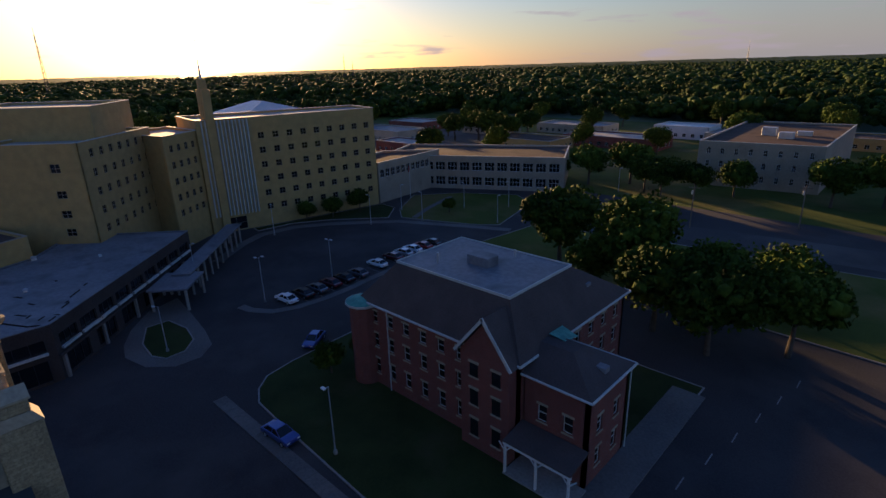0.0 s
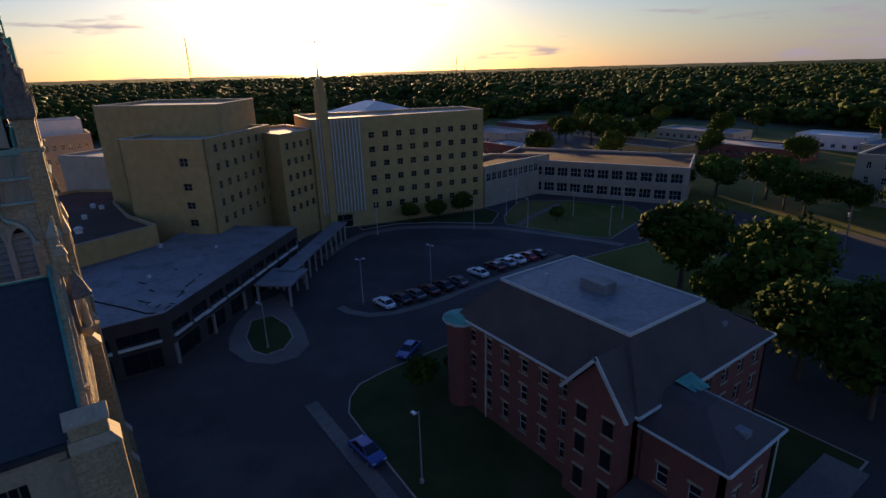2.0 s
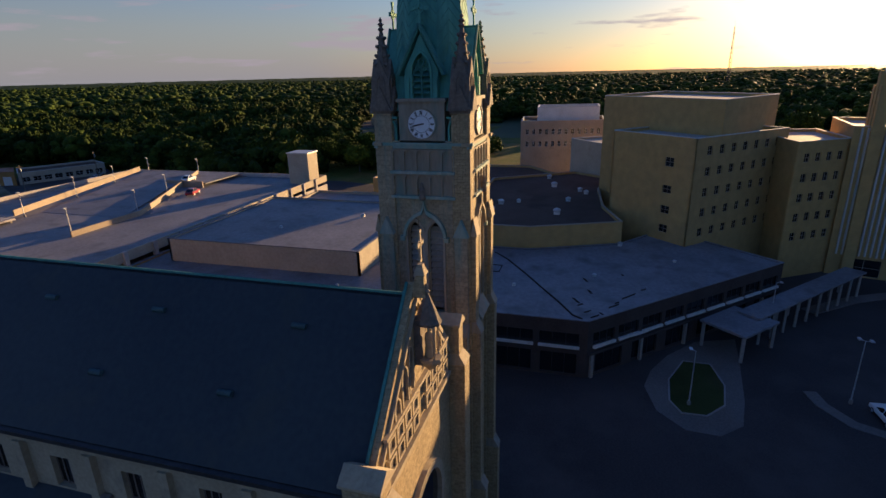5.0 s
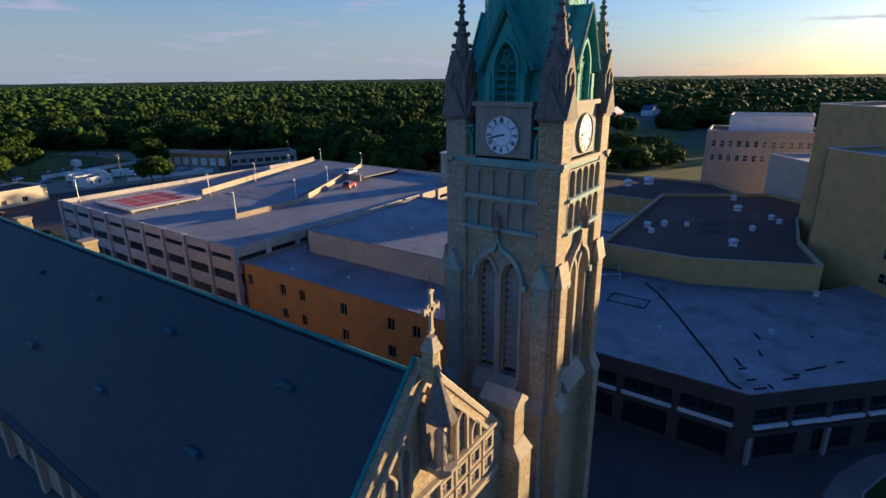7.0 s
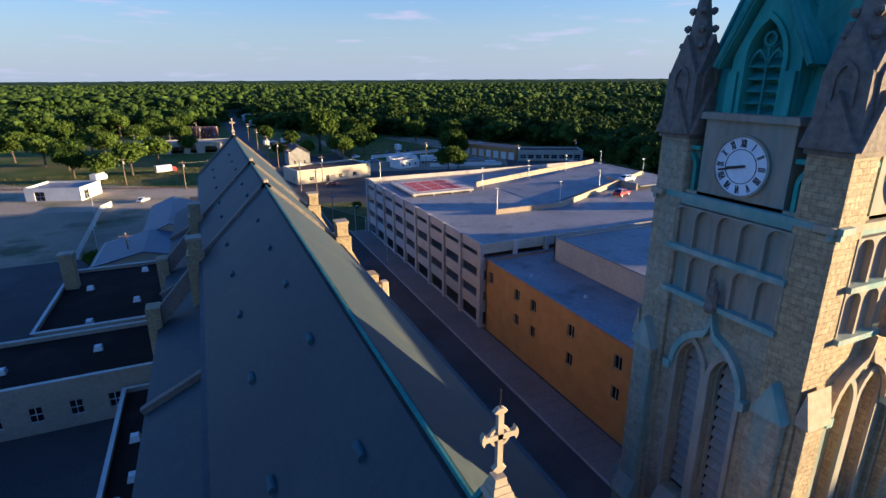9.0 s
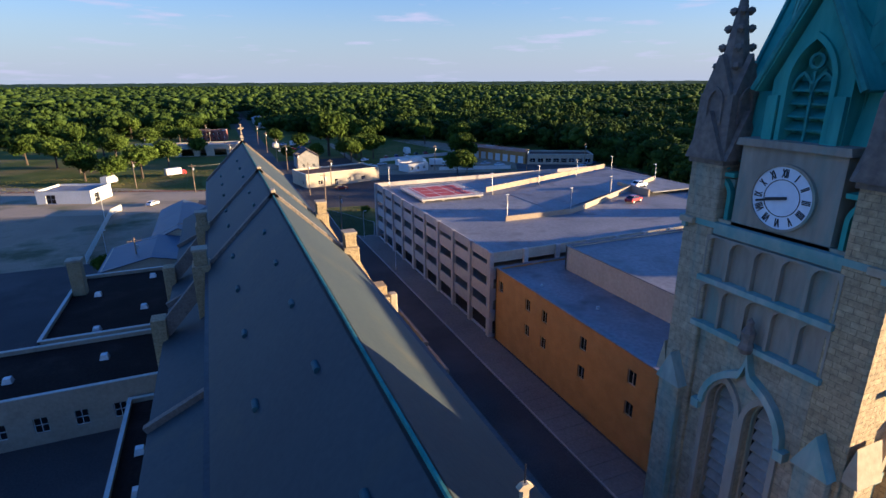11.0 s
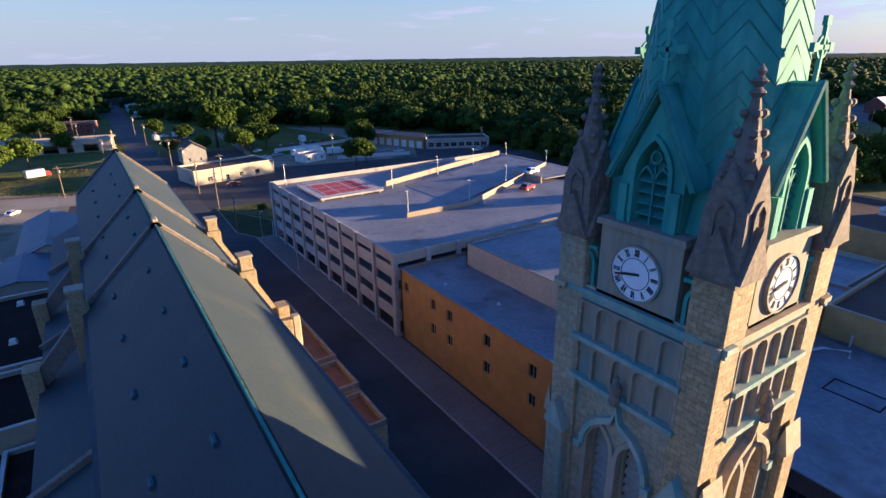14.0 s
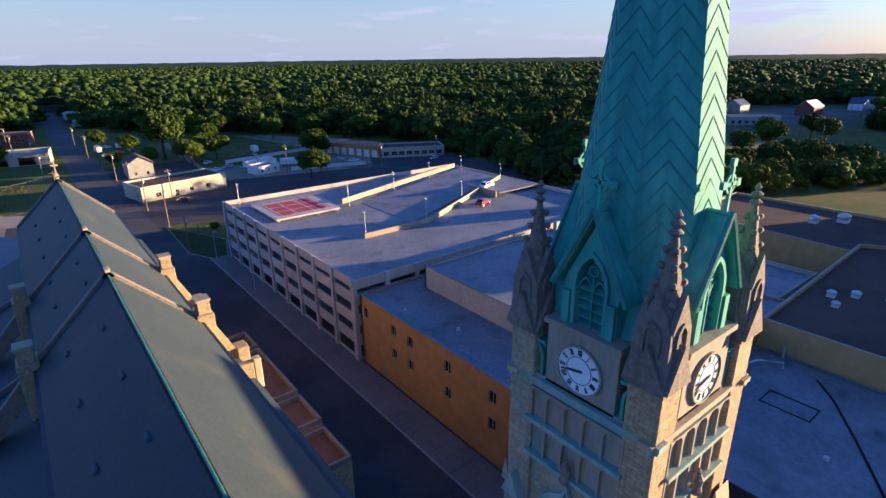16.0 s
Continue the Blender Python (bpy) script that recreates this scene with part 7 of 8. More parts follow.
def car_meshes():
    def side(y):
        return [(-2.25, 0.35), (-2.28, 0.75), (-2.1, 0.92), (-1.2, 0.98), (1.35, 0.95), (2.2, 0.82), (2.3, 0.55), (2.22, 0.32)]
    lo = side(0)
    body = Geo().extrude(lo, lambda u, w, d: (u, d - 0.88, w), 1.76)
    cab = [(-1.75, 0.95), (-1.15, 1.42), (0.3, 1.45), (1.15, 0.95)]
    roof = Geo().add([(-1.12, -0.62, 1.405), (0.32, -0.62, 1.435), (0.32, 0.62, 1.435), (-1.12, 0.62, 1.405), (-1.05, -0.58, 1.47), (0.26, -0.58, 1.49), (0.26, 0.58, 1.49), (-1.05, 0.58, 1.47)],
                     [(3, 2, 1, 0), (4, 5, 6, 7), (0, 1, 5, 4), (1, 2, 6, 5), (2, 3, 7, 6), (3, 0, 4, 7)])
    glass_g = Geo().add([(-1.8, -0.8, 0.95), (1.2, -0.8, 0.95), (1.2, 0.8, 0.95), (-1.8, 0.8, 0.95), (-1.12, -0.62, 1.404), (0.32, -0.62, 1.434), (0.32, 0.62, 1.434), (-1.12, 0.62, 1.404)],
                        [(3, 2, 1, 0), (4, 5, 6, 7), (0, 1, 5, 4), (1, 2, 6, 5), (2, 3, 7, 6), (3, 0, 4, 7)])
    pil = []
    for y in (-0.71, 0.71):
        for xa, xb in ((1.18, 0.3), (-1.78, -1.1), (-0.25, -0.25)):
            pil.append(Geo().tube([(xa, y * 1.13, 0.95), (xb, y * 0.88, 1.43)], 0.05, 5))
    wheel = Geo()
    n = 14
    wheel.add([(0.32 * math.cos(6.28319 * i / n), s, 0.32 * math.sin(6.28319 * i / n)) for s in (-0.1, 0.1) for i in range(n)],
              [tuple(range(n)), tuple(range(2 * n - 1, n - 1, -1))] + [(i, n + i, n + (i + 1) % n, (i + 1) % n) for i in range(n)])
    rim = Geo()
    rim.add([(0.2 * math.cos(6.28319 * i / n), s, 0.2 * math.sin(6.28319 * i / n)) for s in (-0.115, 0.115) for i in range(n)],
            [tuple(range(n)), tuple(range(2 * n - 1, n - 1, -1))] + [(i, n + i, n + (i + 1) % n, (i + 1) % n) for i in range(n)])
    return (body.mesh("body", PAINTS["white"], 0.07), roof.mesh("car_roof", PAINTS["white"]), glass_g.mesh("cabin_glass", GLASS), [p.mesh("pillar", PAINTS["white"]) for p in pil],
            wheel.mesh("tyre", TYRE), rim.mesh("rim", METAL), Geo().box(-0.05, -0.18, -0.07, 0.05, 0.18, 0.07).mesh("headlight", LAMPGLASS), Geo().box(-0.04, -0.16, -0.07, 0.04, 0.16, 0.07).mesh("tail_light", REDLENS))


CARM = car_meshes()
CAR_CACHE = {}


def tinted(me, colour):
    key = (me.name, colour)
    if key not in CAR_CACHE:
        c = me.copy()
        c.materials[0] = PAINTS[colour]
        CAR_CACHE[key] = c
    return CAR_CACHE[key]


def car(x, y, turn, colour, z=0.02, where="parked on asphalt", scale=1.0):
    t = thing("car", colour + " saloon car " + where, "car", (x, y, z), "parked cars")
    body, roof, gl, pil, tyre, rim, head, tail = CARM
    part("body", tinted(body, colour), None, t)
    part("car_roof", tinted(roof, colour), None, t)
    part("cabin_glass", gl, None, t)
    for p in pil:
        part("pillar", tinted(p, colour), None, t)
    for wx in (-1.4, 1.4):
        for wy in (-0.8, 0.8):
            w = part("tyre", tyre, None, t)
            w.location = (wx, wy, 0.32)
            part("rim", rim, None, w)
    for s in (-1, 1):
        h = part("headlight", head, None, t)
        h.location = (2.24, s * 0.62, 0.66)
        h = part("tail_light", tail, None, t)
        h.location = (-2.25, s * 0.64, 0.72)
    t.rotation_euler = (0, 0, radians(turn))
    t.scale = (scale, scale, scale)
    return t


ROW = [(75.3, -39.3, "white"), (75.1, -42.4, "black"), (75.0, -45.2, "grey"), (75.2, -48.2, "maroon"), (75.2, -51.2, "black"), (75.2, -54.4, "grey"), (76.3, -60.0, "white"), (76.8, -64.6, "maroon"),
       (77.0, -67.6, "silver"), (77.2, -70.4, "white"), (77.0, -73.2, "red"), (76.8, -76.0, "black")]
for x, y, c in ROW:
    car(x, y, 4, c, where="parked in the striped bay")
car(44.8, -20.0, 185, "blue", where="standing at the kerb", scale=1.02)
car(59.6, -34.2, 122, "blue", where="parked beside the lawn")
car(121.5, 88.0, 15, "white", z=GZ - 0.05, where="parked on the garage roof")
car(112.0, 79.0, 20, "red", z=GZ - 0.95, where="parked in the shaded roof bay")
for i, (x, y, a, c) in enumerate([(96, 226, 10, "white"), (102, 230, 15, "silver"), (110, 250, 80, "red"), (116, 252, 80, "blue"), (122, 254, 82, "white"), (128, 256, 84, "black"), (134, 258, 84, "red"), (98, 246, 40, "white"),
                                  (66, 300, 0, "white"), (72, 305, 0, "red"), (78, 312, 30, "blue"), (70, 330, 0, "white"), (180, 186, 20, "white"), (186, 190, 20, "silver"), (192, 194, 25, "blue"), (150, 206, 0, "white"), (146, 212, 10, "silver"),
                                  (72, 181, 5, "maroon"), (12, 180, 60, "white"), (-14, 218, 60, "white"), (10, 122, 90, "black"), (88, -140, 30, "blue"), (96, -136, 30, "white")]):
    car(x, y, a, c)


def truck(x, y, turn, colour, length=8.0, label="white box truck parked in the yard"):
    t = thing("box_truck", label, "truck", (x, y, 0.03), "trucks")
    part("cargo_box", Geo().box(-length / 2, -1.2, 0.9, length / 2 - 2.0, 1.2, 3.4), WHITE, t, bevel=0.05)
    part("cab", Geo().extrude([(length / 2 - 1.9, 0.6), (length / 2, 0.6), (length / 2, 1.5), (length / 2 - 0.5, 2.4), (length / 2 - 1.9, 2.4)], lambda u, w, d: (u, d - 1.05, w), 2.1), PAINTS[colour], t, bevel=0.05)
    part("windscreen", Geo().slab([(length / 2 + 0.01, -0.9, 1.55), (length / 2 + 0.01, 0.9, 1.55), (length / 2 - 0.46, 0.9, 2.34), (length / 2 - 0.46, -0.9, 2.34)], 0.03), GLASS, t)
    part("chassis", Geo().box(-length / 2 + 0.2, -0.5, 0.6, length / 2 - 1.9, 0.5, 0.9), DARKMETAL, t)
    for wx in (-length / 2 + 1.2, length / 2 - 1.0):
        for wy in (-1.0, 1.0):
            w = part("tyre", CARM[4], None, t)
            w.location = (wx, wy, 0.5)
            w.scale = (1.55, 1.4, 1.55)
    t.rotation_euler = (0, 0, radians(turn))
    return t


for x, y, a, c in ((16, 237, 25, "red"), (110, 222, 10, "white"), (118, 226, 12, "white"), (64, 315, 95, "white"), (76, 325, 60, "white"), (84, 330, 60, "red"), (125, 262, 84, "white"), (-6, 226, 70, "white"), (124, 216, -20, "white")):
    truck(x, y, a, c)


# ---- poles and lamps ----
def utility_pole(x, y, h=10.5, turn=0.0):
    t = thing("utility_pole", "weathered wooden utility pole with crossarm", "pole", (x, y, 0), "utility poles")
    part("pole", Geo().tube([(0, 0, -0.2), (0.02, 0, h)], 0.17, 8, 0.11), POLEWOOD, t)
    c, s = math.cos(turn), math.sin(turn)
    part("crossarm", Geo().tube([(-1.2 * c, -1.2 * s, h - 0.7), (1.2 * c, 1.2 * s, h - 0.7)], 0.07, 5), POLEWOOD, t)
    for u in (-1.05, -0.45, 0.45, 1.05):
        part("insulator", Geo().turn([(0.04, h - 0.64), (0.06, h - 0.52), (0.03, h - 0.45)], u * c, u * s, 6), DARKSTONE, t)
    part("transformer", Geo().turn([(0.2, h - 2.2), (0.22, h - 2.1), (0.22, h - 1.4), (0.12, h - 1.3)], 0.32, 0, 8), METAL, t)
    return t


POLES = [(61, 152, 11), (59.5, 124, 10), (60, 175, 11), (61, 206, 11), (60, 232, 11), (59, 262, 11), (58, 300, 11), (57, 345, 11), (40, 210, 10), (24, 196, 10), (38, 250, 11), (37, 300, 11), (4, 214, 10), (39, -122, 10), (20, -135, 10), (-4, -130, 10),
         (16, 105, 9), (24, 118, 8.5), (118, 205, 11), (180, 184, 11), (152, 186, 10), (70, 188, 10), (30, 330, 11), (28, 370, 11), (0, 300, 11)]
for i, (x, y, h) in enumerate(POLES):
    utility_pole(x, y, h, 0.15 * (i % 4))


def wires(name, pts, sag=0.8):
    t = thing(name, "thin dark overhead wires between poles", "wire", pts[0], "overhead wires")
    for dx in (-0.9, 0.9):
        for a, b in zip(pts, pts[1:]):
            seg = [((a[0] + (b[0] - a[0]) * f) - pts[0][0] + dx, (a[1] + (b[1] - a[1]) * f) - pts[0][1], a[2] + (b[2] - a[2]) * f - sag * 4 * f * (1 - f) - pts[0][2]) for f in [i / 8 for i in range(9)]]
            part("wire", Geo().tube(seg, 0.018, 4), DARKMETAL, t)


wires("overhead_wire", [(60, 175, 10.3), (61, 206, 10.3), (60, 232, 10.3), (59, 262, 10.3), (58, 300, 10.3), (57, 345, 10.3)])
wires("overhead_wire", [(24, 196, 9.3), (40, 210, 9.3), (38, 250, 10.3), (37, 300, 10.3)])
wires("overhead_wire", [(16, 105, 8.4), (24, 118, 7.9), (24, 196, 9.3)])


def street_lamp(x, y, h=7.5, z=0.0, turn=0.0, double=False):
    t = thing("street_lamp", "slim pale metal lamp post", "lamp", (x, y, z), "lamp posts")
    part("base", Geo().turn([(0.22, 0), (0.22, 0.5), (0.1, 0.6)], 0, 0, 8), CONCRETE, t)
    part("post", Geo().tube([(0, 0, 0.5), (0, 0, h)], 0.085, 8, 0.055), METAL, t)
    c, s = math.cos(turn), math.sin(turn)
    for k in ((1, -1) if double else (1,)):
        part("bracket", Geo().tube([(0, 0, h - 0.05), (0.7 * c * k, 0.7 * s * k, h + 0.05)], 0.035, 6), METAL, t)
        part("lamp_head", Geo().box(0.55 * c * k - 0.3, 0.55 * s * k - 0.18, h + 0.02, 0.55 * c * k + 0.3, 0.55 * s * k + 0.18, h + 0.16), METAL, t, bevel=0.03)
    return t


for x, y, h, d in ((73.3, -19.2, 7.0, False), (38.2, -22.3, 8.0, False), (78.0, -36.8, 8.0, True), (76.6, -49.6, 8.0, True), (96, -33, 7.5, False), (111.5, -58, 7.5, False), (100, -78, 7.5, False), (92, -88, 7.5, False), (92, -104, 7, False), (83, -112, 7, False),
                   (76, -98, 7, False), (104, -92, 7, False), (68, -146, 7, False), (63.4, 92, 8.5, False), (63.2, 116, 7.0, False), (8, 122, 7, False), (2, 160, 7, False)):
    street_lamp(x, y, h, 0.0, x * 0.7, d)
for x, y in ((80, 76.2), (94.5, 76.8), (110, 84), (88.5, 98), (104, 103), (131, 93), (118, 107), (131, 109), (70, 116)):
    street_lamp(x, y, 4.6, GZ - 0.95, 1.2)
flag = thing("flagpole", "white flagpole with a furled red flag", "flagpole", (112, -103, 0))
part("pole", Geo().tube([(0, 0, 0), (0, 0, 10)], 0.06, 8, 0.03), WHITE, flag)
part("flag", Geo().extrude([(0.05, 8.2), (0.5, 7.6), (0.45, 8.8), (0.3, 9.6), (0.05, 9.8)], lambda u, w, d: (u, d * 2 - 0.05, w), 0.05), PAINTS["red"], flag)


# ---- radio masts on the skyline ----
def mast(x, y, h, w=3.0):
    t = thing("radio_mast", "distant steel lattice radio mast", "mast", (x, y, 0), "radio masts")
    for k in range(3):
        a = 2.0944 * k
        part("leg", Geo().tube([(math.cos(a) * w, math.sin(a) * w, 0), (math.cos(a) * 0.4, math.sin(a) * 0.4, h)], 0.35, 5, 0.22), DARKMETAL, t)
    n = 14
    for i in range(n):
        z0, z1 = h * i / n, h * (i + 1) / n
        for k in range(3):
            a, b = 2.0944 * k, 2.0944 * (k + 1)
            r0, r1 = w + (0.4 - w) * i / n, w + (0.4 - w) * (i + 1) / n
            part("brace", Geo().tube([(math.cos(a) * r0, math.sin(a) * r0, z0), (math.cos(b) * r1, math.sin(b) * r1, z1)], 0.16, 4), DARKMETAL, t)
    part("antenna", Geo().tube([(0, 0, h), (0, 0, h + 9)], 0.15, 5), DARKMETAL, t)


for mx_, my_, mh_ in ((888, -177, 89), (1045, -783, 62), (1033, -798, 46), (357, -1352, 58)):
    mast(mx_, my_, mh_)


# ---- low buildings beside and behind the church ----
block("rectory", "low pale brick rectory with black flat roof", "building", [(9.0, 68), (24.2, 68), (24.2, 93.5), (9.0, 93.5)], 6.2, TAN, DARK_ROOF, {0: grid_holes(0.5, 13.5, 3, 1.2, [(2, 3.8)])}, coping=TRIM)
block("rectory_wing", "low rectory wing with black flat roof", "building", [(2, 54.5), (24.2, 54.5), (24.2, 67.6), (2, 67.6)], 5.8, TAN, DARK_ROOF, {0: grid_holes(0.5, 19, 5, 1.3, [(1.4, 3.2)])}, coping=TRIM)
block("lower_wing", "small low black-roofed wing beside the aisle", "building", [(20.2, 26), (25.2, 26), (25.2, 53.8), (20.2, 53.8)], 3.8, TAN, DARK_ROOF, {}, coping=TRIM)
block("garden_wall_building", "pale stone outbuilding with small windows", "building", [(-8, 24), (6, 24), (6, 40), (-8, 40)], 4.2, TAN, DARK_ROOF, {0: grid_holes(0.5, 14, 4, 1.0, [(1.2, 2.8)])}, coping=TRIM)
chim = thing("chimney_stack", "stout pale brick chimney on the black roof", "chimney", (10.4, 86, 5.7))
part("shaft", Geo().box(-0.9, -0.9, 0, 0.9, 0.9, 5.4), STONE, chim, bevel=0.05)
part("cap", Geo().box(-1.05, -1.05, 5.4, 1.05, 1.05, 5.7), ASHLAR, chim)
for x, y, z, mat in ((15, 70, 5.7, METAL), (20, 76, 5.7, METAL), (13, 84, 5.7, METAL), (8, 60, 5.3, METAL), (17, 62, 5.3, METAL), (22.2, 44, 3.3, WHITE), (22.6, 38, 3.3, WHITE), (20, 90, 5.7, METAL), (21.5, 35, 3.3, METAL)):
    solid("roof_unit", Geo().prism(rect(x - 0.5, y - 0.5, x + 0.5, y + 0.5), z, z + 0.6, rect(x - 0.35, y - 0.35, x + 0.35, y + 0.35)), mat, "small pale roof ventilator", "roof unit", "roof units")
# walled roof beds along the aisle
beds = thing("side_chapels", "row of low side chapels with brown flat roofs and stone parapets", "building", (46.7, 14, 0))
for y0, y1, z in ((31, 36.6, 8.6), (37, 42.4, 9.3), (42.8, 54.5, 9.6), (55, 59.5, 9.8)):
    part("body", Geo().box(0, y0 - 14, 0, 4.6, y1 - 14, z - 0.6), STONE, beds)
    part("flat_roof", Geo().box(0.3, y0 - 13.7, z - 0.598, 4.3, y1 - 14.3, z - 0.5), BROWNSTONE, beds, "brown gravel flat roof")
    for b_ in ((0, y0 - 14, 4.6, y0 - 13.7), (0, y1 - 14.3, 4.6, y1 - 14), (4.3, y0 - 13.69, 4.6, y1 - 14.31), (0, y0 - 13.69, 0.3, y1 - 14.31)):
        part("parapet", Geo().box(b_[0], b_[1], z - 0.599, b_[2], b_[3], z), DARKSTONE, beds)


def gabled(name, label, x0, y0, x1, y1, eave, ridge, wall_mat, roof_mat, along="x", holes=0, category="house"):
    """A plain house with a pitched roof."""
    t = thing(name, label, category, (x0, y0, 0))
    for i, (p0, p1) in enumerate((((0, 0), (x1 - x0, 0)), ((x1 - x0, 0), (x1 - x0, y1 - y0)), ((x1 - x0, y1 - y0), (0, y1 - y0)), ((0, y1 - y0), (0, 0)))):
        ln = math.hypot(p1[0] - p0[0], p1[1] - p0[1])
        hs_ = grid_holes(0.4, ln - 0.4, max(1, int(ln / 4)), 1.0, [(1.0, 2.3)]) if holes else []
        part("wall", wall_panel(Geo(), p0, p1, 0, eave, hs_, 0.25), wall_mat, t)
        for h in hs_:
            window_unit(t, p0, p1, *h)
    w, d = x1 - x0, y1 - y0
    if along == "x":
        m = d / 2
        for s in (0, 1):
            y = -0.4 if s == 0 else d + 0.4
            part("roof", Geo().slab([(-0.4, m, ridge), (w + 0.4, m, ridge), (w + 0.4, y, eave - 0.15), (-0.4, y, eave - 0.15)], 0.14), roof_mat, t)
        for x in (0, w - 0.25):
            part("gable", Geo().extrude([(0, eave), (d, eave), (m, ridge - 0.12)], lambda u, wv, q, x=x: (x + q, u, wv), 0.25), wall_mat, t)
    else:
        m = w / 2
        for s in (0, 1):
            x = -0.4 if s == 0 else w + 0.4
            part("roof", Geo().slab([(m, -0.4, ridge), (m, d + 0.4, ridge), (x, d + 0.4, eave - 0.15), (x, -0.4, eave - 0.15)], 0.14), roof_mat, t)
        for y in (0, d - 0.25):
            part("gable", Geo().extrude([(0, eave), (w, eave), (m, ridge - 0.12)], lambda u, wv, q, y=y: (u, y + q, wv), 0.25), wall_mat, t)
    return t


gabled("blue_roof_house", "low house with pale blue-grey metal roof", 10.5, 100, 27.5, 116, 4.6, 6.4, CREAM, BLUEMETAL, "y", 1)
gabled("blue_roof_hall", "long low hall with pale metal roof", 17.5, 117, 28.0, 148, 5.0, 7.2, CREAM, BLUEMETAL, "y", 1)
gabled("yard_house", "grey two-storey house with gabled roof", 64.5, 233, 74, 244, 5.6, 8.6, LOUVRE, SHINGLE, "y", 1)
block("white_store", "low white store with pale flat roof and painted wall", "building", [(61, 187.5), (90, 194), (87, 208), (58, 201.5)], 5.0, CREAM, TAR_ROOF, {0: [(4.5, 6.2, 1.0, 2.4), (11, 12.2, 0.1, 2.4), (16, 17.5, 1.0, 2.4), (22, 23.5, 1.0, 2.4)]}, coping=TRIM)
for k in range(6):
    solid("wall_mural_bar", Geo().box(60.2 - 0.05 * k, 190 + k * 1.5, 1.2, 60.3 - 0.05 * k, 191.2 + k * 1.5, 2.6 + 0.3 * (k % 2)), (DARKMETAL, COPPER, REDBRICK)[k % 3], "dark painted patch on the store wall", "painted sign", "wall paintings")
long_shed = block("long_shed", "long low white warehouse with dark openings", "building", [(-8, 304), (43, 296), (45, 310), (-6, 318)], 5.8, CREAM, WHITE_ROOF, {0: [(24, 30, 0.2, 3.6), (33, 36, 0.2, 3.4), (40, 46, 0.2, 3.6)]}, coping=TRIM, windows=False)
block("brick_terrace", "dark red brick terrace by the far road", "building", [(14, 382), (38, 374), (41, 386), (17, 394)], 6.5, REDBRICK, TAR_ROOF, {0: grid_holes(1, 24, 7, 1.2, [(1, 2.6), (4, 5.4)])}, coping=TRIM)
gabled("white_shed", "open white roofed market shed by the road", 67, 452, 80, 540, 4.6, 6.4, TRIM, BLOCK_ROOF, "y", 0, "shed")
block("rust_depot", "long depot with rust-red metal roof and white doors", "building", [(163, 205), (171, 216), (158, 252), (148, 246)], 5.2, ORANGE, RUST, {3: grid_holes(0.8, 43, 9, 3.2, [(0.1, 3.4)])}, coping=RUST, windows=False, parapet=0.1)
for k in range(9):
    u = 0.8 + 42.2 / 9 * (k + 0.5)
    d_ = Vector((163 - 148, 205 - 246, 0)).normalized()
    c_ = Vector((148, 246, 0)) + d_ * u + Vector((-d_.y, d_.x, 0)) * 0.14
    q_ = [c_ - d_ * 1.6, c_ + d_ * 1.6, c_ + d_ * 1.6 + Vector((-d_.y, d_.x, 0)) * 0.06, c_ - d_ * 1.6 + Vector((-d_.y, d_.x, 0)) * 0.06]
    solid("roller_door", Geo().prism([(v.x, v.y) for v in q_], 0.1, 3.4), WHITE, "white roller door of the depot", "door", "roller doors")
block("depot_office", "flat-roofed office with dark band windows", "building", [(163.5, 204), (190, 191), (196, 203), (172, 216)], 4.6, CREAM, TAR_ROOF, {0: grid_holes(0.5, 29, 8, 2.6, [(1.0, 2.8)])}, coping=TRIM)
block("yard_office", "small white yard office", "building", [(106, 205), (116, 208), (114, 215), (104, 212)], 3.4, WHITE, WHITE_ROOF, {0: grid_holes(0.4, 10, 3, 1.0, [(0.9, 2.2)])}, coping=TRIM)
block("corner_garage", "low white building at the lot", "building", [(-22, 196), (-6, 190), (-2, 202), (-18, 208)], 4.2, WHITE, WHITE_ROOF, {0: [(3, 6, 0.1, 3.0)], 1: [(2, 5, 0.1, 3.0)]}, coping=TRIM)
block("tree_hall", "long pale orange-lit hall among the trees", "building", [(-70, 430), (-44, 440), (-47, 450), (-73, 440)], 9.0, CREAM, WHITE_ROOF, {}, coping=TRIM)
for i, (x, y, w, d, h) in enumerate([(200, -95, 40, 22, 5), (215, -140, 30, 18, 6), (250, -110, 44, 24, 5), (180, -165, 26, 14, 5), (220, -190, 36, 20, 6), (265, -175, 30, 22, 5), (140, -205, 34, 20, 5), (110, -230, 44, 18, 5),
                                     (60, -265, 40, 22, 5), (95, -275, 26, 18, 6), (15, -275, 36, 20, 5), (-15, -225, 26, 16, 5), (190, -240, 30, 16, 5), (230, -60, 34, 26, 6), (270, -50, 26, 20, 5), (245, -235, 30, 20, 5), (150, -265, 40, 18, 5), (-60, -240, 40, 20, 6)]):
    wm, rm = ((CREAM, WHITE_ROOF), (WHITE, METAL), (YELLOW, TAR_ROOF), (REDBRICK, BLOCK_ROOF))[i % 4]
    block("town_building", "low flat-roofed town building among the lots", "building", rect(x - w / 2, y - d / 2, x + w / 2, y + d / 2), h, wm, rm, {3: grid_holes(1, d - 1, max(2, int(d / 4)), 1.6, [(1.0, 2.6)]), 2: grid_holes(1, w - 1, max(2, int(w / 4)), 1.6, [(1.0, 2.6)])}, coping=TRIM, group="town buildings")
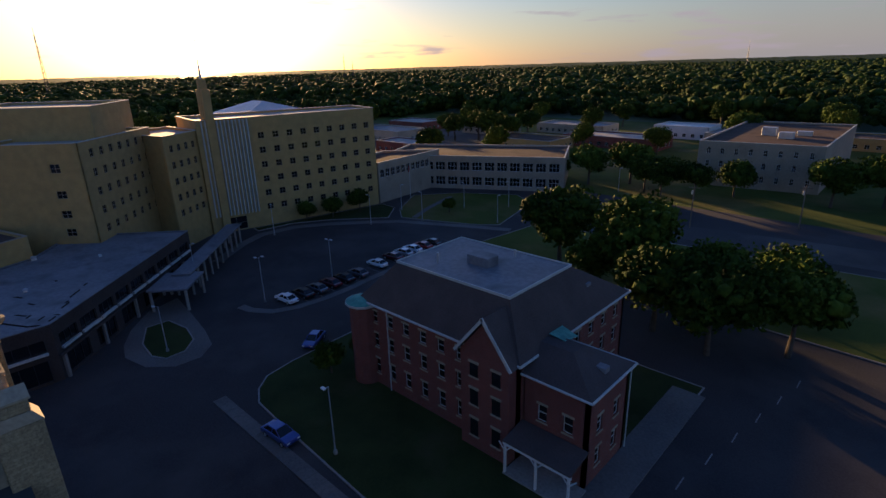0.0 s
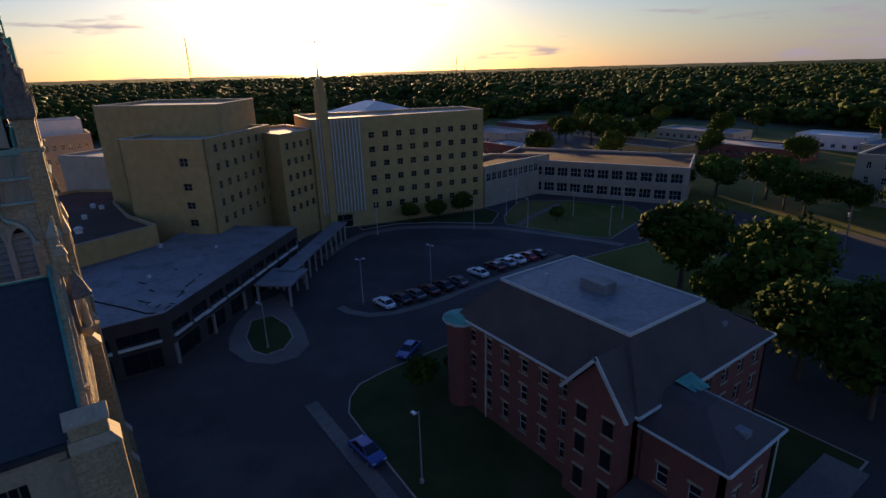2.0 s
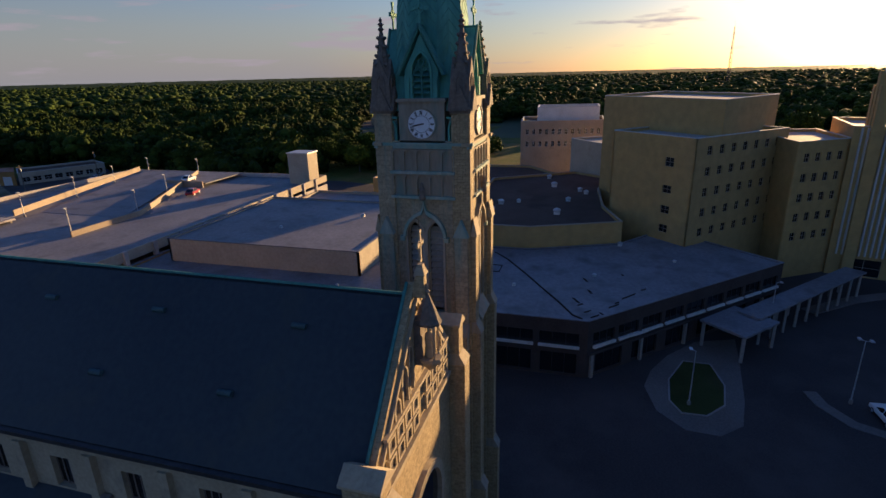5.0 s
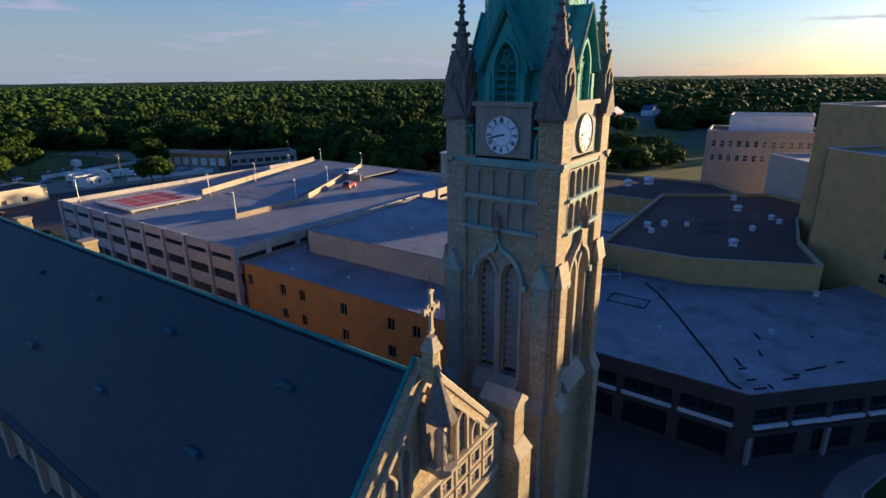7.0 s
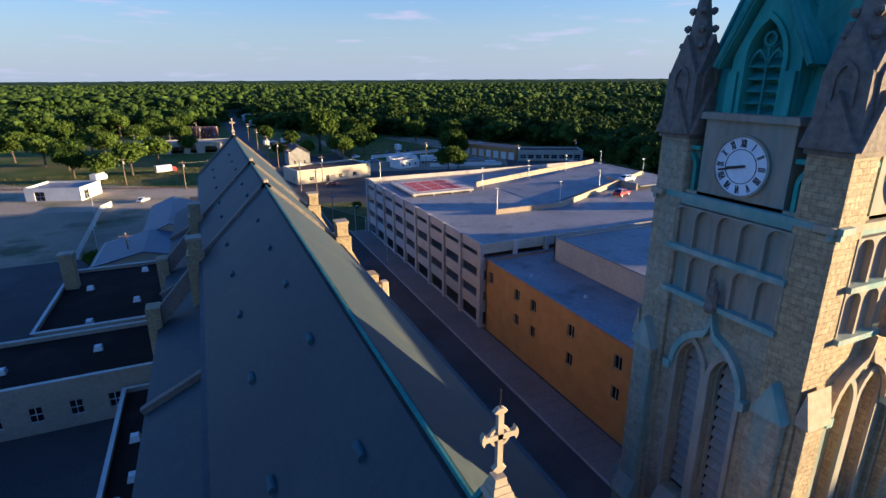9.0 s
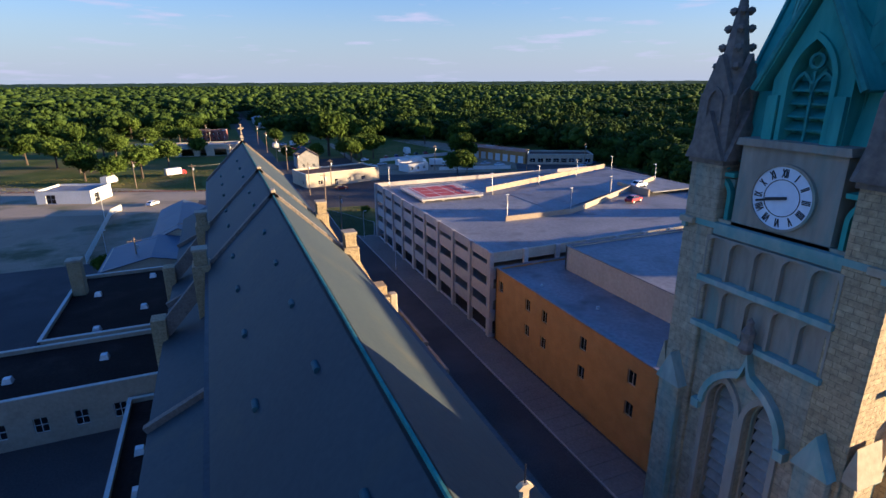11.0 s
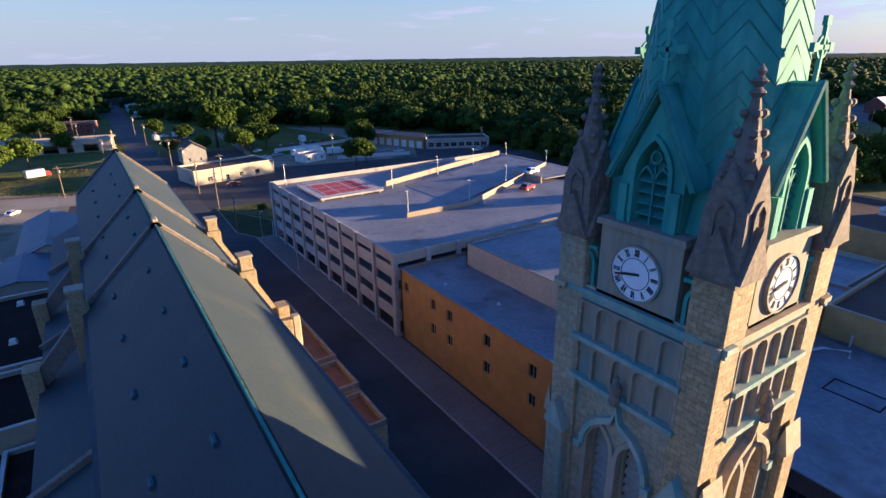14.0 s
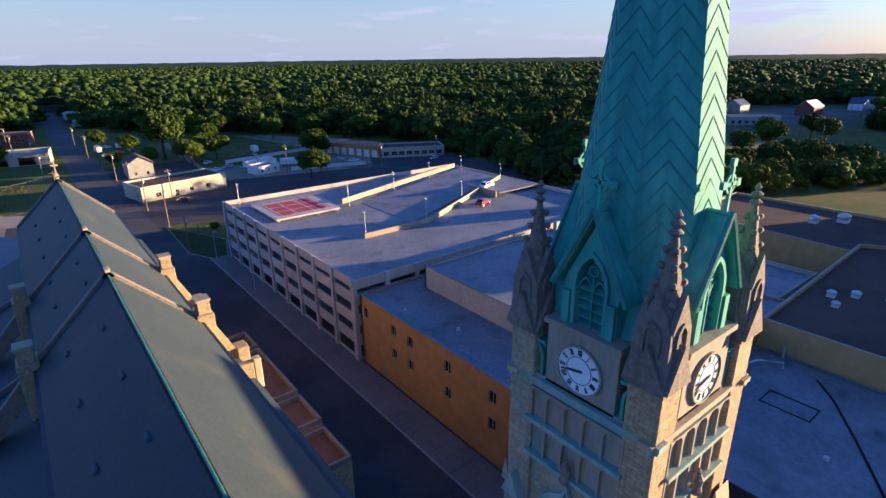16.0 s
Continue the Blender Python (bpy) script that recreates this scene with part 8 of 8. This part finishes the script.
for i, (x, y) in enumerate([(185, -70), (205, -120), (235, -150), (175, -130), (150, -150), (128, -165), (200, -215), (250, -200), (110, -200), (85, -215), (60, -235), (30, -250), (0, -255), (-30, -270), (130, -245), (165, -240), (215, -250), (270, -220), (285, -140), (280, -90), (300, -180),
                            (-30, -190), (-60, -200), (-90, -230), (-20, -300), (40, -310), (90, -310), (140, -300), (190, -290), (240, -280)]):
    tree(x, y, (0, 3, 1)[i % 3], 1.0 + 0.1 * (i % 4), i * 2.1, "leafy tree among the town lots")

# far houses and lots east of the woods' gap
patch("far_lot", [(380, 158), (432, 120), (560, 118), (530, 175), (440, 190)], 0.04, OLD_ASPHALT, "grey lot among far houses", "asphalt")
patch("far_field", [(320, 136), (390, 128), (440, 92), (400, 70), (322, 112)], 0.055, GRASS, "sunlit far grass field", "grass")
patch("far_dirt", [(300, 126), (330, 124), (336, 106), (306, 100)], 0.065, DRYLOT, "brown bare earth on the field", "ground")
block("far_store", "long low grey store beside the far lot", "building", [(393, 153), (416, 131), (424, 139), (401, 161)], 5.5, LOUVRE, WHITE_ROOF, {0: grid_holes(1, 30, 7, 2.2, [(1.0, 3.0)])}, coping=TRIM)
gabled("red_house", "far red brick house with white gables", 486, 136, 506, 148, 6.0, 10.5, REDBRICK, WHITE, "x", 1)
gabled("white_house", "far white house with blue-grey roof", 552, 124, 566, 134, 5.5, 9.5, WHITE, BLUEMETAL, "y", 1)
gabled("white_house", "far white house with pitched roof", 578, 122, 590, 132, 5.5, 9.0, WHITE, BLUEMETAL, "y", 1)
gabled("grey_house", "far grey house half hidden by trees", 470, 180, 486, 192, 6.0, 10.0, LOUVRE, BLUEMETAL, "x", 1)
for x, y, h in ((352, 98, 14), (306, 74, 14), (322, 118, 10), (398, 84, 12)):
    utility_pole(x, y, h, 0.4)

# rails beside the gravel verge
rails = thing("railway_track", "pair of rusty rails on sleepers", "railway", (-60, 232, 0), kind="structure")
for o in (-0.75, 0.75):
    part("rail", Geo().slab([(0, o - 0.05, 0.2), (0, o + 0.05, 0.2), (118, o - 46.0 + 0.05, 0.2), (118, o - 46.0 - 0.05, 0.2)], 0.14), RUST, rails)
for k in range(60):
    part("sleeper", Geo().box(k * 2 + 0.2, -k * 0.78 - 1.3, 0.03, k * 2 + 0.6, -k * 0.78 + 1.3, 0.12), POLEWOOD, rails)


def fence(name, pts, h, mat, label):
    t = thing(name, label, "fence", (*pts[0], 0))
    for (xa, ya), (xb, yb) in zip(pts, pts[1:]):
        ln = math.hypot(xb - xa, yb - ya)
        n = max(2, int(ln / 3))
        for i in range(n + 1):
            f = i / n
            x, y = xa + (xb - xa) * f - pts[0][0], ya + (yb - ya) * f - pts[0][1]
            part("post", Geo().box(x - 0.06, y - 0.06, 0, x + 0.06, y + 0.06, h + 0.1), mat, t)
        for z in (h * 0.35, h * 0.9):
            part("rail", Geo().tube([(xa - pts[0][0], ya - pts[0][1], z), (xb - pts[0][0], yb - pts[0][1], z)], 0.05, 5), mat, t)
        nx, ny = -(yb - ya) / ln * 0.04, (xb - xa) / ln * 0.04
        part("panel", Geo().prism([(xa - pts[0][0] + nx, ya - pts[0][1] + ny), (xb - pts[0][0] + nx, yb - pts[0][1] + ny), (xb - pts[0][0] + nx * 2, yb - pts[0][1] + ny * 2), (xa - pts[0][0] + nx * 2, ya - pts[0][1] + ny * 2)], 0.08, h), mat, t)


fence("board_fence", [(4, 122), (2, 170), (4, 176)], 1.8, TRIM, "weathered pale board fence along the lot")
fence("yard_fence", [(104, 240), (150, 250)], 1.6, WHITE, "long white yard fence")
fence("yard_fence", [(120, 205), (150, 196)], 1.6, WHITE, "white yard fence beside the office")
# rooftop ventilators
for x, y, z, s in ((140, 2, 11.1, 0.8), (136, -4, 11.1, 0.6), (150, 4, 11.1, 0.7), (126, -2, 11.1, 0.6), (118.7, 13.4, 11.1, 0.7), (121, 11.1, 11.1, 0.7), (115.4, 11.9, 11.1, 0.6), (123.1, 7.8, 11.1, 0.5), (114.8, -0.6, 11.1, 0.8), (133.3, -5.4, 11.1, 0.6), (163, 30, 9.3, 1.2), (168, 26, 9.3, 1.4), (86, 40, 14.2, 0.3), (95, 30, 14.2, 0.4), (72, 40, 10.95, 0.25), (73, 24, 10.95, 0.25), (70, 49, 10.95, 0.2),
                   (92, -8, 7.74, 0.35), (108, -12, 7.74, 0.5), (101, -20, 7.74, 0.3), (86, 3, 7.74, 0.3), (112, -5, 7.74, 0.4)):
    t = thing("roof_ventilator", "round pale metal roof ventilator", "ventilator", (x, y, z), "roof ventilators")
    part("curb", Geo().box(-0.7 * s, -0.7 * s, 0, 0.7 * s, 0.7 * s, 0.5 * s), WHITE, t)
    part("hood", Geo().turn([(0.6 * s, 0.5 * s), (0.95 * s, 0.8 * s), (0.9 * s, 1.15 * s), (0.35 * s, 1.45 * s)], 0, 0, 12), METAL, t)
